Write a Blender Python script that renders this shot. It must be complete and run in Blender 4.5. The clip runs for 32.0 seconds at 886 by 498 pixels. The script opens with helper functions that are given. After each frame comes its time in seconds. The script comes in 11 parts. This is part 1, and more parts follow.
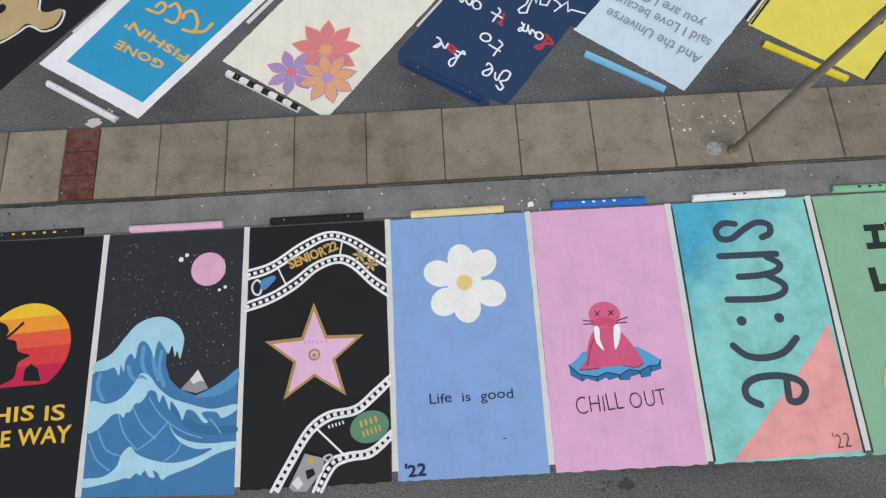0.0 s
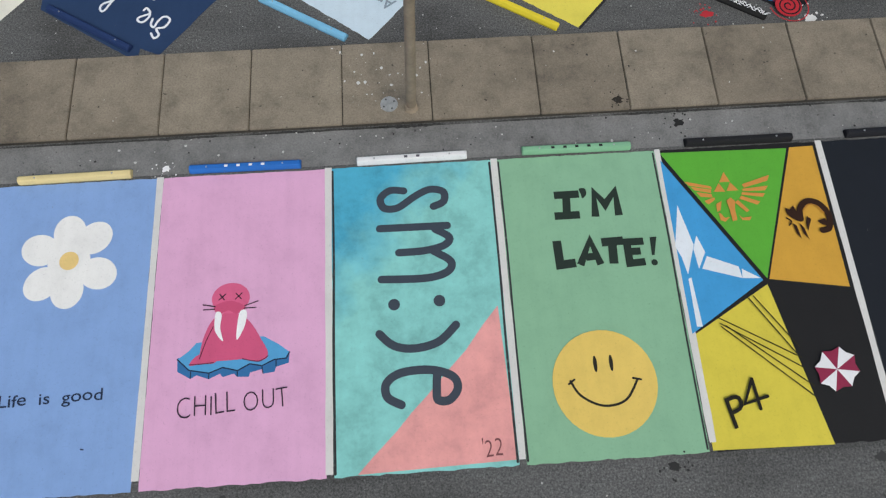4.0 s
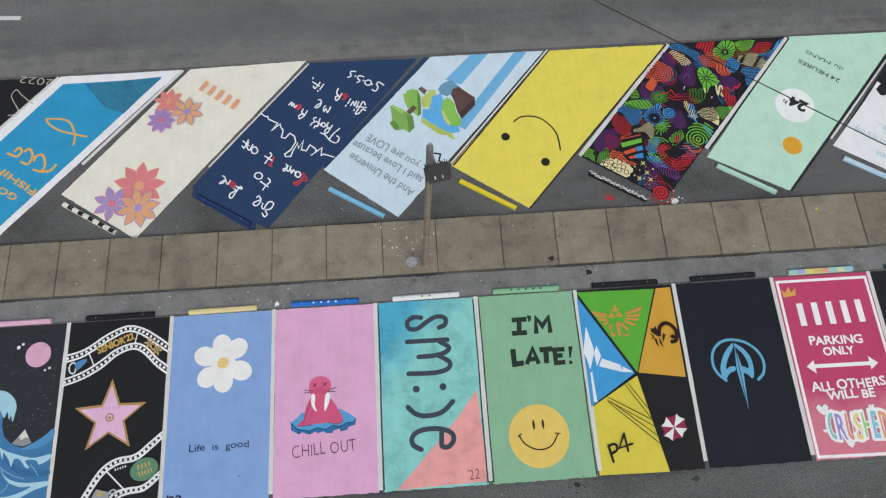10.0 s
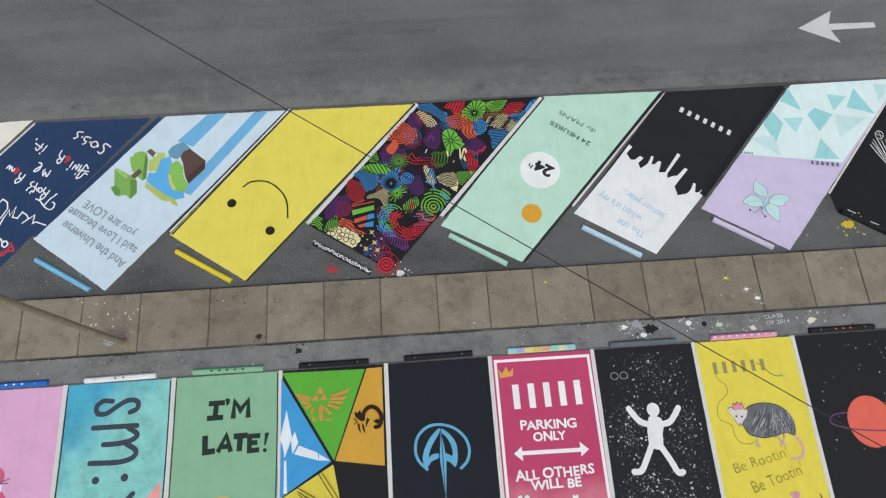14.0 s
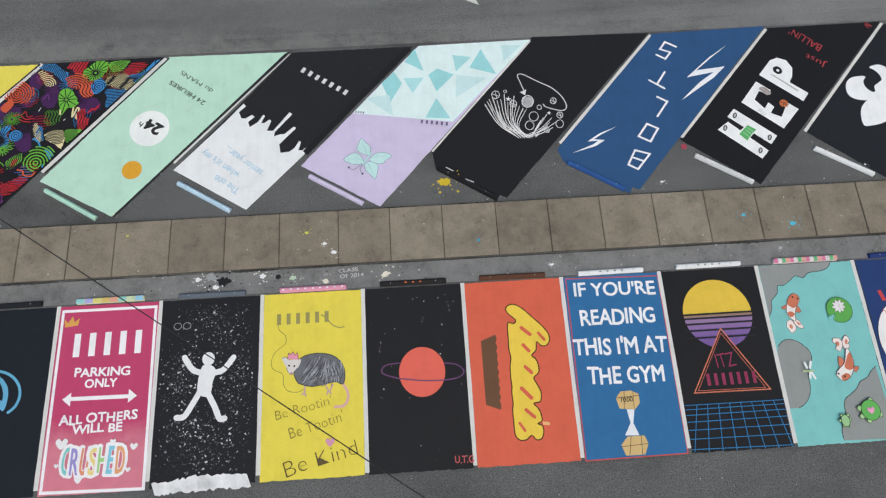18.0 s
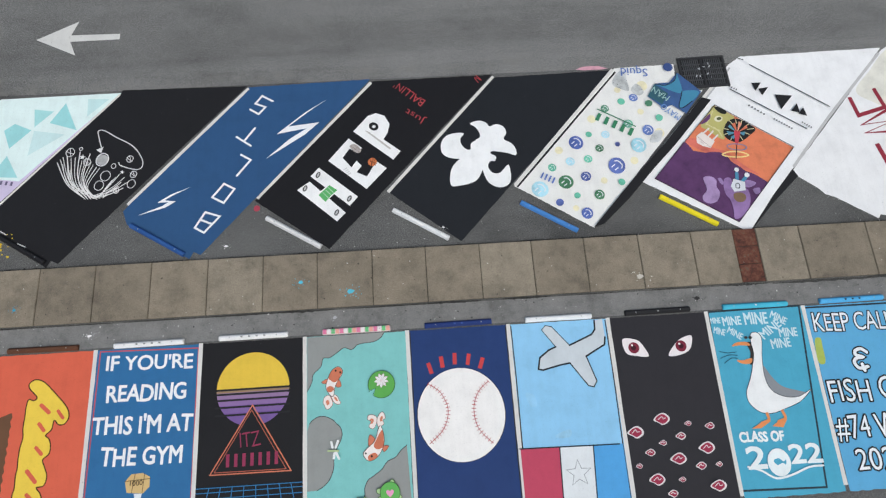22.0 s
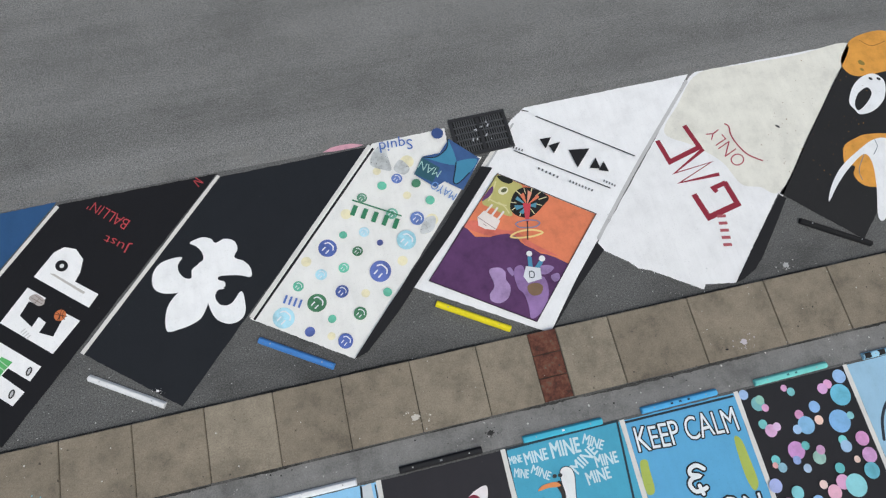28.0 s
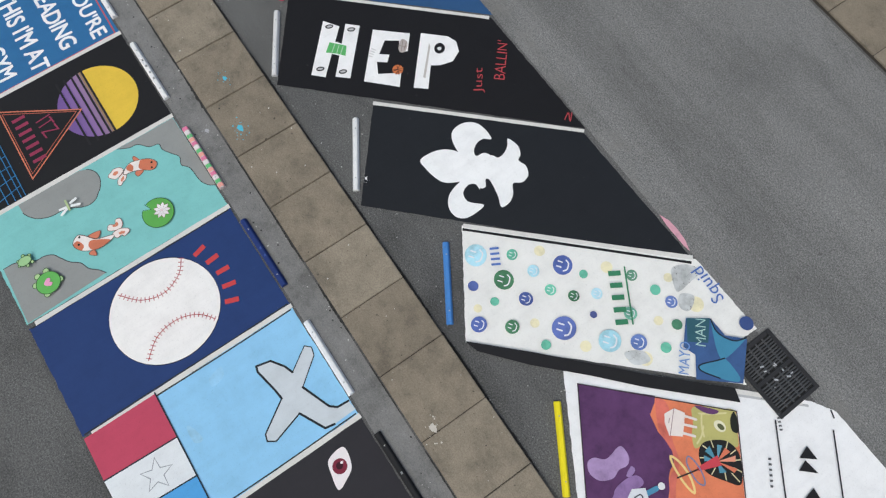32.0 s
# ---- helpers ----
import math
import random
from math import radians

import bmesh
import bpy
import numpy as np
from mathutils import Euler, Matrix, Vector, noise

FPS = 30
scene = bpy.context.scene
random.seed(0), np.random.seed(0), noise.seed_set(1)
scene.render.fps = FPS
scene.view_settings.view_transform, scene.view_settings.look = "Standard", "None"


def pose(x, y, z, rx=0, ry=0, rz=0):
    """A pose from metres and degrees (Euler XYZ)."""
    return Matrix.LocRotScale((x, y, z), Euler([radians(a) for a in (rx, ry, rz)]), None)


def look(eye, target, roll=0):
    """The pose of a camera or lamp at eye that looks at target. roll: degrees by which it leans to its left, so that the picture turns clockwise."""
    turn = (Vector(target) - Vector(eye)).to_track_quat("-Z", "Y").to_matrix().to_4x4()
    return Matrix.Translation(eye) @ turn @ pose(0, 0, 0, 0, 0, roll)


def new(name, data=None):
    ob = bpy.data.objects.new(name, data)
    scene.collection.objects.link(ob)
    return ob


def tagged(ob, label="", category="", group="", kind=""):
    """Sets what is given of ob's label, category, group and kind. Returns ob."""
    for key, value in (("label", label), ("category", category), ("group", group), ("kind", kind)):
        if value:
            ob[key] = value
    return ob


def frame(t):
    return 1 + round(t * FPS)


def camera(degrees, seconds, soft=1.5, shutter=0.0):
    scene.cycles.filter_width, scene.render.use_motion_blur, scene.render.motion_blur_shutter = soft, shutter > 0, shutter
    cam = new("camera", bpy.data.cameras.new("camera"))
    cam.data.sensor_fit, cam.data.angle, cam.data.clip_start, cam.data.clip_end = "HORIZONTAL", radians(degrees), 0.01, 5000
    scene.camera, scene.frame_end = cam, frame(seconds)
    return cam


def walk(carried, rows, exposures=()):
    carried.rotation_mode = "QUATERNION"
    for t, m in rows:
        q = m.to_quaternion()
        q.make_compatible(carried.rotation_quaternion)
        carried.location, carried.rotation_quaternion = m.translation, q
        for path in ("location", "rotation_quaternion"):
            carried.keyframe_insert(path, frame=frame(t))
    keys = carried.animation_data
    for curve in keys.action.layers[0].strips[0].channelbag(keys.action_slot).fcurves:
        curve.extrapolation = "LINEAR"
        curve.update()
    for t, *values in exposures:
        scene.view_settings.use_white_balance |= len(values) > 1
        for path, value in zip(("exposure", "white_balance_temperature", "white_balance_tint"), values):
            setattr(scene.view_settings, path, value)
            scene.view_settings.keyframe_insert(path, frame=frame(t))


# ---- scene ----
cam = camera(73.4, 32.0, 1.25)
walk(cam, [
    (0, look((9.266, -3.851, 10.99), (9.269, -3.291, 9.07), -2.9)),
    (0.5, look((10.196, -3.788, 10.983), (10.201, -3.228, 9.063), -2.7)),
    (1, look((11.695, -3.778, 10.95), (11.704, -3.217, 9.03), -2.4)),
    (1.5, look((13.292, -3.874, 10.975), (13.322, -3.306, 9.058), -0.4)),
    (2, look((14.566, -3.983, 10.928), (14.608, -3.412, 9.012), 0.7)),
    (2.5, look((15.102, -4.069, 10.888), (15.148, -3.493, 8.974), 1.1)),
    (3, look((15.246, -4.143, 10.265), (15.297, -3.562, 8.352), 1.5)),
    (3.5, look((15.296, -4.312, 8.916), (15.345, -3.713, 7.009), 1.1)),
    (5.5, look((15.219, -4.148, 10.249), (15.271, -3.583, 8.331), 1.5)),
    (6, look((15.214, -4.092, 11.018), (15.267, -3.527, 9.1), 1.6)),
    (6.5, look((15.263, -4.029, 11.734), (15.31, -3.459, 9.817), 1)),
    (7, look((15.242, -3.998, 11.823), (15.29, -3.429, 9.907), 1.1)),
    (7.5, look((15.267, -4.005, 11.917), (15.311, -3.435, 10.001), 0.7)),
    (8, look((15.277, -3.941, 12.969), (15.324, -3.382, 11.049), 1)),
    (8.5, look((15.288, -4.123, 14.625), (15.337, -3.55, 12.709), 1.1)),
    (9, look((15.288, -4.372, 15.688), (15.335, -3.772, 13.781), 0.7)),
    (9.5, look((15.262, -4.182, 15.958), (15.311, -3.58, 14.051), 0.8)),
    (10, look((15.24, -3.527, 15.933), (15.291, -2.932, 14.024), 1.1)),
    (10.5, look((15.294, -2.71, 15.927), (15.347, -2.109, 14.02), 1.1)),
    (11, look((15.462, -2.001, 15.933), (15.513, -1.399, 14.026), 0.9)),
    (11.5, look((16.062, -1.486, 15.913), (16.115, -0.881, 14.008), 1.2)),
    (12, look((17.135, -1.019, 15.889), (17.19, -0.417, 13.982), 1.4)),
    (12.5, look((18.575, -0.83, 15.827), (18.635, -0.221, 13.923), 1.9)),
    (13, look((20.274, -0.929, 15.842), (20.342, -0.32, 13.938), 2.6)),
    (13.5, look((21.86, -1.434, 15.847), (21.94, -0.824, 13.944), 3.6)),
    (15.5, look((25.663, -3.181, 15.812), (25.742, -2.605, 13.898), 4.13)),
    (16, look((27.281, -3.474, 15.826), (27.355, -2.889, 13.915), 3.57)),
    (16.5, look((29.766, -3.485, 16.071), (29.783, -2.92, 14.152), -1.5)),
    (17, look((32.032, -3.475, 16.031), (32.059, -2.922, 14.109), -0.4)),
    (17.5, look((33.967, -3.762, 16.05), (34.006, -3.183, 14.136), 0.6)),
    (18, look((34.772, -3.847, 15.976), (34.822, -3.263, 14.064), 1.4)),
    (18.5, look((35.45, -3.873, 15.946), (35.497, -3.295, 14.032), 1.2)),
    (19, look((36.754, -3.976, 15.971), (36.802, -3.397, 14.057), 1.3)),
    (19.5, look((38.513, -3.884, 15.992), (38.57, -3.31, 14.077), 2.2)),
    (20, look((40.781, -3.744, 15.932), (40.84, -3.165, 14.018), 2.4)),
    (20.5, look((43.377, -3.363, 15.941), (43.443, -2.789, 14.026), 3.1)),
    (21, look((45.533, -3.219, 16.029), (45.603, -2.627, 14.12), 3.2)),
    (21.5, look((46.595, -3.018, 15.999), (46.673, -2.427, 14.09), 4)),
    (22, look((47.084, -2.613, 16.017), (47.164, -2.032, 14.106), 4.2)),
    (22.5, look((47.443, -2.012, 16.043), (47.523, -1.429, 14.131), 4.1)),
    (23, look((48.117, -1.286, 16.006), (48.199, -0.693, 14.097), 4.1)),
    (23.5, look((49.135, -0.326, 16.068), (49.227, 0.266, 14.159), 5.2)),
    (24, look((50.067, 0.25, 16.061), (50.163, 0.846, 14.155), 5.5)),
    (24.5, look((51.336, 0.597, 16.086), (51.445, 1.19, 14.179), 6.8)),
    (25, look((52.824, 0.718, 16.164), (52.921, 1.319, 14.259), 5.6)),
    (25.5, look((53.421, 0.808, 15.891), (53.517, 1.407, 13.985), 5.4)),
    (27.5, look((53.104, 0.730, 13.578), (53.315, 1.301, 11.673), 8.26)),
    (28, look((53.104, 0.702, 13.552), (53.318, 1.270, 11.646), 7.97)),
    (28.5, look((53.106, 0.489, 13.463), (53.321, 1.081, 11.565), 7.68)),
    (28.7, look((53.199, 0.702, 13.473), (53.311, 1.275, 11.560), 6.80)),
    (28.8, look((53.130, 0.709, 13.429), (53.182, 1.285, 11.515), 6.79)),
    (28.9, look((53.044, 0.638, 13.403), (53.041, 1.220, 11.489), 7.07)),
    (29, look((52.998, 0.707, 13.379), (52.930, 1.272, 11.462), 6.33)),
    (29.2, look((53.034, 0.752, 13.278), (52.898, 1.301, 11.360), 4.64)),
    (29.5, look((53.020, 0.776, 13.286), (52.887, 1.321, 11.366), 4.81)),
    (29.8, look((53.007, 0.801, 13.294), (52.876, 1.341, 11.373), 4.98)),
    (30, look((52.917, 0.738, 13.237), (52.726, 1.265, 11.317), 5.53)),
    (30.2, look((52.890, 0.571, 13.000), (52.583, 1.056, 11.084), 4.64)),
    (30.3, look((52.696, 0.648, 12.895), (52.358, 1.081, 10.972), 4.97)),
    (30.5, look((52.769, 0.559, 12.711), (52.336, 0.908, 10.790), 2.64)),
    (31, look((52.731, 0.622, 12.620), (52.291, 0.946, 10.696), 1.90)),
    (31.5, look((52.840, 0.707, 12.620), (52.394, 1.032, 10.698), 1.46)),
    (32, look((53.145, 1.278, 12.547), (52.690, 1.602, 10.627), 0.93)),
], exposures=((0, -0.18, 6150, 4.5), (2.5, -0.26, 6150, 4.5), (6, -0.25, 6150, 4.5), (9, -0.28, 6150, 4.5), (13, -0.21, 6150, 4.5), (19, -0.16, 6150, 4.5), (25, -0.09, 6150, 4.5), (29, -0.17, 6150, 4.5), (32, -0.14, 6150, 4.5)))

# ---------- world and light: an overcast noon ----------
world = bpy.data.worlds.new("overcast_sky")
scene.world = world
world.use_nodes = True
wn, wl = world.node_tree.nodes, world.node_tree.links
sky = wn.new("ShaderNodeTexSky")
sky.sky_type = 'NISHITA'
sky.sun_disc = False
sky.sun_elevation, sky.sun_rotation = radians(58), radians(150)
sky.air_density, sky.dust_density, sky.ozone_density = 1.0, 6.0, 0.3
wl.new(sky.outputs[0], wn["Background"].inputs[0])
wn["Background"].inputs[1].default_value = 0.12
sun_data = bpy.data.lights.new("sun", 'SUN')
sun_data.energy, sun_data.angle, sun_data.color = 1.2, radians(50), (1.0, 0.99, 0.97)
sun = new("sun", sun_data)
sun.matrix_world = look((14, -20, 40), (20, 4, 0))

# ---------- materials ----------
def nodes_of(name):
    m = bpy.data.materials.new(name)
    m.use_nodes = True
    return m, m.node_tree.nodes, m.node_tree.links, m.node_tree.nodes["Principled BSDF"]


def noise_node(n, l, scale, detail=4.0, rough=0.6, vec=None):
    t = n.new("ShaderNodeTexNoise")
    t.inputs["Scale"].default_value, t.inputs["Detail"].default_value, t.inputs["Roughness"].default_value = scale, detail, rough
    if vec is not None:
        l.new(vec, t.inputs["Vector"])
    return t


def ramp_node(n, l, src, stops):
    r = n.new("ShaderNodeValToRGB")
    e = r.color_ramp.elements
    while len(e) < len(stops):
        e.new(0.5)
    for q, (p, c) in zip(e, stops):
        q.position, q.color = p, (*c, 1) if len(c) == 3 else c
    l.new(src, r.inputs[0])
    return r


def mix_node(n, l, kind, fac, a, b):
    m = n.new("ShaderNodeMix")
    m.data_type, m.blend_type = 'RGBA', kind
    if isinstance(fac, (int, float)):
        m.inputs[0].default_value = fac
    else:
        l.new(fac, m.inputs[0])
    for s, v in ((6, a), (7, b)):
        if isinstance(v, tuple):
            m.inputs[s].default_value = (*v, 1)
        else:
            l.new(v, m.inputs[s])
    return m.outputs[2]


def place(n):
    return n.new("ShaderNodeNewGeometry").outputs["Position"]


def g3(v):
    return (v, v, v)


def asphalt(name, tone, stain=0.35, warm=1.0, band=None, chips=1.0, lane=False):
    """Tarmac: aggregate specks, tar patches and tyre wear. band=(y, width, depth): a dirt-stained run along the lane.
    lane: newer, darker tarmac towards the low end of x, tyre-worn streaks, pale silt washed against the bays."""
    m, n, l, b = nodes_of(name)
    pos = place(n)
    agg = noise_node(n, l, 31, 7, 0.85, pos)
    fine = ramp_node(n, l, agg.outputs[0], [(0.34, g3(tone * 0.3)), (0.5, (tone * warm, tone, tone)), (0.675, g3(tone * 2.1))])
    vor = n.new("ShaderNodeTexVoronoi")
    vor.inputs["Scale"].default_value = 9
    l.new(pos, vor.inputs["Vector"])
    chip = ramp_node(n, l, vor.outputs["Distance"], [(0.06, g3(chips)), (0.13, g3(0.0))])
    col = mix_node(n, l, 'MIX', chip.outputs[0], fine.outputs[0], g3(min(0.5, tone * 2.3)))
    mp = n.new("ShaderNodeMapping")
    mp.inputs["Scale"].default_value = (0.55, 1.0, 1.0)
    l.new(pos, mp.inputs["Vector"])
    big = noise_node(n, l, 0.55, 5, 0.62, mp.outputs[0])
    patch = ramp_node(n, l, big.outputs[0], [(0.3, g3(1 - stain)), (0.5, g3(1.0)), (0.72, g3(1 + stain * 0.6))])
    col = mix_node(n, l, 'MULTIPLY', 1.0, col, patch.outputs[0])
    mid = noise_node(n, l, 3.5, 5, 0.7, pos)
    spots = ramp_node(n, l, mid.outputs[0], [(0.28, g3(0.55)), (0.38, g3(1.0)), (0.66, g3(1.0)), (0.76, g3(1.25))])
    col = mix_node(n, l, 'MULTIPLY', 0.35 + 0.45 * chips, col, spots.outputs[0])
    col = mix_node(n, l, 'MULTIPLY', 1.0, col, (0.995, 1.0, 0.98))
    if band:
        sep = n.new("ShaderNodeSeparateXYZ")
        l.new(pos, sep.inputs[0])
        wob = noise_node(n, l, 0.7, 5, 0.65, mp.outputs[0])
        k = n.new("ShaderNodeMath")
        k.operation = 'MULTIPLY_ADD'
        k.inputs[1].default_value = 0.9
        l.new(wob.outputs[0], k.inputs[0])
        l.new(sep.outputs[1], k.inputs[2])
        y, w, depth = band
        y += 0.45
        mr = n.new("ShaderNodeMapRange")
        mr.inputs["From Min"].default_value, mr.inputs["From Max"].default_value = y - 2 * w, y + 2 * w
        l.new(k.outputs[0], mr.inputs["Value"])
        run = ramp_node(n, l, mr.outputs[0], [(0.12, g3(1.0)), (0.42, g3(1 - depth)), (0.55, g3(1 - depth * 0.8)), (0.9, g3(1.0))])
        col = mix_node(n, l, 'MULTIPLY', 1.0, col, run.outputs[0])
    if lane:
        sep = n.new("ShaderNodeSeparateXYZ")
        l.new(pos, sep.inputs[0])
        worn = n.new("ShaderNodeMapRange")
        worn.interpolation_type = 'SMOOTHSTEP'
        for key, value in zip(("From Min", "From Max", "To Min", "To Max"), (24, 52, 0.79, 1.0)):
            worn.inputs[key].default_value = value
        l.new(sep.outputs[0], worn.inputs["Value"])
        age = n.new("ShaderNodeCombineColor")
        for i in range(3):
            l.new(worn.outputs[0], age.inputs[i])
        col = mix_node(n, l, 'MULTIPLY', 1.0, col, age.outputs[0])
        long = n.new("ShaderNodeMapping")
        long.inputs["Scale"].default_value = (0.07, 1.5, 1.0)
        l.new(pos, long.inputs["Vector"])
        tyre = noise_node(n, l, 1.0, 6, 0.62, long.outputs[0])
        streak = ramp_node(n, l, tyre.outputs[0], [(0.3, g3(0.84)), (0.45, g3(0.98)), (0.6, g3(1.03)), (0.72, g3(1.14))])
        col = mix_node(n, l, 'MULTIPLY', 1.0, col, streak.outputs[0])
        wash = noise_node(n, l, 1.5, 7, 0.72, pos)
        near = n.new("ShaderNodeMapRange")
        for key, value in zip(("From Min", "From Max", "To Min", "To Max"), (9.1, 8.1, -0.12, 0.16)):
            near.inputs[key].default_value = value
        l.new(sep.outputs[1], near.inputs["Value"])
        lift = n.new("ShaderNodeMath")
        l.new(wash.outputs[0], lift.inputs[0])
        l.new(near.outputs[0], lift.inputs[1])
        far = n.new("ShaderNodeMapRange")
        for key, value in zip(("From Min", "From Max", "To Min", "To Max"), (20, 50, 0.0, 0.13)):
            far.inputs[key].default_value = value
        l.new(sep.outputs[0], far.inputs["Value"])
        less = n.new("ShaderNodeMath")
        less.operation = 'SUBTRACT'
        l.new(lift.outputs[0], less.inputs[0])
        l.new(far.outputs[0], less.inputs[1])
        silt = ramp_node(n, l, less.outputs[0], [(0.5, g3(0.0)), (0.72, g3(0.75))])
        col = mix_node(n, l, 'MIX', silt.outputs[0], col, (0.2, 0.196, 0.186))
    l.new(col, b.inputs["Base Color"])
    b.inputs["Roughness"].default_value = 0.95
    b.inputs["Specular IOR Level"].default_value = 0.15
    bump = n.new("ShaderNodeBump")
    bump.inputs["Strength"].default_value, bump.inputs["Distance"].default_value = 0.5, 0.01
    l.new(agg.outputs[0], bump.inputs["Height"])
    l.new(bump.outputs[0], b.inputs["Normal"])
    return m


def slab_stone(name, tone):
    """Exposed-aggregate paving slab in a brownish beige, dirtied."""
    m, n, l, b = nodes_of(name)
    pos = place(n)
    rnd = n.new("ShaderNodeObjectInfo").outputs["Random"]
    own = ramp_node(n, l, rnd, [(0.0, tuple(c * 0.84 for c in tone)), (0.5, tone), (1.0, (tone[0] * 1.1, tone[1] * 1.12, tone[2] * 1.14))])
    agg = noise_node(n, l, 32, 6, 0.8, pos)
    fine = ramp_node(n, l, agg.outputs[0], [(0.34, g3(0.72)), (0.5, g3(1.0)), (0.68, g3(1.24))])
    col = mix_node(n, l, 'MULTIPLY', 1.0, own.outputs[0], fine.outputs[0])
    mid = noise_node(n, l, 2.2, 6, 0.7, pos)
    dirt = ramp_node(n, l, mid.outputs[0], [(0.28, g3(0.66)), (0.45, g3(0.94)), (0.58, g3(1.03)), (0.74, g3(1.16))])
    col = mix_node(n, l, 'MULTIPLY', 1.0, col, dirt.outputs[0])
    film = noise_node(n, l, 0.9, 8, 0.75, pos)
    soot = ramp_node(n, l, film.outputs[0], [(0.36, g3(0.72)), (0.5, g3(1.0)), (0.62, g3(1.1))])
    col = mix_node(n, l, 'MULTIPLY', 1.0, col, soot.outputs[0])
    spot = noise_node(n, l, 9, 2, 0.5, pos)
    gum = ramp_node(n, l, spot.outputs[0], [(0.25, g3(0.4)), (0.29, g3(1.0))])
    col = mix_node(n, l, 'MULTIPLY', 1.0, col, gum.outputs[0])
    l.new(col, b.inputs["Base Color"])
    b.inputs["Roughness"].default_value = 0.88
    bump = n.new("ShaderNodeBump")
    bump.inputs["Strength"].default_value, bump.inputs["Distance"].default_value = 0.22, 0.004
    l.new(agg.outputs[0], bump.inputs["Height"])
    l.new(bump.outputs[0], b.inputs["Normal"])
    return m


paints = {}


def paint(rgb, wear=0.0, blotch=0.055, fade=None):
    """Exterior paint rolled on tarmac: roller streaks, blotches, pores of the stone below, chips where worn.
    fade=(second colour, u, v, du, dv): runs softly into a second colour from (u, v) on, over the length of (du, dv)."""
    key = (rgb, wear, blotch, fade)
    if key in paints:
        return paints[key]
    m, n, l, b = nodes_of("paint")
    pos = place(n)
    base = tuple(rgb)
    if fade:
        c2, u, v, du, dv = fade
        own = n.new("ShaderNodeTexCoord").outputs["Object"]
        warp = noise_node(n, l, 1.1, 4, 0.6, own)
        off = n.new("ShaderNodeVectorMath")
        off.operation = 'SUBTRACT'
        off.inputs[1].default_value = (u, -v, 0)
        l.new(own, off.inputs[0])
        dot = n.new("ShaderNodeVectorMath")
        dot.operation = 'DOT_PRODUCT'
        q = du * du + dv * dv
        dot.inputs[1].default_value = (du / q, -dv / q, 0)
        l.new(off.outputs[0], dot.inputs[0])
        add = n.new("ShaderNodeMath")
        add.operation = 'MULTIPLY_ADD'
        add.inputs[1].default_value = 0.9
        l.new(warp.outputs[0], add.inputs[0])
        l.new(dot.outputs["Value"], add.inputs[2])
        run = ramp_node(n, l, add.outputs[0], [(0.45, g3(0.0)), (1.0, g3(1.0))])
        base = mix_node(n, l, 'MIX', run.outputs[0], base, tuple(c2))
    big = noise_node(n, l, 1.6, 6, 0.68, pos)
    tone = ramp_node(n, l, big.outputs[0], [(0.28, g3(1 - blotch * 1.6)), (0.5, g3(1.0)), (0.75, g3(1 + blotch))])
    col = mix_node(n, l, 'MULTIPLY', 1.0, base, tone.outputs[0])
    mp = n.new("ShaderNodeMapping")
    mp.inputs["Scale"].default_value = (7.0, 0.7, 1.0)
    l.new(pos, mp.inputs["Vector"])
    roll = noise_node(n, l, 1.0, 4, 0.6, mp.outputs[0])
    streak = ramp_node(n, l, roll.outputs[0], [(0.3, g3(0.97)), (0.5, g3(1.0)), (0.7, g3(1.02))])
    col = mix_node(n, l, 'MULTIPLY', 1.0, col, streak.outputs[0])
    agg = noise_node(n, l, 30, 6, 0.85, pos)
    pore = ramp_node(n, l, agg.outputs[0], [(0.28, g3(0.66)), (0.43, g3(1.0)), (0.6, g3(1.0)), (0.72, g3(1.12))])
    col = mix_node(n, l, 'MULTIPLY', 1.0, col, pore.outputs[0])
    dust = noise_node(n, l, 6.5, 6, 0.75, pos)
    grime = ramp_node(n, l, dust.outputs[0], [(0.27, g3(1.0)), (0.33, g3(0.0))])
    col = mix_node(n, l, 'MIX', mix_node(n, l, 'MULTIPLY', 1.0, grime.outputs[0], g3(0.4)), col, (0.16, 0.15, 0.14))
    if wear:
        scr = noise_node(n, l, 14, 7, 0.8, pos)
        gone = ramp_node(n, l, scr.outputs[0], [(0.5 - 0.2 * (1 - wear), g3(1.0)), (0.54 - 0.2 * (1 - wear), g3(0.0))])
        col = mix_node(n, l, 'MIX', gone.outputs[0], col, (0.12, 0.12, 0.12))
    l.new(col, b.inputs["Base Color"])
    b.inputs["Roughness"].default_value = 0.7
    b.inputs["Specular IOR Level"].default_value = 0.18
    bump = n.new("ShaderNodeBump")
    bump.inputs["Strength"].default_value, bump.inputs["Distance"].default_value = 0.28, 0.006
    l.new(agg.outputs[0], bump.inputs["Height"])
    l.new(bump.outputs[0], b.inputs["Normal"])
    paints[key] = m
    return m


def plain(name, rgb, rough=0.6, metal=0.0, noise_scale=8.0, vary=0.25):
    m, n, l, b = nodes_of(name)
    t = noise_node(n, l, noise_scale, 5, 0.7, n.new("ShaderNodeTexCoord").outputs["Object"])
    r = ramp_node(n, l, t.outputs[0], [(0.3, tuple(c * (1 - vary) for c in rgb)), (0.7, tuple(min(1, c * (1 + vary)) for c in rgb))])
    l.new(r.outputs[0], b.inputs["Base Color"])
    b.inputs["Roughness"].default_value, b.inputs["Metallic"].default_value = rough, metal
    return m


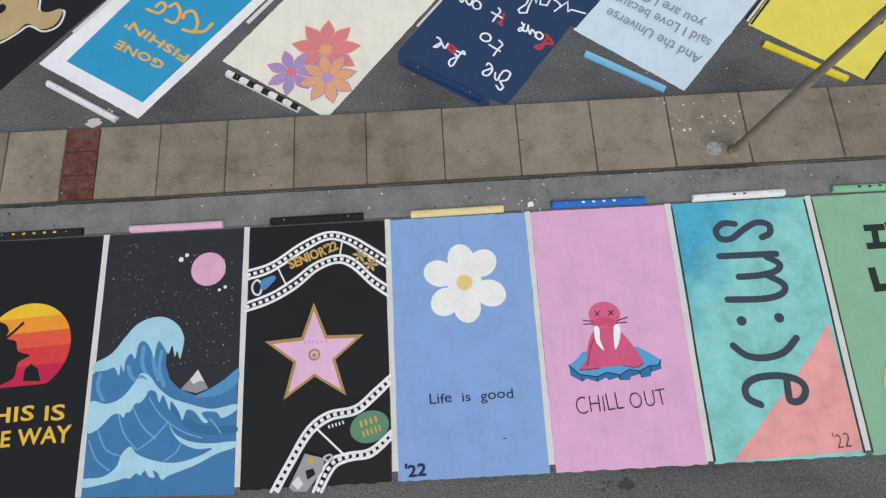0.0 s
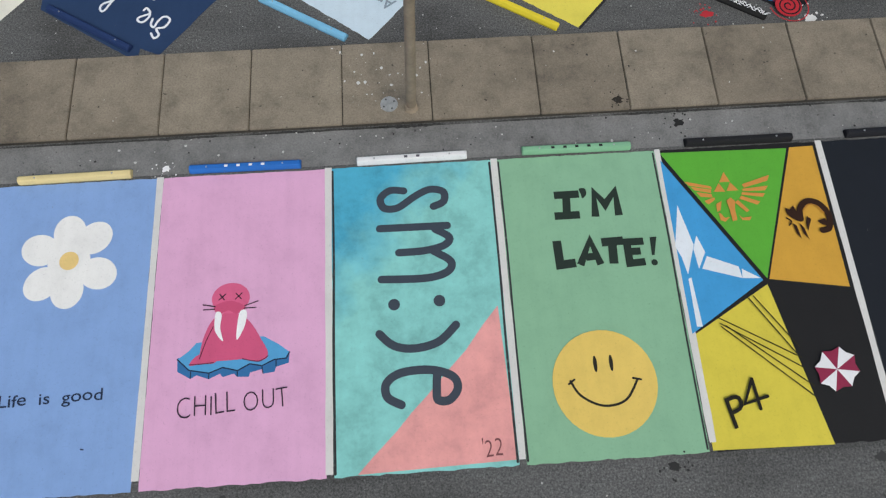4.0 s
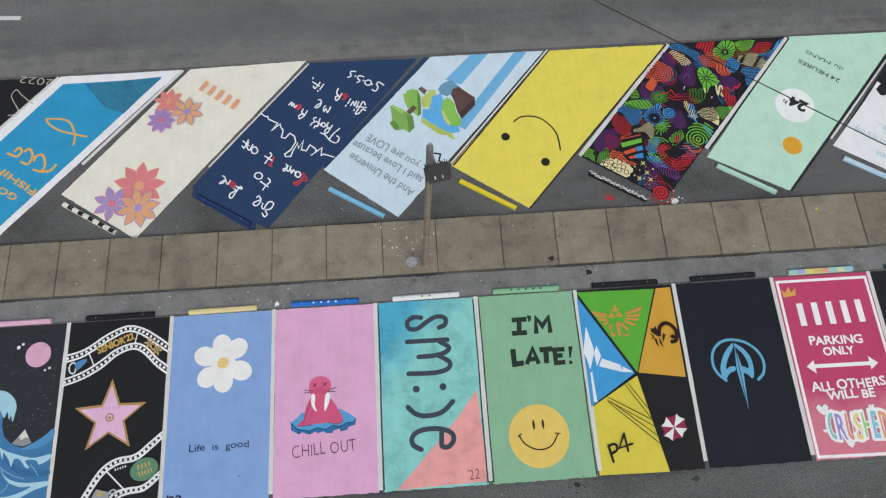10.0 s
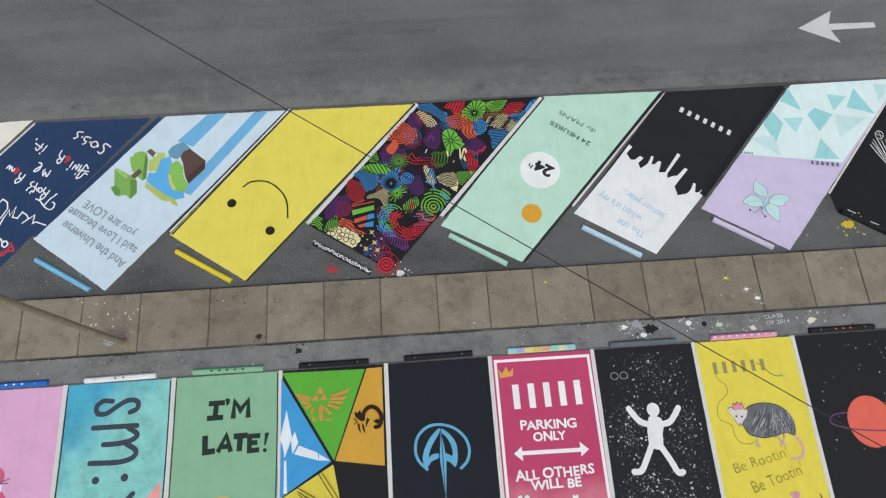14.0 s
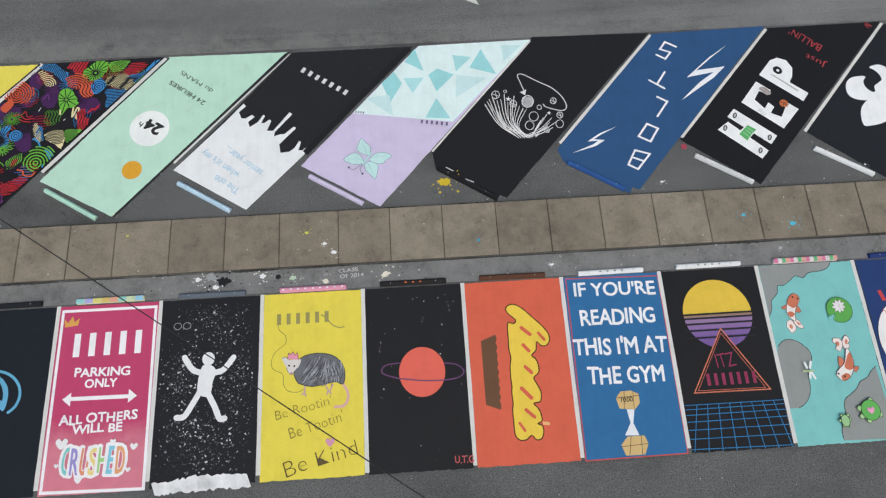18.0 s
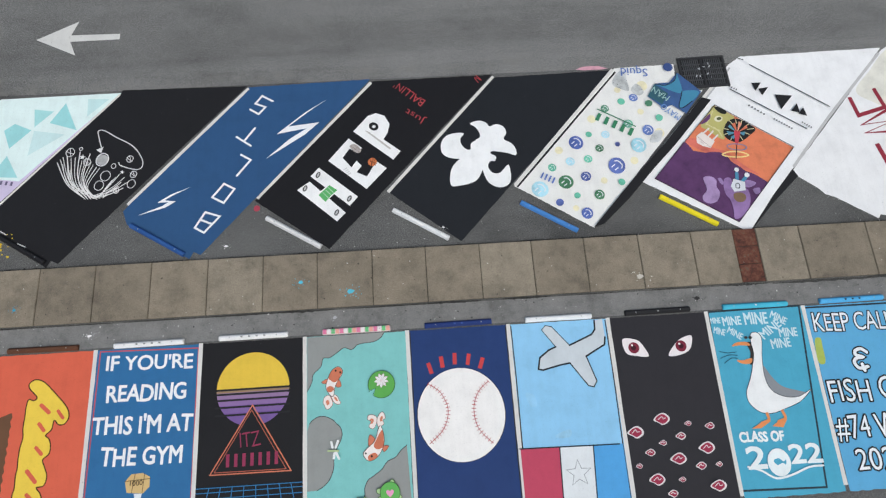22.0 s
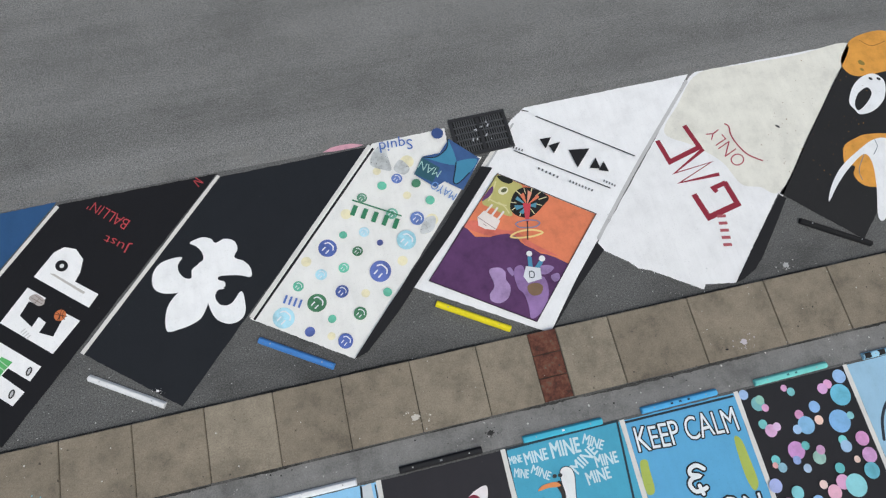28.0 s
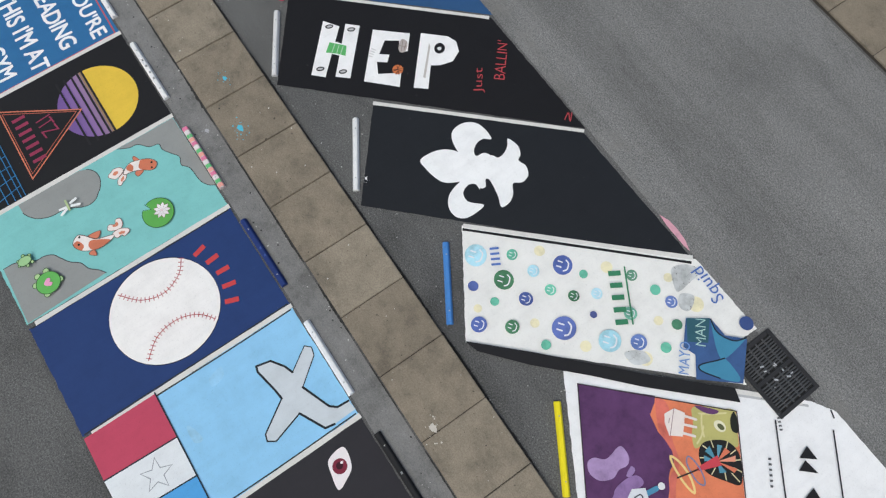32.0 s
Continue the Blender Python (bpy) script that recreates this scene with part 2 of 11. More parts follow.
def rusty_steel():
    """Steel cover plate, rusted in blotches with grey scale left on it."""
    m, n, l, b = nodes_of("rusty_steel")
    pos = place(n)
    t = noise_node(n, l, 5, 6, 0.75, pos)
    r = ramp_node(n, l, t.outputs[0], [(0.3, (0.035, 0.018, 0.014)), (0.45, (0.1, 0.034, 0.022)), (0.56, (0.16, 0.06, 0.035)), (0.63, (0.12, 0.09, 0.07)), (0.75, (0.2, 0.18, 0.15))])
    l.new(r.outputs[0], b.inputs["Base Color"])
    b.inputs["Roughness"].default_value, b.inputs["Metallic"].default_value = 0.85, 0.2
    return m


LOT = asphalt("lot_tarmac", 0.104, 0.4)
LANE = asphalt("lane_tarmac", 0.176, 0.2, 1.0, (9.25, 0.5, 0.12), 0.45, True)
APRON = asphalt("near_tarmac", 0.112, 0.3, 1.0, None, 0.4)
GUTTER = slab_stone("gutter_concrete", (0.176, 0.173, 0.166))
GUTTER_FAR = asphalt("far_gutter_concrete", 0.17, 0.4, 1.0, (8.85, 0.5, 0.14), 0.4, True)
SLAB = slab_stone("beige_slab", (0.232, 0.197, 0.147))
RUST = rusty_steel()
DIRT = slab_stone("joint_dirt", (0.06, 0.052, 0.042))
POLE = plain("weathered_pole", (0.27, 0.22, 0.16), 0.7, 0.0, 5)
STEEL = plain("galvanised_steel", (0.4, 0.41, 0.41), 0.45, 0.6, 20)
GRATE = plain("iron_grate", (0.024, 0.024, 0.026), 0.6, 0.2, 20)
GRATE_BAR = plain("worn_iron_bar", (0.075, 0.077, 0.08), 0.55, 0.3, 20)
BLACKMETAL = plain("black_iron", (0.015, 0.015, 0.016), 0.5, 0.2, 20)
RUBBER = plain("black_cable", (0.01, 0.01, 0.01), 0.6)
PIT = plain("pit_shade", (0.012, 0.012, 0.012), 0.95)

WHITE, CREAM, BLACK, INK, GREY = (0.80, 0.80, 0.80), (0.74, 0.70, 0.58), (0.016, 0.016, 0.018), (0.010, 0.011, 0.013), (0.24, 0.25, 0.25)
STRIPE = (0.66, 0.65, 0.62)

# ---------- mesh helpers ----------
def mesh_of(name, verts, faces, mat=None):
    me = bpy.data.meshes.new(name)
    me.from_pydata(verts, [], faces)
    if mat:
        me.materials.append(mat)
    me.update()
    return me


def child(name, me, parent, label=""):
    ob = new(name, me)
    ob.parent = parent
    return tagged(ob, label)


def part(name, bm, mat, parent, label=""):
    me = bpy.data.meshes.new(name)
    bm.to_mesh(me)
    bm.free()
    me.materials.append(mat)
    return child(name, me, parent, label)


def block(bm, x0, x1, y0, y1, z0, z1, bevel=0.0):
    r = bmesh.ops.create_cube(bm, size=1.0)
    for v in r["verts"]:
        v.co = Vector((x0 + (v.co.x + 0.5) * (x1 - x0), y0 + (v.co.y + 0.5) * (y1 - y0), z0 + (v.co.z + 0.5) * (z1 - z0)))
    if bevel:
        bmesh.ops.bevel(bm, geom=list({e for v in r["verts"] for e in v.link_edges}), offset=bevel, segments=2, affect='EDGES')
    return bm


def rod(bm, a, b, r0, r1, seg=16):
    a, b = Vector(a), Vector(b)
    m = Matrix.Translation((a + b) / 2) @ (b - a).to_track_quat('Z', 'Y').to_matrix().to_4x4()
    bmesh.ops.create_cone(bm, cap_ends=True, segments=seg, radius1=r0, radius2=r1, depth=(b - a).length, matrix=m)
    return bm


# ---------- painting helpers: u to the right, v down from the wheel-stop end, in metres ----------
PITCH, LENGTH = 2.743, 4.79
layer = {}


def lay(s, name, verts, faces, rgb, label="", wear=0.0, blotch=0.055, fade=None):
    layer[s.name] = layer.get(s.name, 0.0) + 0.0008
    z = layer[s.name]
    me = mesh_of(name, [(p[0], -p[1], z + (p[2] if len(p) > 2 else 0.0)) for p in verts], faces, paint(rgb, wear, blotch, fade))
    if me.polygons and sum(p.normal.z * p.area for p in me.polygons) < 0:
        me.flip_normals()
    return child(name, me, s, label)


def smooth(pts, closed, step=6):
    n, out = len(pts), []
    for i in range(n if closed else n - 1):
        p = [Vector(pts[(i + k) % n] if closed else pts[min(max(i + k, 0), n - 1)]) for k in (-1, 0, 1, 2)]
        for j in range(step):
            t = j / step
            out.append(0.5 * (2 * p[1] + (p[2] - p[0]) * t + (2 * p[0] - 5 * p[1] + 4 * p[2] - p[3]) * t * t + (3 * p[1] - p[0] - 3 * p[2] + p[3]) * t ** 3))
    return out if closed else out + [Vector(pts[-1])]


def poly(s, name, rgb, pts, **k):
    return lay(s, name, pts, [range(len(pts))], rgb, **k)


def blob(s, name, rgb, pts, **k):
    return poly(s, name, rgb, [tuple(p) for p in smooth(pts, True)], **k)


def disc(s, name, rgb, u, v, r, ry=0.0, turn=0.0, seg=40, **k):
    ry, c, d = ry or r, math.cos(radians(turn)), math.sin(radians(turn))
    q = [(r * math.cos(a), ry * math.sin(a)) for a in np.linspace(0, 2 * math.pi, seg, endpoint=False)]
    return poly(s, name, rgb, [(u + x * c - y * d, v + x * d + y * c) for x, y in q], **k)


def ribbon(pts, w, closed=False, flat=False, lift=0.0):
    """A stroke of width w along pts, with round or flat ends: verts and faces. It rises by a hair along its way, so that a loop lies on itself."""
    pts = [Vector(p[:2]) for p in pts]
    pts = [p for i, p in enumerate(pts) if i == 0 or (p - pts[i - 1]).length > 1e-4]
    n, verts, faces = len(pts), [], []
    if n < 2:
        return [], []
    for i, p in enumerate(pts):
        a, b = pts[i - 1] if i or closed else p, pts[(i + 1) % n] if i < n - 1 or closed else p
        d0, d1 = (p - a), (b - p)
        d0 = d0.normalized() if d0.length > 1e-6 else d1.normalized()
        d1 = d1.normalized() if d1.length > 1e-6 else d0
        t = d0 + d1
        t = t.normalized() if t.length > 0.2 else d1
        k = min(1.6, 1 / max(0.5, t.dot(d1)))
        o = Vector((-t.y, t.x)) * w / 2 * k
        z = lift + 0.0005 * i / n
        verts += [(*(p + o), z), (*(p - o), z)]
    for i in range(n if closed else n - 1):
        j = (i + 1) % n
        faces.append((2 * i, 2 * i + 1, 2 * j + 1, 2 * j))
    if not closed and not flat:
        for i, a in ((0, pts[1]), (n - 1, pts[-2])):
            d = (pts[i] - a).normalized()
            base = math.atan2(d.y, d.x)
            k0 = len(verts)
            verts += [(*(pts[i] + Vector((math.cos(base + q), math.sin(base + q))) * w / 2), lift + (0.0005 if i else 0)) for q in np.linspace(math.pi / 2, -math.pi / 2, 7)]
            faces.append(range(k0, k0 + 7))
    return verts, faces


def line(s, name, rgb, w, pts, curved=True, closed=False, flat=False, **k):
    v, f = ribbon(smooth(pts, closed, 5) if curved and len(pts) > 2 else pts, w, closed, flat)
    return lay(s, name, v, f, rgb, **k)


def lines(s, name, rgb, w, many, curved=True, flat=False, **k):
    """Several strokes of one mark: a letter is one part, other strokes are parts of their own, a field of them is one part."""
    if len(many) <= 20 and not name.startswith(("letter", "smil", "butterfly", "dragonfly", "figure")):
        for pts in many:
            line(s, name, rgb, w, pts, curved, False, flat, **k)
            layer[s.name] -= 0.0006
        layer[s.name] += 0.0006
        return None
    verts, faces = [], []
    for j, pts in enumerate(many):
        v, f = ribbon(smooth(pts, False, 5) if curved and len(pts) > 2 else pts, w, False, flat, 0.0002 * (j % 4))
        o = len(verts)
        verts += v
        faces += [tuple(i + o for i in q) for q in f]
    return lay(s, name, verts, faces, rgb, **k)


def dots(s, name, rgb, many, seg=8, **k):
    """Many small spots (u, v, r) as one part."""
    verts, faces = [], []
    for j, (u, v, r) in enumerate(many):
        o = len(verts)
        verts += [(u + r * math.cos(a), v + r * math.sin(a), 0.0001 * (j % 7)) for a in np.linspace(0, 2 * math.pi, seg, endpoint=False)]
        faces.append(range(o, o + seg))
    ob = lay(s, name, verts, faces, rgb, **k)
    return tagged(ob, kind="stuff") if len(many) > 15 else ob


def star_pts(u, v, r, inner=0.4, n=5, turn=-90):
    return [(u + (r if i % 2 == 0 else r * inner) * math.cos(radians(turn + 180 / n * i)), v + (r if i % 2 == 0 else r * inner) * math.sin(radians(turn + 180 / n * i))) for i in range(2 * n)]


def islands(me):
    """Vertex groups of a flat text mesh, one per letter: pieces over one another (a dot on its stem) belong together."""
    root = list(range(len(me.vertices)))

    def top(i):
        while root[i] != i:
            root[i] = root[root[i]]
            i = root[i]
        return i
    for e in me.edges:
        root[top(e.vertices[0])] = top(e.vertices[1])
    groups = {}
    for v in me.vertices:
        groups.setdefault(top(v.index), []).append(v.index)
    spans = sorted((min(me.vertices[i].co.x for i in g), max(me.vertices[i].co.x for i in g), g) for g in groups.values())
    out = []
    for a, b, g in spans:
        if out and min(b, out[-1][1]) - a > 0.5 * min(b - a, out[-1][1] - out[-1][0]):
            out[-1] = (out[-1][0], max(b, out[-1][1]), out[-1][2] + g)
        else:
            out.append((a, b, g))
    return out


def text(s, name, rgb, words, u0, v0, u1, v1, high, bold=0.0, slant=0.0, accent=None, **k):
    """Hand-painted lettering on the baseline from (u0, v0) to (u1, v1), capitals of that height, each letter a part."""
    cu = bpy.data.curves.new("letter", 'FONT')
    cu.body, cu.offset, cu.resolution_u = words, min(bold, 0.0), 3
    tmp = new("letter", cu)
    bpy.context.view_layer.update()
    me = bpy.data.meshes.new_from_object(tmp.evaluated_get(bpy.context.evaluated_depsgraph_get()))
    bpy.data.objects.remove(tmp)
    glyphs = islands(me)
    x0, x1 = glyphs[0][0], max(g[1] for g in glyphs)
    long = math.hypot(u1 - u0, v1 - v0)
    ang = math.atan2(-(v1 - v0), u1 - u0)
    layer[s.name] = layer.get(s.name, 0.0) + 0.0008
    rng = random.Random(words)
    for n, (a, b, g) in enumerate(glyphs):
        tilt, big, drop = rng.uniform(-0.045, 0.045), rng.uniform(0.95, 1.06), rng.uniform(-0.035, 0.035)
        mid = (a + b) / 2
        pos, vs = {}, []
        for i in g:
            p = me.vertices[i].co
            fx, fy = (p.x - mid) * big, p.y * big + drop
            fx, fy = fx - tilt * fy, fy + tilt * fx
            y = fy * high / 0.69
            x = (mid + fx - x0) / (x1 - x0) * long + slant * y
            pos[i] = len(vs)
            vs.append((u0 + x * math.cos(ang) - y * math.sin(ang), -v0 + x * math.sin(ang) + y * math.cos(ang), layer[s.name] + 0.00006 * (n % 10)))
        top, vs0, vs, fs = [q for q in me.polygons if q.vertices[0] in pos and q.normal.z > 0], vs, [], []
        for j, q in enumerate(top):
            fs.append(range(len(vs), len(vs) + len(q.vertices)))
            vs += [(*vs0[pos[i]][:2], vs0[pos[i]][2] + 0.00004 * (j % 5)) for i in q.vertices]
        rims = {}
        for q in top if bold > 0.0 else []:
            for i, j in zip(q.vertices, [*q.vertices[1:], q.vertices[0]]):
                rims[tuple(sorted((i, j)))] = (i, j) if tuple(sorted((i, j))) not in rims else None
        for n_rim, (i, j) in enumerate(e for e in rims.values() if e):
            a3, b3 = Vector(vs0[pos[i]]), Vector(vs0[pos[j]])
            way = (b3 - a3).normalized() * (bold * high / 0.69)
            side = Vector((-way.y, way.x, 0))
            rise = Vector((0, 0, 0.0002 + 0.00006 * (n_rim % 9)))
            fs.append(range(len(vs), len(vs) + 4))
            vs += [tuple(p + rise) for p in (a3 - way * 0.5 - side, b3 + way * 0.5 - side, b3 + way * 0.5 + side, a3 - way * 0.5 + side)]
        child("letter_edge" if name == "letter_edge" else "letter", mesh_of("letter", vs, fs, paint(accent[1] if accent and accent[0] == n else rgb)), s)


def bars(s, name, rgb, u0, v0, u1, v1, high, count, **k):
    """Plain upright bars in place of a written name, on a baseline."""
    a, b = Vector((u0, v0)), Vector((u1, v1))
    d = (b - a) / count
    up = Vector((d.y, -d.x)).normalized() * high
    for i in range(count):
        p, q = a + d * (i + 0.3), a + d * (i + 0.72)
        poly(s, "name_bar", rgb, [tuple(p), tuple(q), tuple(q + up), tuple(p + up)], **k)


def bay_a(k, rgb, label, top=0.0, bottom=0.0, **kw):
    """A straight bay of the near row, painted edge to edge between its stripes."""
    x0 = PITCH * k + 0.055
    w = PITCH - 0.11
    us, vs = np.linspace(0, w, 26), np.linspace(top, LENGTH + bottom, 40)
    pts = [(u, top + random.uniform(-0.007, 0.007)) for u in us] + [(w + random.uniform(-0.004, 0.009), v) for v in vs[1:-1]]
    pts += [(u, LENGTH + bottom + random.uniform(-0.012, 0.012)) for u in us[::-1]] + [(random.uniform(-0.009, 0.004), v) for v in vs[-2:0:-1]]
    me = mesh_of("painted_parking_bay", [(u, -v, 0.0) for u, v in pts], [range(len(pts))], paint(rgb, **kw))
    if me.polygons[0].normal.z < 0:
        me.flip_normals()
    ob = new("painted_parking_bay", me)
    ob.location = (x0, 0, 0.008)
    return tagged(ob, label, "painted parking bay", "painted bays of the straight row")


PITCH_B, FAR0, WIDTH_B = 3.787, 19.395 - 5 * 3.787, 2.678


QUAD_B = ((-0.22, 0.19), (2.4, -0.38), (2.62, 4.72), (0.03, 7.32))


def bay_b(k, rgb, label, corners=QUAD_B, **kw):
    """A slanted bay of the far row. u = 0 near its right stripe, v = 0 at the wheel-stop end; the far end is cut along the lane."""
    xr = FAR0 + PITCH_B * (k + 1)
    out = []
    for i in range(len(corners)):
        a, b = Vector(corners[i]), Vector(corners[(i + 1) % len(corners)])
        nrm = Vector((-(b - a).y, (b - a).x)).normalized()
        out += [tuple(a.lerp(b, t) + nrm * (random.uniform(-0.008, 0.008) if t else 0)) for t in np.arange(0, 0.999, 1 / 36)]
    me = mesh_of("painted_parking_bay", [(u, -v, 0.0) for u, v in out], [range(len(out))], paint(rgb, **kw))
    if me.polygons[0].normal.z < 0:
        me.flip_normals()
    ob = new("painted_parking_bay", me)
    ob.location, ob.rotation_euler = (xr - 5.2, 2.55, 0.008), (0, 0, radians(135))
    return tagged(ob, label, "painted parking bay", "painted bays of the slanted row")


def to_world_b(k, u, v):
    r2 = math.sqrt(0.5)
    return FAR0 + PITCH_B * (k + 1) - 5.2 + r2 * (v - u), 2.55 + r2 * (v + u)

# ---------- ground, lane, median ----------
def sheet(name, x0, x1, y0, y1, z, mat, label, cat):
    nx, ny = max(1, int((x1 - x0) / 6)), max(1, int((y1 - y0) / 6))
    nx, ny = min(nx, 40), min(ny, 40)
    vs = [(x0 + (x1 - x0) * i / nx, y0 + (y1 - y0) * j / ny, z) for j in range(ny + 1) for i in range(nx + 1)]
    fs = [(j * (nx + 1) + i, j * (nx + 1) + i + 1, (j + 1) * (nx + 1) + i + 1, (j + 1) * (nx + 1) + i) for j in range(ny) for i in range(nx)]
    return tagged(new(name, mesh_of(name, vs, fs, mat)), label, cat, kind="structure")


sheet("ground", -1500, 1500, -1500, 1500, 0.0, LOT, "dark grey worn tarmac of a parking lot", "ground")
sheet("road", -120, 190, 7.86, 14.66, 0.004, LANE, "grey tarmac driving lane beyond the slanted bays", "road")
sheet("pavement_gutter_far", -120, 190, 7.84, 8.32, 0.0052, GUTTER_FAR, "pale concrete gutter along the slanted bays, dirt-stained", "pavement")
sheet("road_near", -120, 190, -13.5, -4.86, 0.004, APRON, "grey tarmac driving lane before the straight bays", "road")
sheet("pavement_gutter", -120, 190, 0.06, 0.7, 0.004, GUTTER, "pale grey concrete strip spattered with paint", "pavement")


def slab_mesh(w, d, h, name="paving_slab"):
    bm = bmesh.new()
    block(bm, 0, w, 0, d, 0, h, 0.012)
    me = bpy.data.meshes.new(name)
    bm.to_mesh(me)
    bm.free()
    me.materials.append(SLAB)
    return me


def median(name, y0, y1, x_from, x_to, joints, rusts, label):
    core = bmesh.new()
    block(core, x_from, x_to, y0 + 0.01, y1 - 0.01, -0.05, 0.085)
    root = tagged(part(name, core, DIRT, None, ""), label, "median", kind="structure")
    cache = {}
    for a, b in zip(joints[:-1], joints[1:]):
        w = round(b - a - 0.018, 3)
        rust = any(abs(a - r) < 0.05 for r in rusts)
        key = (w, rust)
        if key not in cache:
            if rust:
                cache[key] = None
            else:
                cache[key] = slab_mesh(w, y1 - y0, 0.055)
        if rust:
            for q in range(3):
                bm = bmesh.new()
                block(bm, 0, w, 0, (y1 - y0) / 3 - 0.02, 0, 0.04, 0.006)
                ob = part("rusty_plate", bm, RUST, root, "rust-brown steel cover plate")
                ob.location = (a + 0.007, y0 + (y1 - y0) * q / 3 + 0.01, 0.075)
        else:
            ob = child("paving_slab", cache[key], root)
            ob.location = (a + 0.009, y0, 0.07 + random.uniform(-0.004, 0.004))
    return root


joints_near = [0.57 - 1.52 * i for i in range(24, 0, -1)] + [0.57, 1.76, 2.44, 3.68, 5.04, 6.41, 7.86, 9.41, 10.92, 12.42, 13.98, 15.49, 17.32, 18.85, 20.36, 21.88, 23.41, 24.79, 26.06, 27.59, 29.11, 30.63, 32.28, 33.73, 35.22, 36.75, 38.24, 39.74, 41.27, 42.77, 44.25, 45.76, 47.25, 48.76, 50.23, 51.72, 53.27, 54.8, 56.02, 56.69, 57.95, 59.93, 61.9, 63.57]
joints_near += [63.57 + 1.6 * i for i in range(1, 27)]
median("pavement_median", 0.75, 2.31, joints_near[0], joints_near[-1], joints_near, (1.76, 56.02), "raised median of beige concrete slabs with rusty plates")
far_joints = [-30 + 1.52 * i for i in range(90)]
median("pavement_far", 14.72, 16.3, -30, 106, far_joints, (), "raised beige slab kerb beyond the driving lane")


# ---------- wheel stops ----------
def stop_mesh(length=1.82, wide=0.15, high=0.1):
    """A concrete parking bumper: sloped long sides, rounded ends and pin holes."""
    bm = bmesh.new()
    prof = [(-wide / 2, 0), (-wide / 2, 0.035), (-wide / 2 + 0.03, high - 0.012), (-wide / 2 + 0.045, high), (wide / 2 - 0.045, high), (wide / 2 - 0.03, high - 0.012), (wide / 2, 0.035), (wide / 2, 0)]
    rings = []
    for x, k in ((-length / 2, 0.8), (-length / 2 + 0.02, 1.0), (-0.35, 1.0), (-0.32, 0.985), (0.32, 0.985), (0.35, 1.0), (length / 2 - 0.02, 1.0), (length / 2, 0.8)):
        rings.append([bm.verts.new((x, y * (k * 0.5 + 0.5), z * k)) for y, z in prof])
    for a, b in zip(rings[:-1], rings[1:]):
        for i in range(len(prof)):
            j = (i + 1) % len(prof)
            bm.faces.new((a[i], b[i], b[j], a[j]))
    bm.faces.new(rings[0])
    bm.faces.new(rings[-1][::-1])
    bmesh.ops.recalc_face_normals(bm, faces=bm.faces)
    me = bpy.data.meshes.new("wheel_stop")
    bm.to_mesh(me)
    bm.free()
    return me


pin_mesh = bpy.data.meshes.new("pin")
bm = bmesh.new()
bmesh.ops.create_cone(bm, cap_ends=True, segments=10, radius1=0.016, radius2=0.014, depth=0.012)
bm.to_mesh(pin_mesh)
bm.free()
pin_mesh.materials.append(STEEL)


def wheel_stop(x, y, turn, rgb, label, marks=0, mark_rgb=WHITE, stripes=(), wear=0.0, spread=0.2, squiggle=False):
    me = stop_mesh()
    me.materials.append(paint(rgb, wear))
    ob = tagged(new("wheel_stop", me), label, "wheel stop", "wheel stops")
    ob.location, ob.rotation_euler = (x, y, 0.005), (0, 0, radians(turn))
    for px in (-0.62, 0.62):
        p = child("pin", pin_mesh, ob, "rusty steel pin head")
        p.location = (px, 0, 0.102)
    for i in range(marks):
        u = (i - (marks - 1) / 2) * spread
        b = bmesh.new()
        block(b, u - 0.028, u + 0.028, -0.02, 0.02, 0.1005, 0.1025)
        part("name_bar", b, paint(mark_rgb), ob, "plain bar of lettering")
    if squiggle:
        rng = random.Random(5)
        for j in range(34):
            x0, y0, a = -0.86 + 0.052 * j, rng.uniform(-0.03, 0.03), rng.uniform(-0.5, 0.5)
            arc = [(x0 + 0.075 * t, y0 + 0.035 * math.sin(3.5 * t + 6 * a) + 0.02 * t * a) for t in np.linspace(-1, 1, 7)]
            v, f = ribbon([(p, min(max(q, -0.05), 0.05)) for p, q in arc], 0.013, False, False, 0.0)
            child("squiggle", mesh_of("squiggle", [(p, q, 0.1012 + 0.0004 * (j % 5) + z) for p, q, z in v], f, paint(WHITE)), ob, "white painted squiggle")
    for i, c in enumerate(stripes):
        w = 1.8 / len(stripes)
        b = bmesh.new()
        block(b, -0.9 + w * i, -0.9 + w * (i + 1), -0.062, 0.062, 0.03, 0.1035, 0.012)
        part("painted_band", b, paint(c), ob)
    return ob

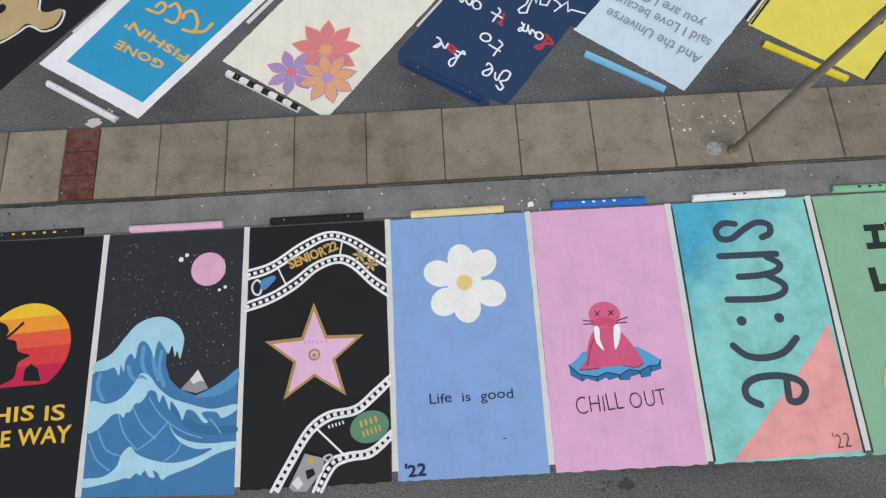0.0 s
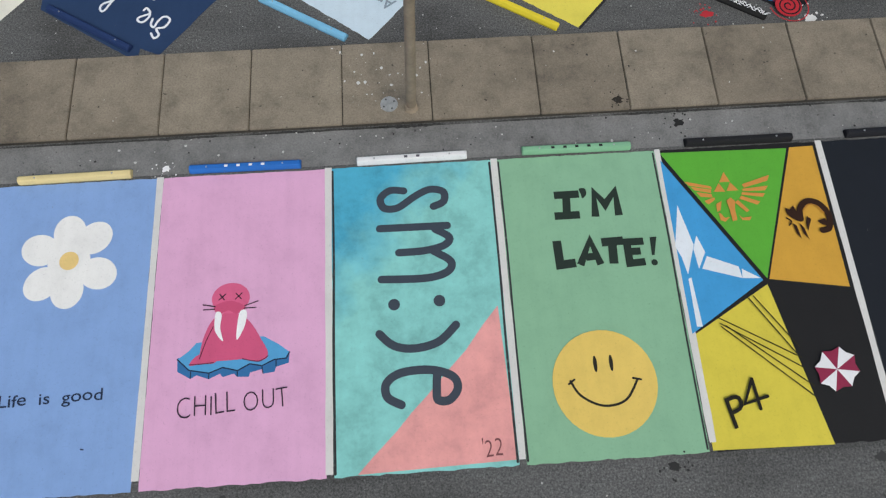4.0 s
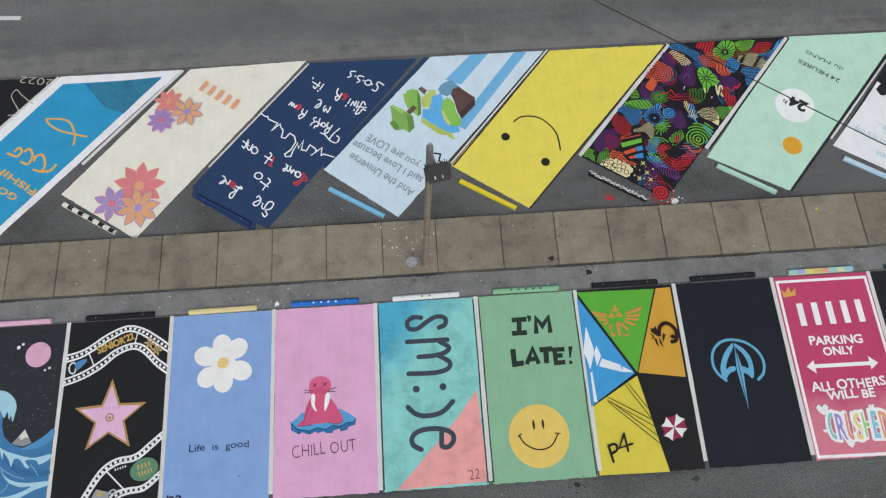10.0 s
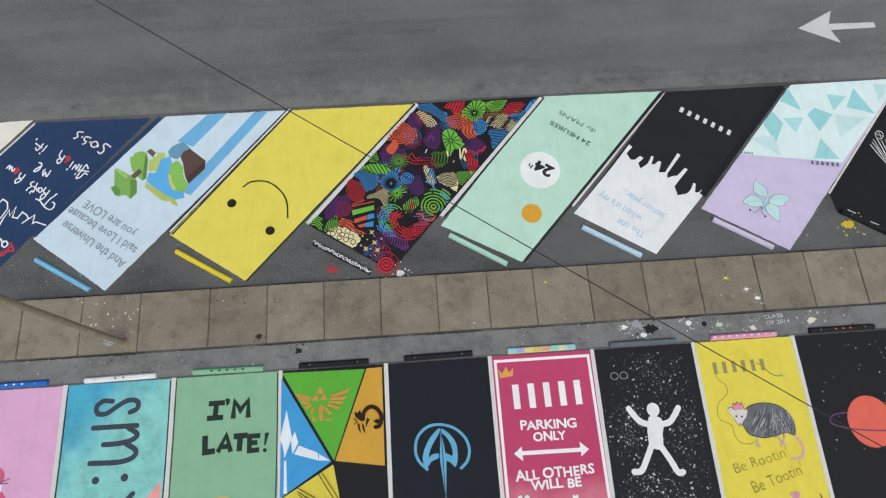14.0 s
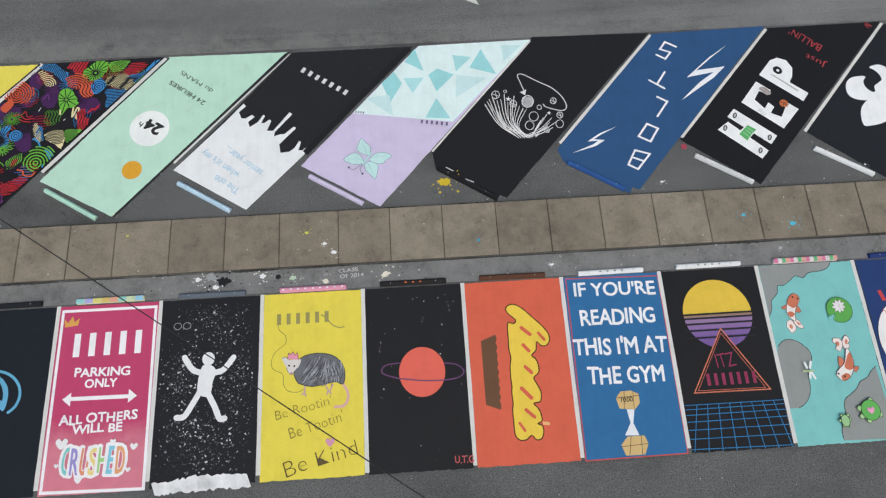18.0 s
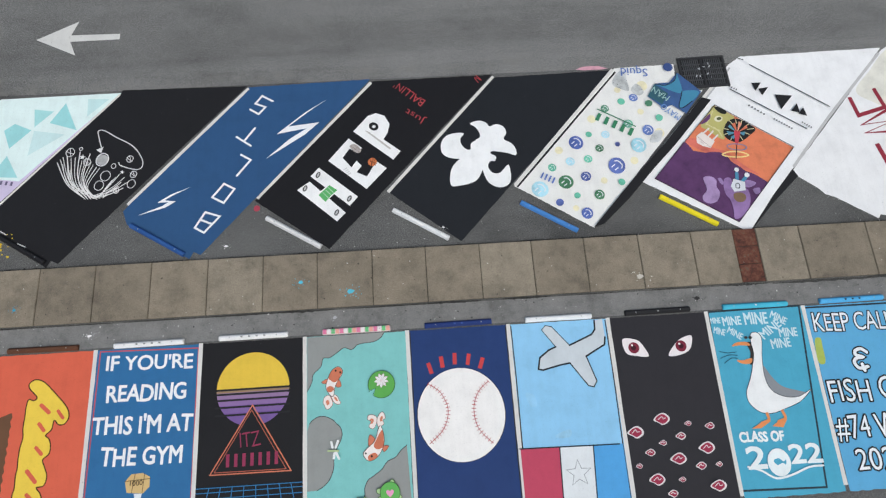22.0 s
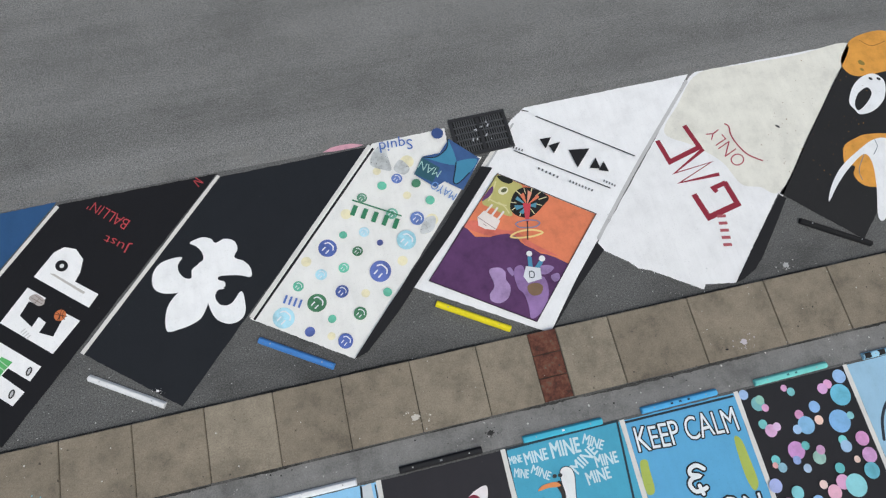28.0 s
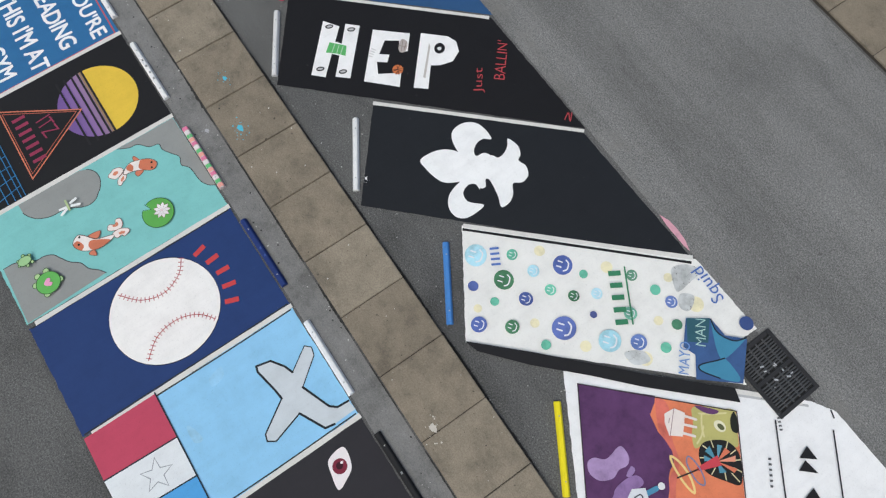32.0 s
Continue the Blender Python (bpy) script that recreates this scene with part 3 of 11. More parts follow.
# ---------- lamp post ----------
def lamp_post():
    base = Vector((15.14, 1.0, 0.125))
    root = tagged(new("lamp_post"), "weathered tan lamp post with black floodlight on the median", "lamp post")
    root.location = base
    lean = Vector((0.24, 0.05, 6.85))
    part("pole", rod(bmesh.new(), (0, 0, 0), lean, 0.085, 0.06, 20), POLE, root, "tan painted steel pole")
    part("base_collar", rod(bmesh.new(), (0, 0, 0), (0, 0, 0.09), 0.13, 0.1, 20), POLE, root)
    part("pole_cap", rod(bmesh.new(), lean, lean + Vector((0, 0, 0.12)), 0.066, 0.03, 16), STEEL, root, "grey metal cap")
    arm = bmesh.new()
    rod(arm, lean + Vector((0, 0, -0.1)), lean + Vector((0.05, -0.36, 0.12)), 0.035, 0.035, 10)
    rod(arm, lean + Vector((0.05, -0.36, 0.06)), lean + Vector((0.1, -0.5, 0.24)), 0.05, 0.04, 10)
    part("bracket", arm, STEEL, root, "galvanised bracket")
    head = bmesh.new()
    block(head, -0.21, 0.21, -0.17, 0.13, -0.05, 0.04, 0.035)
    h = part("floodlight", head, BLACKMETAL, root, "black floodlight housing with cooling fins")
    h.location, h.rotation_euler = lean + Vector((0.09, -0.58, 0.3)), (radians(16), 0, radians(9))
    crown = bmesh.new()
    block(crown, -0.13, 0.15, -0.03, 0.12, 0.038, 0.075, 0.02)
    part("driver_box", crown, BLACKMETAL, h)
    for i in range(11):
        fin = bmesh.new()
        block(fin, -0.19 + i * 0.036, -0.18 + i * 0.036, 0.06, 0.15 + 0.015 * (i % 2), 0.02, 0.066)
        part("cooling_fin", fin, BLACKMETAL, h)
    wire = bmesh.new()
    for a, b in (((0.06, -0.1, -0.02), (0.17, -0.16, 0.06)), ((0.17, -0.16, 0.06), (0.13, -0.3, 0.1)), ((0.13, -0.3, 0.1), (0.2, -0.36, 0.12))):
        rod(wire, lean + Vector(a), lean + Vector(b), 0.014, 0.014, 8)
    part("cable", wire, BLACKMETAL, root, "black supply cable")
    lens = bmesh.new()
    block(lens, -0.17, 0.17, -0.12, 0.12, -0.056, -0.051)
    g = child("lens", bpy.data.meshes.new("lens"), h, "clear glass lens")
    lens.to_mesh(g.data)
    g.data.materials.append(plain("lens_glass", (0.5, 0.5, 0.5), 0.1))
    for sx in (-0.07, 0.05):
        b = bmesh.new()
        block(b, sx, sx + 0.02, -0.13, -0.08, 0.041, 0.06, 0.004)
        part("screw_tab", b, STEEL, h)
    cover = bmesh.new()
    rod(cover, (0, 0, 0), (0, 0, 0.012), 0.15, 0.145, 28)
    c = tagged(part("hand_hole_cover", cover, plain("cover_grey", (0.36, 0.37, 0.36), 0.5, 0.4), None, ""), "round grey metal cover plate set in a slab", "cover plate")
    c.location = (14.77, 1.08, 0.126)
    for a in range(4):
        b = bmesh.new()
        rod(b, (0, 0, 0), (0, 0, 0.004), 0.014, 0.014, 8)
        s = part("screw", b, BLACKMETAL, c)
        s.location = (0.1 * math.cos(a * 1.57 + 0.5), 0.1 * math.sin(a * 1.57 + 0.5), 0.012)


lamp_post()


def cable():
    cu = bpy.data.curves.new("overhead_cable", 'CURVE')
    cu.dimensions, cu.bevel_depth, cu.bevel_resolution = '3D', 0.011, 2
    sp = cu.splines.new('POLY')
    ys = np.linspace(28, -22, 61)
    sp.points.add(60)
    for q, y in zip(sp.points, ys):
        q.co = (27.331 - 1.4371 * y, y, 4.685 + 0.0184 * y + 0.00186 * y * y, 1)
    tmp = new("tmp_cable", cu)
    bpy.context.view_layer.update()
    me = bpy.data.meshes.new_from_object(tmp.evaluated_get(bpy.context.evaluated_depsgraph_get()))
    bpy.data.objects.remove(tmp)
    me.materials.append(RUBBER)
    tagged(new("overhead_cable", me), "thin black overhead cable sagging across the lot", "cable")


cable()


# ---------- storm drain ----------
def drain():
    """Two cast grates side by side in one frame, each with rows of long slots over a plate painted black for the pit's
    shade.
    """
    root = tagged(new("storm_drain"), "black cast-iron storm drain grate with rows of slots", "drain grate")
    root.location, root.rotation_euler = (56.27, 7.54, 0.012), (0, 0, radians(1.5))
    w, d = 0.75, 0.55
    # Shallow plate: the darkness of the pit is in its near-black colour.
    pit = bmesh.new()
    block(pit, -w + 0.05, w - 0.05, -d + 0.05, d - 0.05, -0.004, 0.003)
    part("pit", pit, PIT, root, "black plate painted as the shaded pit below the grate")
    fr = bmesh.new()
    for x0, x1, y0, y1 in ((-w, w, -d, -d + 0.09), (-w, w, d - 0.09, d), (-w, -w + 0.09, -d + 0.09, d - 0.09), (w - 0.09, w, -d + 0.09, d - 0.09), (-0.045, 0.045, -d + 0.09, d - 0.09)):
        block(fr, x0, x1, y0, y1, 0, 0.04, 0.008)
    part("frame", fr, GRATE, root)
    for sx in (-1, 1):
        x0, x1 = (0.045, w - 0.09) if sx > 0 else (-w + 0.09, -0.045)
        for i in range(1, 5):
            y = -d + 0.09 + (2 * d - 0.18) * i / 5
            b = bmesh.new()
            block(b, x0, x1, y - 0.016, y + 0.016, 0.006, 0.032)
            part("bar", b, GRATE_BAR, root)
        for i in range(1, 10):
            x = x0 + (x1 - x0) * i / 10
            b = bmesh.new()
            block(b, x - 0.013, x + 0.013, -d + 0.09, d - 0.09, 0.006, 0.034)
            part("cross_bar", b, GRATE_BAR, root)
    rng = random.Random(17)
    for i in range(9):
        b = bmesh.new()
        x, y, r = rng.uniform(-0.25, 0.3), rng.uniform(-0.35, 0.3), rng.uniform(0.015, 0.045)
        block(b, x - r, x + r, y - r * 0.4, y + r * 0.4, 0.034, 0.04)
        part("litter_scrap", b, plain("paper_scrap", (0.45, 0.46, 0.48), 0.8), root, "pale scrap caught on the grate").rotation_euler.z = 0.2 * i



drain()


# ---------- painted arrows on the lane ----------
def arrow(x, y):
    pts = [(0, 0), (1.25, 0.62), (1.05, 0.12), (2.55, 0.1), (2.55, -0.1), (1.05, -0.12), (1.25, -0.62)]
    me = mesh_of("lane_arrow", [(a, b, 0) for a, b in pts], [range(len(pts))], paint((0.6, 0.6, 0.58), 0.22))
    if me.polygons[0].normal.z < 0:
        me.flip_normals()
    ob = tagged(new("lane_arrow", me), "worn white one-way arrow painted on the lane", "road marking", "lane arrows")
    ob.location = (x, y, 0.008)


arrow(35.6, 9.78)
arrow(35.55, 12.22)


# ---------- short white lane mark ----------
mark = mesh_of("lane_mark", [(1.2, 10.0, 0.008), (2.78, 9.92, 0.008), (2.78, 10.07, 0.008), (1.2, 10.16, 0.008)], [(0, 1, 2, 3)], paint((0.6, 0.6, 0.58), 0.2))
tagged(new("lane_mark", mark), "worn white dash painted on the lane", "road marking")


# ---------- painting motifs ----------
def flower(s, rgb, mid, u, v, r, n, turn, spread, edge=None):
    """Pointed petals round a small eye."""
    for i in range(n):
        a = radians(turn + spread * i / n)
        c, d = math.cos(a), math.sin(a)
        out = [(0.08, 0), (0.3, 0.12), (0.5, 0.19), (0.66, 0.185), (0.82, 0.11), (1.0, 0), (0.82, -0.11), (0.66, -0.185), (0.5, -0.19), (0.3, -0.12)]
        if edge:
            poly(s, "petal_edge", edge, [(u + r * (x * 1.04 * c - y * 1.17 * d), v + r * (x * 1.04 * d + y * 1.17 * c)) for x, y in out])
        poly(s, "petal", rgb, [(u + r * (x * c - y * d), v + r * (x * d + y * c)) for x, y in out])
    disc(s, "flower_eye", mid, u, v, r * 0.18)


def banded_disc(s, name, cols, u, v, r, cuts, shear=0.0):
    """A disc cut into level bands; cuts run from -1 (top) to 1."""
    for c, a, b in zip(cols, cuts[:-1], cuts[1:]):
        ang = np.linspace(math.asin(a), math.asin(b), 21)
        right = [(u + r * math.cos(q), v + r * math.sin(q) + shear * math.cos(q)) for q in ang]
        left = [(u - r * math.cos(q), v + r * math.sin(q) - shear * math.cos(q)) for q in ang[::-1]]
        poly(s, name, c, right + left)


def dashes(s, name, rgb, w, dash, gap, pts):
    """A row of small rectangles along a curve, each a part."""
    path = smooth(pts, False, 10)
    acc, nxt = 0.0, 0.0
    for a, b in zip(path[:-1], path[1:]):
        step = (b - a).length
        while nxt <= acc + step:
            p = a.lerp(b, (nxt - acc) / max(step, 1e-6))
            d = (b - a).normalized()
            o = Vector((-d.y, d.x)) * w / 2
            poly(s, name, rgb, [tuple(p + o), tuple(p - o), tuple(p + d * dash - o), tuple(p + d * dash + o)])
            layer[s.name] -= 0.0008
            nxt += dash + gap
        acc += step
    layer[s.name] += 0.0008


def spatter(s, name, rgb, count, u0, u1, v0, v1, r0, r1, seed):
    rng = random.Random(seed)
    dots(s, name, rgb, [(rng.uniform(u0, u1), rng.uniform(v0, v1), r0 + (r1 - r0) * rng.random() ** 3) for _ in range(count)], 7)


def heart(s, rgb, u, v, r, turn=0.0):
    q = [(0, 0.9), (-0.9, 0.0), (-0.85, -0.55), (-0.4, -0.75), (0, -0.35), (0.4, -0.75), (0.85, -0.55), (0.9, 0.0)]
    c, d = math.cos(radians(turn)), math.sin(radians(turn))
    blob(s, "heart", rgb, [(u + r * (x * c - y * d), v + r * (x * d + y * c)) for x, y in q])


def smiley(s, rgb, u, v, r, turn=0.0, ink=(0.75, 0.77, 0.8)):
    rgb = tuple(0.92 * c + 0.04 for c in rgb)
    disc(s, "smiley_disc", rgb, u, v, r * 0.97, r * 0.93, u * 90, seg=24, blotch=0.3, wear=0.08)
    if r > 0.12:
        c, d = math.cos(radians(turn)), math.sin(radians(turn))
        f = lambda x, y: (u + r * (x * c - y * d), v + r * (x * d + y * c))
        lines(s, "smile", ink, r * 0.13, [[f(-0.25, -0.5), f(-0.25, -0.1)], [f(0.25, -0.5), f(0.25, -0.1)], [f(-0.55, 0.2), f(-0.3, 0.5), f(0.3, 0.5), f(0.55, 0.2)]])


def clip_runs(pts, hull):
    """The stretches of a stroke that lie within a patch."""
    def within(x, y):
        odd = False
        for (x0, y0), (x1, y1) in zip(hull, hull[1:] + hull[:1]):
            if (y0 > y) != (y1 > y) and x < (x1 - x0) * (y - y0) / (y1 - y0) + x0:
                odd = not odd
        return odd
    out, run = [], []
    for p in pts:
        if within(*p):
            run.append(p)
        else:
            out.append(run)
            run = []
    return [r for r in out + [run] if len(r) > 2]


def pattern(kind, at, step, hull):
    """Rings or rays round a point, or level, slanted or wavy bars, cut to a patch."""
    us, vs = [p[0] for p in hull], [p[1] for p in hull]
    mid = at if at else (sum(us) / len(us), sum(vs) / len(vs))
    far, out = max(max(us) - min(us), max(vs) - min(vs)) * 1.2, []
    if kind == "rings":
        for r in np.arange(step * 0.7, far, step):
            out += clip_runs([(mid[0] + r * math.cos(a) * 1.08, mid[1] + r * math.sin(a)) for a in np.linspace(0, 6.2832, 44)], hull)
    elif kind == "rays":
        for a in np.arange(0, 6.283, step / far * 3):
            out += clip_runs([(mid[0] + r * math.cos(a), mid[1] + r * math.sin(a)) for r in np.linspace(0.05, far, 24)], hull)
    else:
        turn = {"bars": 0.3, "slant": -0.8, "steep": 1.25, "waves": 0.5, "ripples": -0.5}[kind]
        c, d, amp = math.cos(turn), math.sin(turn), 0.05 if kind in ("waves", "ripples") else 0.0
        for q in np.arange(-far, far, step):
            row = []
            for t in np.linspace(-far, far, 60):
                y = q + amp * math.sin(t * 14 + q * 5)
                row.append((mid[0] + t * c - y * d, mid[1] + t * d + y * c))
            out += clip_runs(row, hull)
    return out


def cut_to(pts, quad):
    """A patch cut off along the edges of a convex outline."""
    turn = sum(a[0] * b[1] - b[0] * a[1] for a, b in zip(quad, quad[1:] + quad[:1]))
    for a, b in zip(quad, quad[1:] + quad[:1]):
        side = [((b[0] - a[0]) * (p[1] - a[1]) - (b[1] - a[1]) * (p[0] - a[0])) * turn for p in pts]
        out = []
        for i, p in enumerate(pts):
            q, sp, sq = pts[i - 1], side[i], side[i - 1]
            if sp * sq < 0:
                t = sq / (sq - sp)
                out.append((q[0] + (p[0] - q[0]) * t, q[1] + (p[1] - q[1]) * t))
            if sp >= 0:
                out.append(p)
        pts = out
        if len(pts) < 3:
            return []
    return pts


def doodles(s):
    """Neon marker work on black: patches of colour filled with ink lines, coloured line figures, spirals, dots and a few drips."""
    red, orange, green, blue, cream = (0.44, 0.024, 0.034), (0.56, 0.1, 0.045), (0.16, 0.44, 0.05), (0.055, 0.25, 0.56), (0.72, 0.64, 0.36)
    purple, violet, ink = (0.06, 0.02, 0.085), (0.13, 0.04, 0.17), (0.012, 0.011, 0.014)
    count, edge = [0], [(-0.28, 0.3), (2.36, -0.22), (2.6, 4.66), (0.02, 7.3)]

    def level():
        layer[s.name] = 0.0005 * count[0] - 0.0003
        count[0] += 1

    def grown(pts, k):
        """The patch's outline, grown about its middle, with an uneven hand-drawn edge."""
        mid = sum((Vector(p) for p in pts), Vector((0, 0))) / len(pts)
        rng = random.Random(count[0])
        return cut_to([tuple(mid + (Vector(p) - mid) * (k + rng.uniform(-0.11, 0.09))) for p in smooth(pts, True, 5)], edge)

    def patch(rgb, pts, kind="", at=None, step=0.075, w=0.03, over=ink):
        level()
        step, w, hull = step * 0.68, w * 0.95, grown(pts, 1.02)
        if not hull:
            return
        poly(s, "colour_patch", rgb, hull)
        marks = pattern(kind, at, step, hull) if kind else []
        if marks:
            lines(s, "figure_star" if kind == "rays" else "ink_mark", over, w, marks)

    def drawn(rgb, pts, kind, at=None, step=0.085, w=0.036):
        level()
        hull = grown(pts, 1.06)
        marks = pattern(kind, at, step * 0.85, hull) if hull else []
        if marks:
            lines(s, "figure_star" if kind == "rays" else "colour_mark", rgb, w * 0.85, marks)

    def stroke(rgb, w, *many):
        level()
        lines(s, "colour_mark", rgb, w, many)

    def spiral(rgb, at, r, w=0.035):
        level()
        disc(s, "spiral_disc", rgb, *at, r)
        lines(s, "spiral_line", ink, w * 0.8, [[(at[0] + r * (1 - t / 17) * math.cos(t), at[1] + r * (1 - t / 17) * math.sin(t)) for t in np.arange(0, 15, 0.35)]])

    # dark grounds
    for pts in ([(2.23, 0.25), (2.36, 0.72), (2.17, 1.14), (1.74, 0.88), (1.82, 0.47), (2, 0.21)], [(1.07, 2.46), (1.16, 2.74), (0.97, 2.95), (0.61, 2.67), (0.7, 2.39)], [(2.38, 2.8), (2.39, 3.1), (1.91, 3.26), (1.66, 3.07), (1.83, 2.71), (2.1, 2.58)], [(1.75, 3.99), (1.63, 4.42), (1.32, 4.26), (1.2, 4), (1.42, 3.8)], [(2.6, 4.27), (2.35, 4.38), (2.04, 4.22), (2.05, 3.89), (2.34, 3.95)], [(0.73, 4.57), (0.58, 4.97), (0.17, 4.96), (0.16, 4.6), (0.46, 4.39)], [(2.42, 3.77), (2.1, 3.95), (1.79, 3.8), (1.78, 3.44), (2.12, 3.45)]):
        patch(purple, pts)
    # dim line work behind the figures
    rng = random.Random(44)
    kinds = ("rings", "waves", "ripples", "slant", "rays")
    for i in range(46):
        v = rng.uniform(0.3, 6.6)
        u = rng.uniform(0.0, min(2.3, 7.0 - v))
        ring = [(u + rng.uniform(0.2, 0.34) * math.cos(a), v + rng.uniform(0.2, 0.34) * math.sin(a)) for a in np.arange(0, 6.2, 0.9)]
        hue = (purple, red, violet, green, blue, orange)[i % 6]
        drawn(tuple(0.55 * c for c in hue), [(min(max(x, -0.2), 2.5), y) for x, y in ring], kinds[i % 5], None, 0.1, 0.03)
    # near end
    drawn(green, [(2.4, -0.26), (2.49, 0.07), (2.26, 0.18), (1.96, -0.14), (2.15, -0.24)], "rings", [(2.12, -0.28)][0], 0.07)
    patch(green, [(1.97, 0.04), (1.98, 0.23), (1.93, 0.44), (1.68, 0.3), (1.69, 0.06), (1.84, -0.1)], "waves")
    patch(orange, [(1.72, 0.31), (1.74, 0.51), (1.5, 0.63), (1.3, 0.54), (0.95, 0.62), (1.16, 0.42), (1.44, 0.35)], "ripples", None, 0.12)
    patch(cream, [(1.78, -0.17), (1.74, 0.12), (1.52, 0.34), (1.24, 0.43), (0.94, 0.37), (0.93, 0.04), (1.22, -0.01), (1.47, -0.09)])
    level()
    for q in [(1.64, 0), (1.56, 0.17), (1.42, 0.15), (1.38, 0.33), (1.2, 0.28), (1.24, 0.12), (1.42, 0.05), (1.04, 0.2)]:
        level()
        line(s, "ring_doodle", ink, 0.022, [(q[0] + 0.07 * math.cos(a), q[1] + 0.07 * math.sin(a)) for a in np.arange(0, 6.2, 0.7)], closed=True)
    for c, pts in ((green, [(1.72, 0.86), (1.36, 1.39), (1.26, 1.3), (1.6, 0.77)]), (orange, [(1.49, 0.7), (1.3, 1.03), (1.21, 0.95), (1.4, 0.63)]), (blue, [(1.3, 1.05), (1.19, 1.21), (1.09, 1.12), (1.19, 0.95)]), (orange, [(1.29, 0.63), (1.18, 0.82), (1.1, 0.76), (1.19, 0.64)]), (blue, [(1.18, 0.82), (1.04, 1.03), (0.93, 0.91), (1.09, 0.75)])):
        level()
        poly(s, "bar_doodle", c, pts)
    stroke(orange, 0.03, [(1.8, 0.96), (1.44, 1.47)], [(1.83, 1.01), (1.67, 1.31)])
    # left middle
    patch(red, [(2.38, 1.31), (2.41, 1.56), (2.18, 1.63), (1.94, 1.6), (1.73, 1.33), (1.91, 1.1), (2.17, 1.14)], "rings", [(2.24, 1.41)][0])
    patch(blue, [(2.47, 1.72), (2.36, 2.01), (2.03, 2.17), (1.78, 2.04), (1.74, 1.67), (1.95, 1.58), (2.18, 1.69)], "rings", [(2.11, 1.59)][0])
    patch(green, [(2.44, 2.05), (2.2, 2.37), (1.9, 2.57), (1.7, 2.46), (1.89, 2.23), (2.22, 1.98)], "bars", None, 0.14)
    patch(blue, [(1.74, 2.32), (1.67, 2.69), (1.51, 2.68), (1.43, 2.45), (1.18, 2.37), (1.27, 2.03), (1.58, 1.96), (1.75, 2.06)], "rays", [(1.45, 2.21)][0], 0.1)
    spiral(blue, [(1.22, 2.65)][0], 0.19)
    drawn(green, [(2.56, 2.63), (2.45, 2.67), (2.21, 2.48), (2.38, 2.31), (2.53, 2.45)], "slant", None, 0.06, 0.025)
    drawn(cream, [(1.75, 1.24), (1.61, 1.67), (1.45, 1.98), (1.2, 1.84), (1.13, 1.59), (1.42, 1.61), (1.6, 1.44)], "bars", None, 0.07, 0.025)
    drawn(green, [(1.25, 1.9), (1.22, 2.25), (0.96, 2.3), (0.93, 2.01), (1.07, 1.79)], "rays", [(1.12, 2.1)][0], 0.13, 0.03)
    # spirals and leaves
    drawn(blue, [(1.08, 1.26), (1.12, 1.57), (0.93, 1.79), (0.82, 1.54), (0.76, 1.31), (0.87, 1.11)], "rings", [(0.95, 1.38)][0], 0.08)
    drawn(green, [(1.12, 1.42), (1.07, 1.68), (0.79, 1.89), (0.6, 1.83), (0.78, 1.72), (0.9, 1.47)], "rings", [(0.75, 1.46)][0], 0.09)
    drawn(green, [(1.01, 1.09), (0.78, 1.23), (0.44, 1.2), (0.4, 1.04), (0.65, 0.96)], "rings", [(0.62, 1.47)][0], 0.09)
    drawn(blue, [(0.86, 0.97), (0.77, 1.15), (0.42, 1.17), (0.25, 1.11), (0.53, 0.93)], "waves", None, 0.07)
    drawn(red, [(0.78, 1.46), (0.69, 1.72), (0.3, 1.62), (-0.13, 1.62), (-0.16, 1.3), (0.1, 1.14), (0.5, 1.22)], "rings", (0.3, 1.6), 0.1, 0.035)
    spiral(red, [(0.66, 1.51)][0], 0.17)
    spiral(red, [(0.07, 1.41)][0], 0.17)
    level()
    blob(s, "black_patch", ink, [(0.56, 1.48), (0.5, 1.7), (0.28, 1.87), (0.08, 1.9), (0.11, 1.71), (0.27, 1.47)])
    patch(green, [(0.69, 1.88), (0.72, 2.15), (0.63, 2.37), (0.47, 2.34), (0.41, 2.1), (0.48, 1.84)], "waves")
    patch(orange, [(0.59, 1.98), (0.6, 2.19), (0.49, 2.17), (0.46, 1.96)])
    drawn(red, [(0.13, 1.72), (-0, 1.91), (-0.25, 1.99), (-0.27, 1.58), (-0.09, 1.47)], "slant", None, 0.07)
    stroke(orange, 0.045, [(0.27, 2), (0.13, 2.08), (-0, 2.02), (-0.18, 2.13), (-0.18, 2.27)])
    drawn(green, [(0.4, 2.36), (0.51, 2.66), (0.36, 2.99), (0.03, 3.08), (-0.18, 2.87), (-0.25, 2.49), (-0.02, 2.22), (0.23, 2.2)], "rings", [(0.05, 2.48)][0], 0.105, 0.045)
    drawn(blue, [(0.26, 2.92), (-0.02, 3.07), (-0.22, 2.9), (-0.28, 2.56), (-0.16, 2.55), (-0.08, 2.83)], "rings", [(0.05, 2.48)][0], 0.07, 0.05)
    drawn(violet, [(0.62, 0.98), (0.27, 1.15), (-0.15, 1.24), (-0.22, 0.99), (0.05, 0.88), (0.46, 0.89)], "waves", None, 0.08, 0.04)
    # dots and stars by the stop
    level()
    dots(s, "dot_field", (0.5, 0.55, 0.16), [(q[0], q[1], 0.03 - 0.006 * (i % 4)) for i, q in enumerate([(0.96, 0.5), (0.79, 0.51), (0.71, 0.71), (0.52, 0.61), (0.8, 0.27), (0.53, 0.37), (0.33, 0.47), (0.4, 0.24), (0.51, 0.79), (0.63, 0.25), (0.31, 0.32), (0.3, 0.65)])])
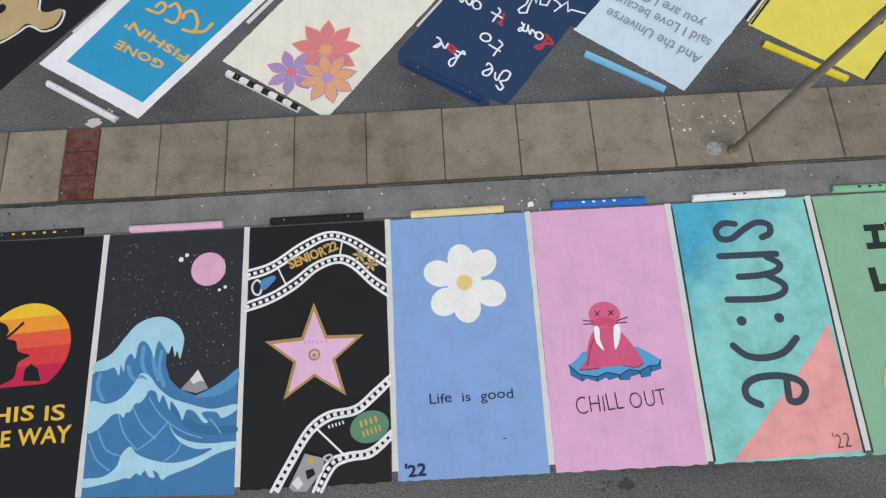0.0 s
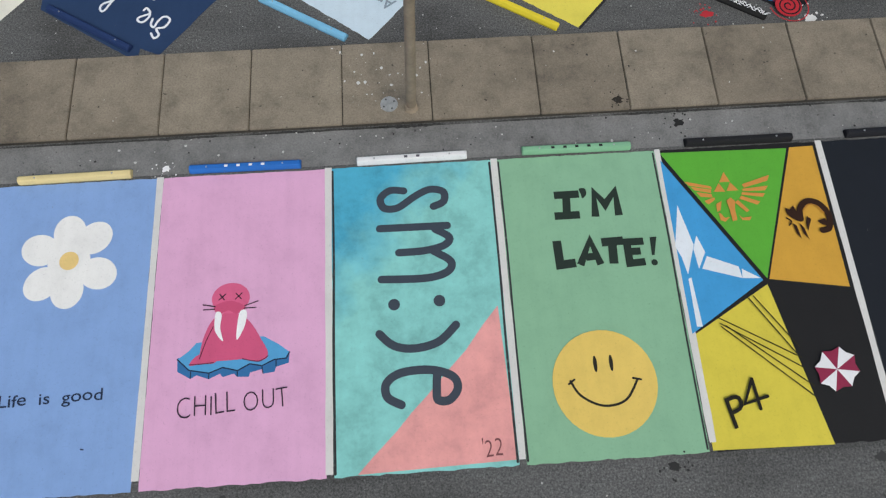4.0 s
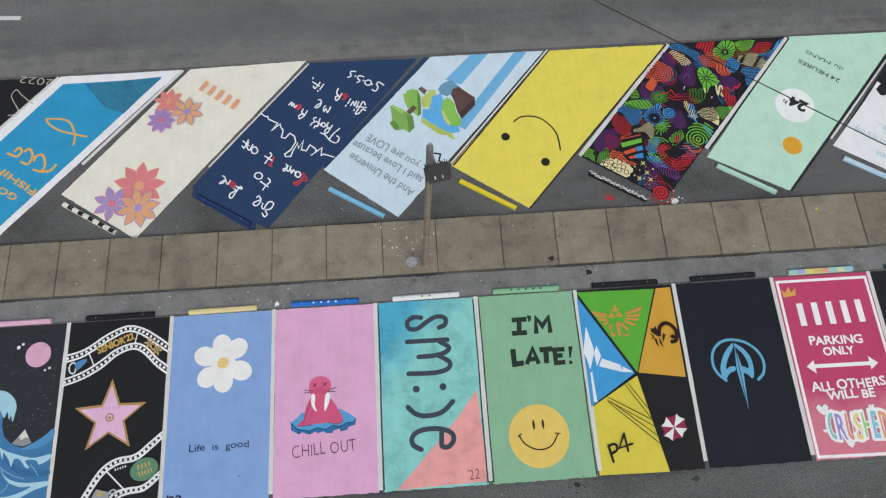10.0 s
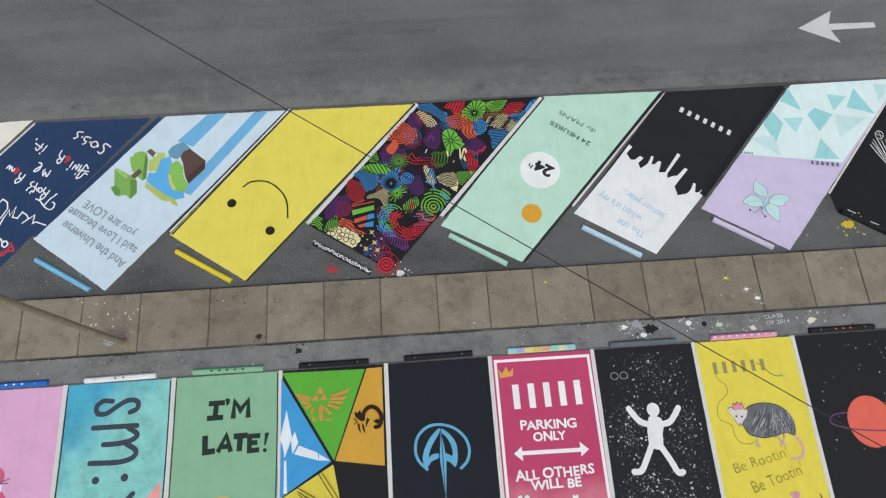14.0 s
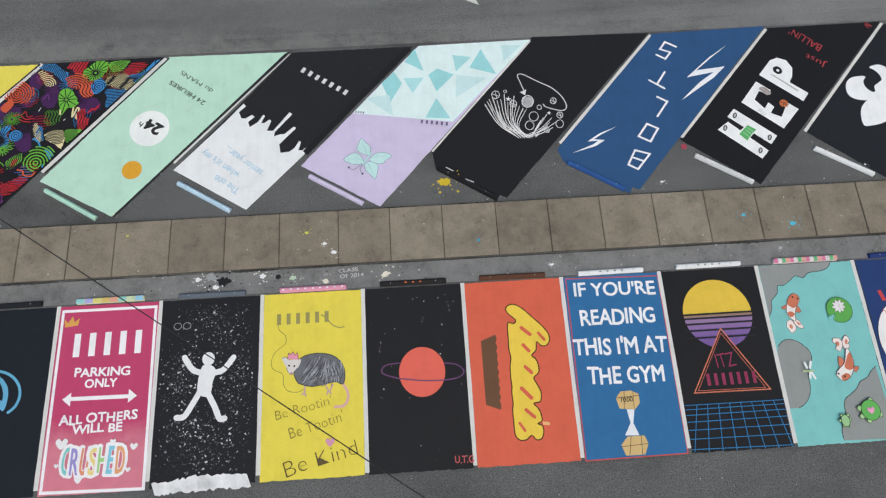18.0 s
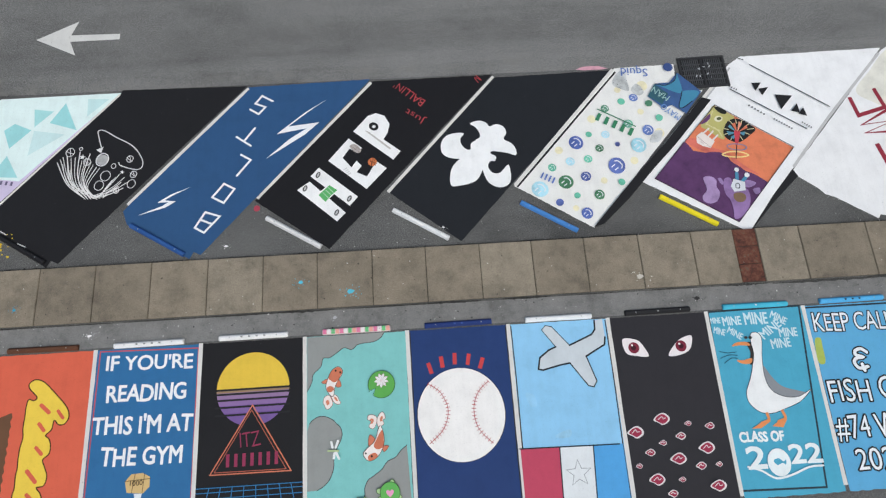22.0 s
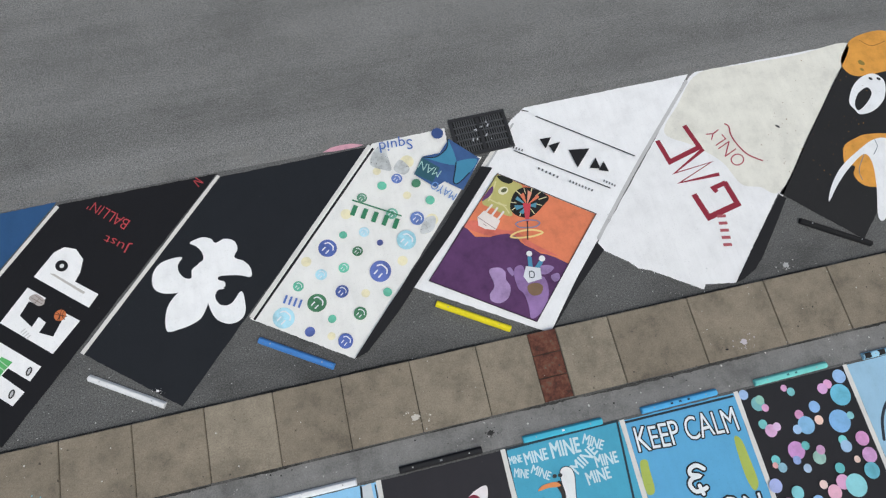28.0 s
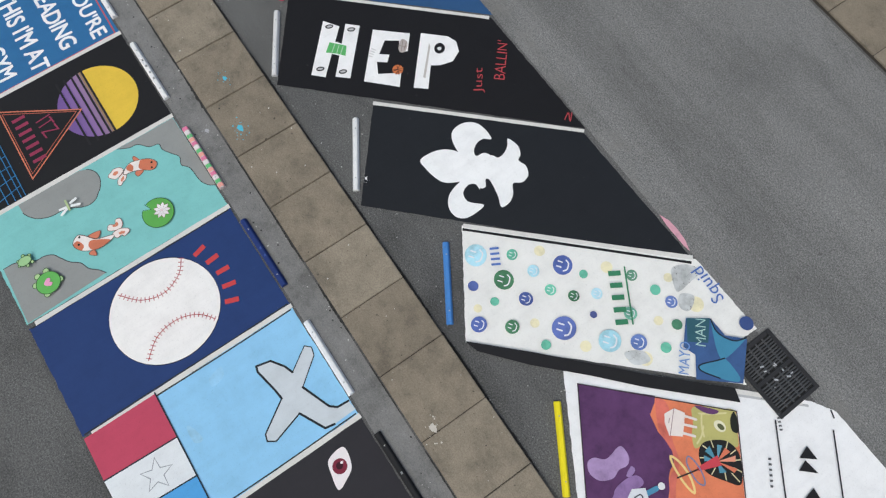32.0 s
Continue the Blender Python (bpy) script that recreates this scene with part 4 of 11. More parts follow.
    for q in [(0.64, 0.29), (0.58, 0.58), (0.37, 0.47), (0.84, 0.75)]:
        level()
        poly(s, "star_doodle", (0.55, 0.5, 0.18), star_pts(*q, 0.1, 0.35, 4, 10))
    spiral(red, [(-0.1, 0.33)][0], 0.24)
    level()
    line(s, "ring_doodle", red, 0.02, [([(-0.09, 0.34)][0][0] + 0.37 * math.cos(a), [(-0.09, 0.34)][0][1] + 0.33 * math.sin(a)) for a in np.arange(0.5, 5.6, 0.4)])
    # far half
    patch(blue, [(2.54, 4.56), (2.41, 4.93), (2.01, 4.96), (1.71, 5), (1.56, 4.75), (1.95, 4.71), (2.21, 4.67)], "bars")
    drawn(cream, [(2.56, 4.4), (2.35, 4.55), (1.97, 4.61), (1.73, 4.49), (1.87, 4.31), (2.22, 4.33)], "rings", [(1.9, 4.34)][0], 0.075, 0.035)
    patch(red, [(1.92, 5.11), (1.9, 5.45), (1.64, 5.73), (1.42, 5.37), (1.55, 5.17), (1.76, 5.18)], "steep", None, 0.13)
    drawn(orange, [(1.66, 4.83), (1.6, 5.1), (1.31, 5.32), (1.08, 5.23), (1.03, 4.95), (1.33, 4.74)], "rings", [(1.18, 4.82)][0], 0.085, 0.045)
    patch(orange, [(1.16, 5), (1.05, 5.25), (0.83, 5.29), (0.6, 5.14), (0.65, 4.82), (0.9, 4.79)], "waves", None, 0.15)
    patch(green, [(1.42, 5.32), (1.45, 5.62), (1.42, 5.95), (1.19, 6.05), (0.92, 5.81), (0.93, 5.44), (1.19, 5.28)], "rays", [(1.13, 5.57)][0], 0.17)
    drawn(green, [(1.09, 6.07), (0.72, 6.54), (0.62, 6.19), (0.81, 5.94)], "ripples", None, 0.07)
    drawn(red, [(0.45, 6.12), (0.56, 6.52), (0.21, 6.82), (0.15, 6.49), (0.26, 6.25)], "slant", None, 0.07, 0.035)
    patch(blue, [(0.89, 5.23), (0.86, 5.56), (0.57, 5.54), (0.49, 5.27), (0.61, 5.07)], "rings", [(0.68, 5.32)][0], 0.1)
    patch(cream, [(0.64, 5.56), (0.67, 5.84), (0.4, 6.13), (-0.01, 6.16), (-0.06, 5.84), (0.34, 5.62)], "ripples", None, 0.07, 0.032)
    patch(blue, [(0.44, 5.39), (-0.04, 5.82), (-0.17, 5.58), (-0.18, 5.17), (0.01, 5.05), (0.2, 5.25)], "slant", None, 0.075)
    patch(blue, [(0.3, 6.17), (0.07, 6.56), (0.1, 6.98), (-0.07, 7.35), (-0.14, 6.91), (-0.08, 6.29), (0.1, 6.16)], "waves")
    drawn(orange, [(2.54, 3.29), (2.64, 3.69), (2.39, 3.96), (2.05, 3.94), (1.85, 3.64), (2.07, 3.34), (2.35, 3.22)], "rings", [(2.31, 3.52)][0], 0.085, 0.045)
    patch(orange, [(2.29, 2.93), (2.32, 3.28), (2.11, 3.25), (2.03, 2.93), (2.16, 2.88)])
    patch(green, [(1.42, 4.42), (1.28, 4.7), (0.75, 4.59), (0.66, 4.39), (0.8, 4.25), (0.76, 4.02), (0.99, 4.08)], "rays", [(1.05, 4.39)][0], 0.26)
    stroke(cream, 0.05, [(0.89, 4.04), (0.79, 3.96)], [(0.67, 4.36), (0.45, 4.14), (0.58, 4.44), (0.47, 4.41), (0.37, 4.21), (0.25, 4.21)])
    stroke(red, 0.03, [(1.79, 3), (1.65, 3.16), (1.42, 3.17), (1.26, 3.37)], [(1.56, 3.05), (1.4, 3.09), (1.24, 3.21)], [(1.63, 3.25), (1.62, 3.33), (1.44, 3.26), (1.36, 3.38)])
    patch(red, [(0.46, 4.36), (0.36, 4.55), (0.15, 4.4), (-0.01, 4.43), (-0.12, 4.22), (-0.06, 4.01), (0.21, 4.14)], "waves", None, 0.12)
    stroke(red, 0.05, [(0.21, 4.54), (0.21, 4.72), (0.14, 4.75), (0.16, 4.92)])
    stroke(violet, 0.05, [(1.57, 3.94), (1.59, 4.13), (1.44, 4.06)], [(2.33, 4.29), (2.14, 4.24)])
    drawn(cream, [(1.06, 3.18), (1.01, 3.31), (0.51, 3.06), (0.51, 2.95), (0.69, 2.95)], "steep", None, 0.06, 0.03)
    patch(blue, [(0.93, 3.28), (0.76, 3.3), (0.45, 3.06), (0.61, 3.07), (0.68, 2.93)], "steep", None, 0.1)
    patch(cream, [(0.57, 3.23), (0.51, 3.46), (0.27, 3.68), (0.03, 3.54), (-0.13, 3.27), (0.15, 3.23), (0.37, 3.16)], "rings", [(0.55, 3.63)][0], 0.07, 0.034)
    patch(green, [(0.24, 3.7), (0.09, 3.91), (-0.12, 4.07), (-0.18, 3.85), (-0.12, 3.52), (0.03, 3.54)], "rings", [(0.09, 3.73)][0], 0.075, 0.03)
    stroke(blue, 0.05, [(0.72, 2.92), (0.56, 2.96), (0.39, 2.91)])
    stroke(WHITE, 0.02, [(1.35, 3.6), (1.39, 3.71)], [(0.54, 3.9), (0.55, 3.96)])


s = bay_a(0, (0.014, 0.014, 0.016), "black painted parking bay with a striped sunset disc and yellow lettering")
banded_disc(s, 'sun_band', [(0.78, 0.5, 0.03), (0.78, 0.3, 0.03), (0.7, 0.1, 0.05), (0.6, 0.05, 0.05), (0.5, 0.02, 0.07)], 1.39, 2.11, 0.84, (-1, -0.68, -0.34, 0, 0.4, 0.82), -0.04)
blob(s, "silhouette", (0.014, 0.014, 0.016), [(0.55, 1.63), (0.92, 1.62), (1.04, 1.77), (1.01, 1.91), (1.2, 1.97), (1.27, 2.16), (1.5, 2.25), (1.3, 2.38), (1.23, 2.67), (0.73, 2.71)])
line(s, "silhouette_branch", (0.014, 0.014, 0.016), 0.05, [(0.99, 1.92), (1.16, 1.77), (1.29, 1.64)])
poly(s, "small_silhouette", (0.014, 0.014, 0.016), [(1.44, 2.71), (1.44, 2.5), (1.55, 2.4), (1.69, 2.51), (1.76, 2.73)])
text(s, "lettering", (0.726, 0.468, 0.06), "THIS IS", 0.6, 3.42, 2.27, 3.42, 0.25, 0.02)
text(s, "lettering", (0.726, 0.468, 0.06), "THE WAY", 0.64, 3.85, 2.43, 3.81, 0.28, 0.02)

s = bay_a(1, (0.027, 0.029, 0.033), "charcoal painted bay with a pink moon over blue breaking waves")
spatter(s, 'star_field', (0.5, 0.5, 0.5), 420, 0.15, 2.5, 0.2, 2.6, 0.003, 0.011, 3)
poly(s, "mountain", (0.261, 0.276, 0.292), [(1.59, 3.02), (1.74, 2.86), (1.89, 2.68), (1.99, 2.84), (2.1, 3.03), (1.89, 3.1)])
poly(s, "snow_cap", (0.66, 0.66, 0.61), [(1.76, 2.86), (1.89, 2.68), (2.02, 2.91), (1.95, 2.88), (1.88, 2.91), (1.83, 2.94)])
poly(s, "sea", (0.059, 0.188, 0.383), [(-0.04, 2.66), (0.37, 2.31), (0.69, 2.09), (1.12, 2.09), (1.3, 2.27), (1.29, 2.55), (1.39, 2.83), (1.59, 3.02), (1.9, 3.15), (2.26, 3.01), (2.62, 2.69), (2.65, 4.85), (0, 4.76)], label='deep blue painted sea')
blob(s, "wave_shade", (0.095, 0.274, 0.498), [(1.85, 3.17), (2.12, 3.04), (2.39, 2.88), (2.62, 2.71), (2.63, 2.94), (2.32, 3.15)])
blob(s, "wave_shade", (0.044, 0.148, 0.308), [(1.34, 3.19), (1.69, 3.48), (2.11, 3.68), (2.61, 3.7), (2.61, 3.83), (2.12, 3.83), (1.7, 3.65)])
lines(s, "wave_stripe", (0.12, 0.312, 0.529), 0.07, [[(0.11, 2.67), (0.08, 2.89), (0.2, 3.13)], [(0.86, 2.22), (0.86, 2.52), (0.98, 2.76)], [(1.05, 2.39), (1.1, 2.63), (1.18, 2.82)], [(1.2, 2.31), (1.18, 2.63), (1.29, 2.94)], [(0.61, 2.56), (0.68, 2.74), (0.78, 2.82)]])
lines(s, "wave_streak", (0.177, 0.379, 0.57), 0.025, [[(0.03, 3.83), (0.19, 4.14), (0.44, 4.34)], [(0.16, 3.64), (0.35, 3.99), (0.65, 4.12)], [(0.51, 3.39), (0.64, 3.73), (0.88, 4.01)], [(0.75, 3.27), (0.95, 3.61), (1.21, 3.85)], [(1.04, 3.13), (1.27, 3.45), (1.66, 3.74), (2.03, 3.88)], [(1.4, 3.59), (1.17, 3.84), (0.91, 4.02)], [(2.15, 3.55), (2.27, 3.68), (2.37, 3.82)], [(1.67, 3.95), (1.59, 4.1), (1.4, 4.23)], [(2.18, 4.11), (2.05, 4.18), (1.92, 4.21)]])
blob(s, "foam", (0.366, 0.594, 0.701), [(-0.02, 2.47), (0.28, 2.3), (0.49, 2.03), (0.71, 1.78), (0.99, 1.67), (1.25, 1.69), (1.48, 1.85), (1.59, 2.05), (1.6, 2.19), (1.55, 2.47), (1.49, 2.32), (1.45, 2.42), (1.39, 2.22), (1.33, 2.36), (1.25, 2.26), (1.14, 2.12), (1.09, 2.25), (1.07, 2.42), (0.99, 2.25), (0.9, 2.13), (0.81, 2.11), (0.75, 2.21), (0.72, 2.42), (0.64, 2.32), (0.55, 2.44), (0.53, 2.64), (0.47, 2.52), (0.45, 2.71), (0.35, 2.56), (0.22, 2.6), (-0.02, 2.61)])
blob(s, "foam", (0.4, 0.627, 0.731), [(-0.02, 3.16), (0.28, 3.2), (0.55, 3.1), (0.76, 2.84), (0.86, 2.69), (1.03, 2.76), (1.19, 2.96), (1.43, 3.15), (1.77, 3.28), (2.19, 3.39), (2.61, 3.33), (2.62, 3.44), (2.38, 3.56), (2.28, 3.46), (2.1, 3.43), (2.01, 3.47), (2.13, 3.61), (2.04, 3.61), (1.87, 3.42), (1.73, 3.39), (1.67, 3.56), (1.59, 3.4), (1.44, 3.22), (1.43, 3.37), (1.29, 3.1), (1.23, 3.23), (1.15, 3.04), (1.03, 3.01), (0.97, 3.12), (0.89, 3.21), (0.79, 3.23), (0.72, 3.36), (0.64, 3.38), (0.6, 3.46), (0.53, 3.39), (0.39, 3.41), (0.18, 3.62), (-0.02, 3.67)])
blob(s, "wave_peak", (0.12, 0.312, 0.529), [(0.8, 2.79), (0.87, 2.72), (0.99, 2.82), (0.88, 2.78)])
blob(s, "foam", (0.4, 0.627, 0.731), [(1.44, 3.6), (1.55, 3.78), (1.81, 3.92), (2.18, 3.98), (2.63, 3.97), (2.63, 4.07), (2.32, 4.16), (1.97, 4.32), (1.71, 4.41), (1.49, 4.48), (1.38, 4.54), (1.3, 4.43), (1.21, 4.38), (1.25, 4.49), (1.15, 4.48), (1.07, 4.37), (1, 4.45), (0.92, 4.41), (0.82, 4.49), (0.73, 4.48), (0.51, 4.53), (0.02, 4.6), (0, 4.46), (0.32, 4.44), (0.55, 4.3), (0.64, 4.07), (0.78, 3.96), (0.91, 4.09), (1.2, 4.21), (1.56, 4.27), (1.92, 4.21), (2.23, 4.07), (1.95, 4.06), (1.67, 3.94), (1.5, 3.75)])
disc(s, "moon", (0.691, 0.394, 0.537), 1.98, 0.79, 0.33)
for u, v, r in ((1.44, 0.57, 0.05), (1.55, 0.49, 0.04), (2.32, 1.16, 0.035), (2.21, 1.21, 0.03)):
    disc(s, 'bright_star', WHITE, u, v, r, seg=10)

s = bay_a(2, (0.015, 0.015, 0.016), "black painted bay with a pink star and white film strips")
line(s, "film_edge", WHITE, 0.05, [(-0.08, 0.88), (0.44, 0.74), (1.02, 0.37), (1.53, 0.18), (1.97, 0.29), (2.34, 0.52), (2.68, 0.77)])
line(s, "film_edge", WHITE, 0.05, [(0, 1.03), (0.45, 0.9), (1.09, 0.51), (1.53, 0.32), (1.9, 0.42), (2.26, 0.67), (2.68, 0.96)])
line(s, "film_edge", WHITE, 0.05, [(-0.04, 1.5), (0.46, 1.33), (0.88, 1.08), (1.28, 0.79), (1.72, 0.66), (2.04, 0.77), (2.36, 1.09), (2.65, 1.31)])
line(s, "film_edge", WHITE, 0.05, [(-0.03, 1.65), (0.46, 1.5), (0.92, 1.25), (1.32, 0.93), (1.71, 0.8), (2, 0.92), (2.34, 1.26), (2.65, 1.5)])
dashes(s, 'perforation', WHITE, 0.065, 0.07, 0.055, [(-0.02, 0.96), (0.44, 0.82), (1.06, 0.45), (1.53, 0.25), (1.94, 0.36), (2.3, 0.6), (2.67, 0.86)])
dashes(s, 'perforation', WHITE, 0.065, 0.07, 0.055, [(-0.02, 1.58), (0.46, 1.42), (0.91, 1.17), (1.3, 0.86), (1.71, 0.73), (2.02, 0.85), (2.35, 1.18), (2.64, 1.4)])
lines(s, "film_frame", WHITE, 0.03, [[(0.55, 0.81), (0.74, 1.2)], [(1.8, 0.38), (1.75, 0.68)]], curved=False)
text(s, "lettering", (0.563, 0.367, 0.1), "SENIOR'22", 0.82, 0.88, 1.73, 0.53, 0.18, 0.035)
line(s, "megaphone", (0.669, 0.688, 0.715), 0.04, [(0.09, 1.16), (0.18, 1.06), (0.27, 1.17), (0.23, 1.34), (0.12, 1.31)], closed=True)
blob(s, "megaphone_cone", (0.085, 0.238, 0.457), [(0.25, 1.08), (0.48, 0.99), (0.52, 1.07), (0.3, 1.27)])
flower(s, (0.55, 0.38, 0.14), (0.1, 0.25, 0.5), 2.15, 0.68, 0.16, 6, 10, 360)
flower(s, (0.55, 0.38, 0.14), (0.1, 0.25, 0.5), 2.35, 0.87, 0.16, 6, 10, 360)
poly(s, "star_border", (0.423, 0.259, 0.09), star_pts(1.28, 2.52, 0.96, 0.42, 5, -91))
poly(s, "pink_star", (0.73, 0.457, 0.638), star_pts(1.28, 2.53, 0.81, 0.42, 5, -91))
disc(s, "emblem", (0.387, 0.24, 0.115), 1.28, 2.53, 0.11)
disc(s, "emblem_eye", (0.73, 0.457, 0.638), 1.28, 2.53, 0.07)
disc(s, "emblem_dot", (0.387, 0.24, 0.115), 1.28, 2.54, 0.04)
bars(s, "name_bars", (0.559, 0.338, 0.503), 1.06, 2.32, 1.53, 2.33, 0.06, 6)
line(s, "film_edge", WHITE, 0.05, [(0.55, 4.83), (0.84, 4.33), (1.16, 3.82), (1.53, 3.57), (2.01, 3.49), (2.35, 3.23), (2.66, 2.98)])
line(s, "film_edge", WHITE, 0.05, [(0.67, 4.84), (0.94, 4.37), (1.25, 3.91), (1.59, 3.69), (2.04, 3.61), (2.38, 3.37), (2.66, 3.12)])
line(s, "film_edge", WHITE, 0.05, [(1.28, 4.87), (1.53, 4.4), (1.87, 4.28), (2.27, 4.23), (2.65, 3.94)])
line(s, "film_edge", WHITE, 0.05, [(1.42, 4.88), (1.65, 4.5), (1.92, 4.39), (2.3, 4.34), (2.64, 4.08)])
dashes(s, 'perforation', WHITE, 0.065, 0.07, 0.055, [(0.62, 4.83), (0.89, 4.34), (1.21, 3.87), (1.56, 3.63), (2.03, 3.55), (2.37, 3.3), (2.65, 3.05)])
dashes(s, 'perforation', WHITE, 0.065, 0.07, 0.055, [(1.35, 4.87), (1.59, 4.45), (1.89, 4.33), (2.28, 4.29), (2.64, 4.01)])
lines(s, "film_frame", WHITE, 0.035, [[(1.33, 3.83), (1.83, 4.31)]], curved=False)
disc(s, "green_oval", (0.12, 0.251, 0.151), 2.27, 3.85, 0.35, 0.27, turn=-15, label='green oval badge')
bars(s, "badge_bars", (0.563, 0.367, 0.1), 2.09, 3.86, 2.44, 3.77, 0.11, 4)
bars(s, "badge_bars", (0.563, 0.367, 0.1), 2.14, 4.03, 2.5, 3.92, 0.11, 5)
bars(s, "name_bars", WHITE, 1.53, 3.85, 1.84, 3.77, 0.06, 5)
poly(s, "camper", (0.326, 0.334, 0.343), [(0.86, 4.78), (1.13, 4.24), (1.48, 4.34), (1.43, 4.55), (1.17, 4.86), (0.94, 4.85)])
poly(s, "camper_window", (0.669, 0.688, 0.701), [(0.91, 4.72), (1.02, 4.6), (1.11, 4.73), (1.02, 4.83)])
poly(s, "camper_window", (0.015, 0.015, 0.016), [(1.14, 4.52), (1.28, 4.49), (1.32, 4.59), (1.18, 4.67)])
disc(s, "camper_lamp", (0.563, 0.367, 0.1), 1.23, 4.35, 0.06)
line(s, "tow_ring", (0.488, 0.505, 0.515), 0.035, [(1.47, 4.32), (1.57, 4.28), (1.61, 4.34), (1.53, 4.38)], closed=True)

s = bay_a(3, (0.237, 0.372, 0.659), "periwinkle blue painted bay with a white daisy")
disc(s, "petal", (0.816, 0.809, 0.781), 1.33, 0.87, 0.3, 0.255, turn=-100)
disc(s, "petal", (0.816, 0.809, 0.781), 1.73, 0.97, 0.29, 0.255, turn=-42)
disc(s, "petal", (0.816, 0.809, 0.781), 1.84, 1.56, 0.3, 0.255, turn=22)
disc(s, "petal", (0.816, 0.809, 0.781), 1.39, 1.8, 0.3, 0.255, turn=85)
disc(s, "petal", (0.816, 0.809, 0.781), 0.99, 1.68, 0.29, 0.255, turn=140)
disc(s, "petal", (0.816, 0.809, 0.781), 0.9, 1.13, 0.3, 0.255, turn=200)
disc(s, "petal", (0.816, 0.809, 0.781), 1.37, 1.34, 0.33)
disc(s, "daisy_eye", (0.791, 0.582, 0.228), 1.37, 1.33, 0.15)
text(s, "lettering", (0.021, 0.034, 0.076), "Life  is  good", 0.61, 3.52, 2.11, 3.49, 0.17, 0.004)
text(s, "lettering", (0.021, 0.034, 0.076), "'22", 0.13, 4.72, 0.48, 4.72, 0.19, 0.035)
poly(s, "tiny_mark", (0.021, 0.034, 0.076), [(1.87, 4.16), (1.92, 4.17), (1.92, 4.19), (1.87, 4.18)])

s = bay_a(4, (0.699, 0.394, 0.591), "pink painted bay with a red walrus shape on an ice floe")
poly(s, "floe_side", (0.04, 0.157, 0.362), [(0.42, 2.96), (2.09, 2.97), (2.08, 3.13), (1.89, 3.18), (1.87, 3.25), (1.7, 3.27), (1.68, 3.2), (1.51, 3.24), (1.49, 3.3), (1.32, 3.29), (1.27, 3.24), (1.11, 3.28), (1.06, 3.23), (0.9, 3.3), (0.72, 3.23), (0.63, 3.28), (0.43, 3.16)])
poly(s, "floe_top", (0.1, 0.344, 0.615), [(0.42, 2.98), (0.58, 2.87), (0.69, 2.75), (1.02, 2.72), (1.32, 2.72), (1.7, 2.71), (1.92, 2.84), (2.09, 2.97), (2.04, 3.06), (1.86, 3.07), (1.68, 3.15), (1.5, 3.11), (1.32, 3.2), (1.1, 3.14), (0.9, 3.21), (0.6, 3.15)])
line(s, "floe_edge", (0.018, 0.031, 0.067), 0.02, [(0.42, 2.98), (0.6, 3.15), (0.9, 3.21), (1.1, 3.14), (1.32, 3.2), (1.5, 3.11), (1.68, 3.15), (1.86, 3.07), (2.04, 3.06), (2.09, 2.97)], curved=False)
lines(s, "floe_edge", (0.018, 0.031, 0.067), 0.016, [[(0.63, 3.17), (0.63, 3.27)], [(0.9, 3.21), (0.9, 3.29)], [(1.32, 3.2), (1.32, 3.28)], [(1.68, 3.15), (1.7, 3.26)], [(1.89, 3.08), (1.89, 3.17)]], curved=False)
blob(s, "walrus_body", (0.599, 0.098, 0.209), [(0.75, 2.99), (0.79, 2.69), (0.93, 2.4), (1.17, 2.31), (1.44, 2.43), (1.66, 2.75), (1.76, 3), (1.44, 3.03), (1.14, 3.04), (0.96, 3.04), (0.84, 3.05)], label='plain pinkish red animal shape')
blob(s, "flipper", (0.599, 0.098, 0.209), [(0.6, 3.08), (0.74, 2.93), (1.02, 2.98), (0.96, 3.07), (0.79, 3.07)])
blob(s, "flipper", (0.599, 0.098, 0.209), [(1.39, 3.02), (1.58, 2.91), (1.77, 3.01), (1.63, 3.08)])
lines(s, "body_line", (0.138, 0.023, 0.054), 0.016, [[(0.75, 2.99), (0.84, 2.72), (0.93, 2.52)], [(0.6, 3.07), (0.79, 3.07), (0.96, 3.06)], [(1.39, 3.03), (1.63, 3.08), (1.77, 3.01)]])
disc(s, "walrus_head", (0.653, 0.121, 0.245), 1.18, 2.09, 0.29, 0.24)
blob(s, "muzzle", (0.554, 0.082, 0.179), [(0.93, 2.21), (1.17, 2.13), (1.41, 2.24), (1.28, 2.34), (1.15, 2.28), (1.01, 2.34)])
blob(s, "tusk", (0.852, 0.852, 0.852), [(0.96, 2.31), (1.05, 2.33), (1.04, 2.55), (1.09, 2.75), (0.96, 2.58)])
blob(s, "tusk", (0.852, 0.852, 0.852), [(1.33, 2.31), (1.43, 2.31), (1.41, 2.53), (1.3, 2.74), (1.29, 2.56)])
lines(s, "whisker", (0.043, 0.017, 0.031), 0.018, [[(0.76, 2.17), (0.95, 2.21)], [(0.77, 2.25), (0.94, 2.25)], [(1.4, 2.22), (1.6, 2.16)], [(1.39, 2.26), (1.57, 2.26)], [(1.01, 2.02), (1.08, 2.11)], [(1.1, 2.02), (1, 2.11)], [(1.26, 2.02), (1.34, 2.11)], [(1.35, 2.02), (1.25, 2.11)]], curved=False)
text(s, "lettering", (0.043, 0.026, 0.043), "CHILL OUT", 0.48, 3.85, 2.09, 3.76, 0.3, -0.02)

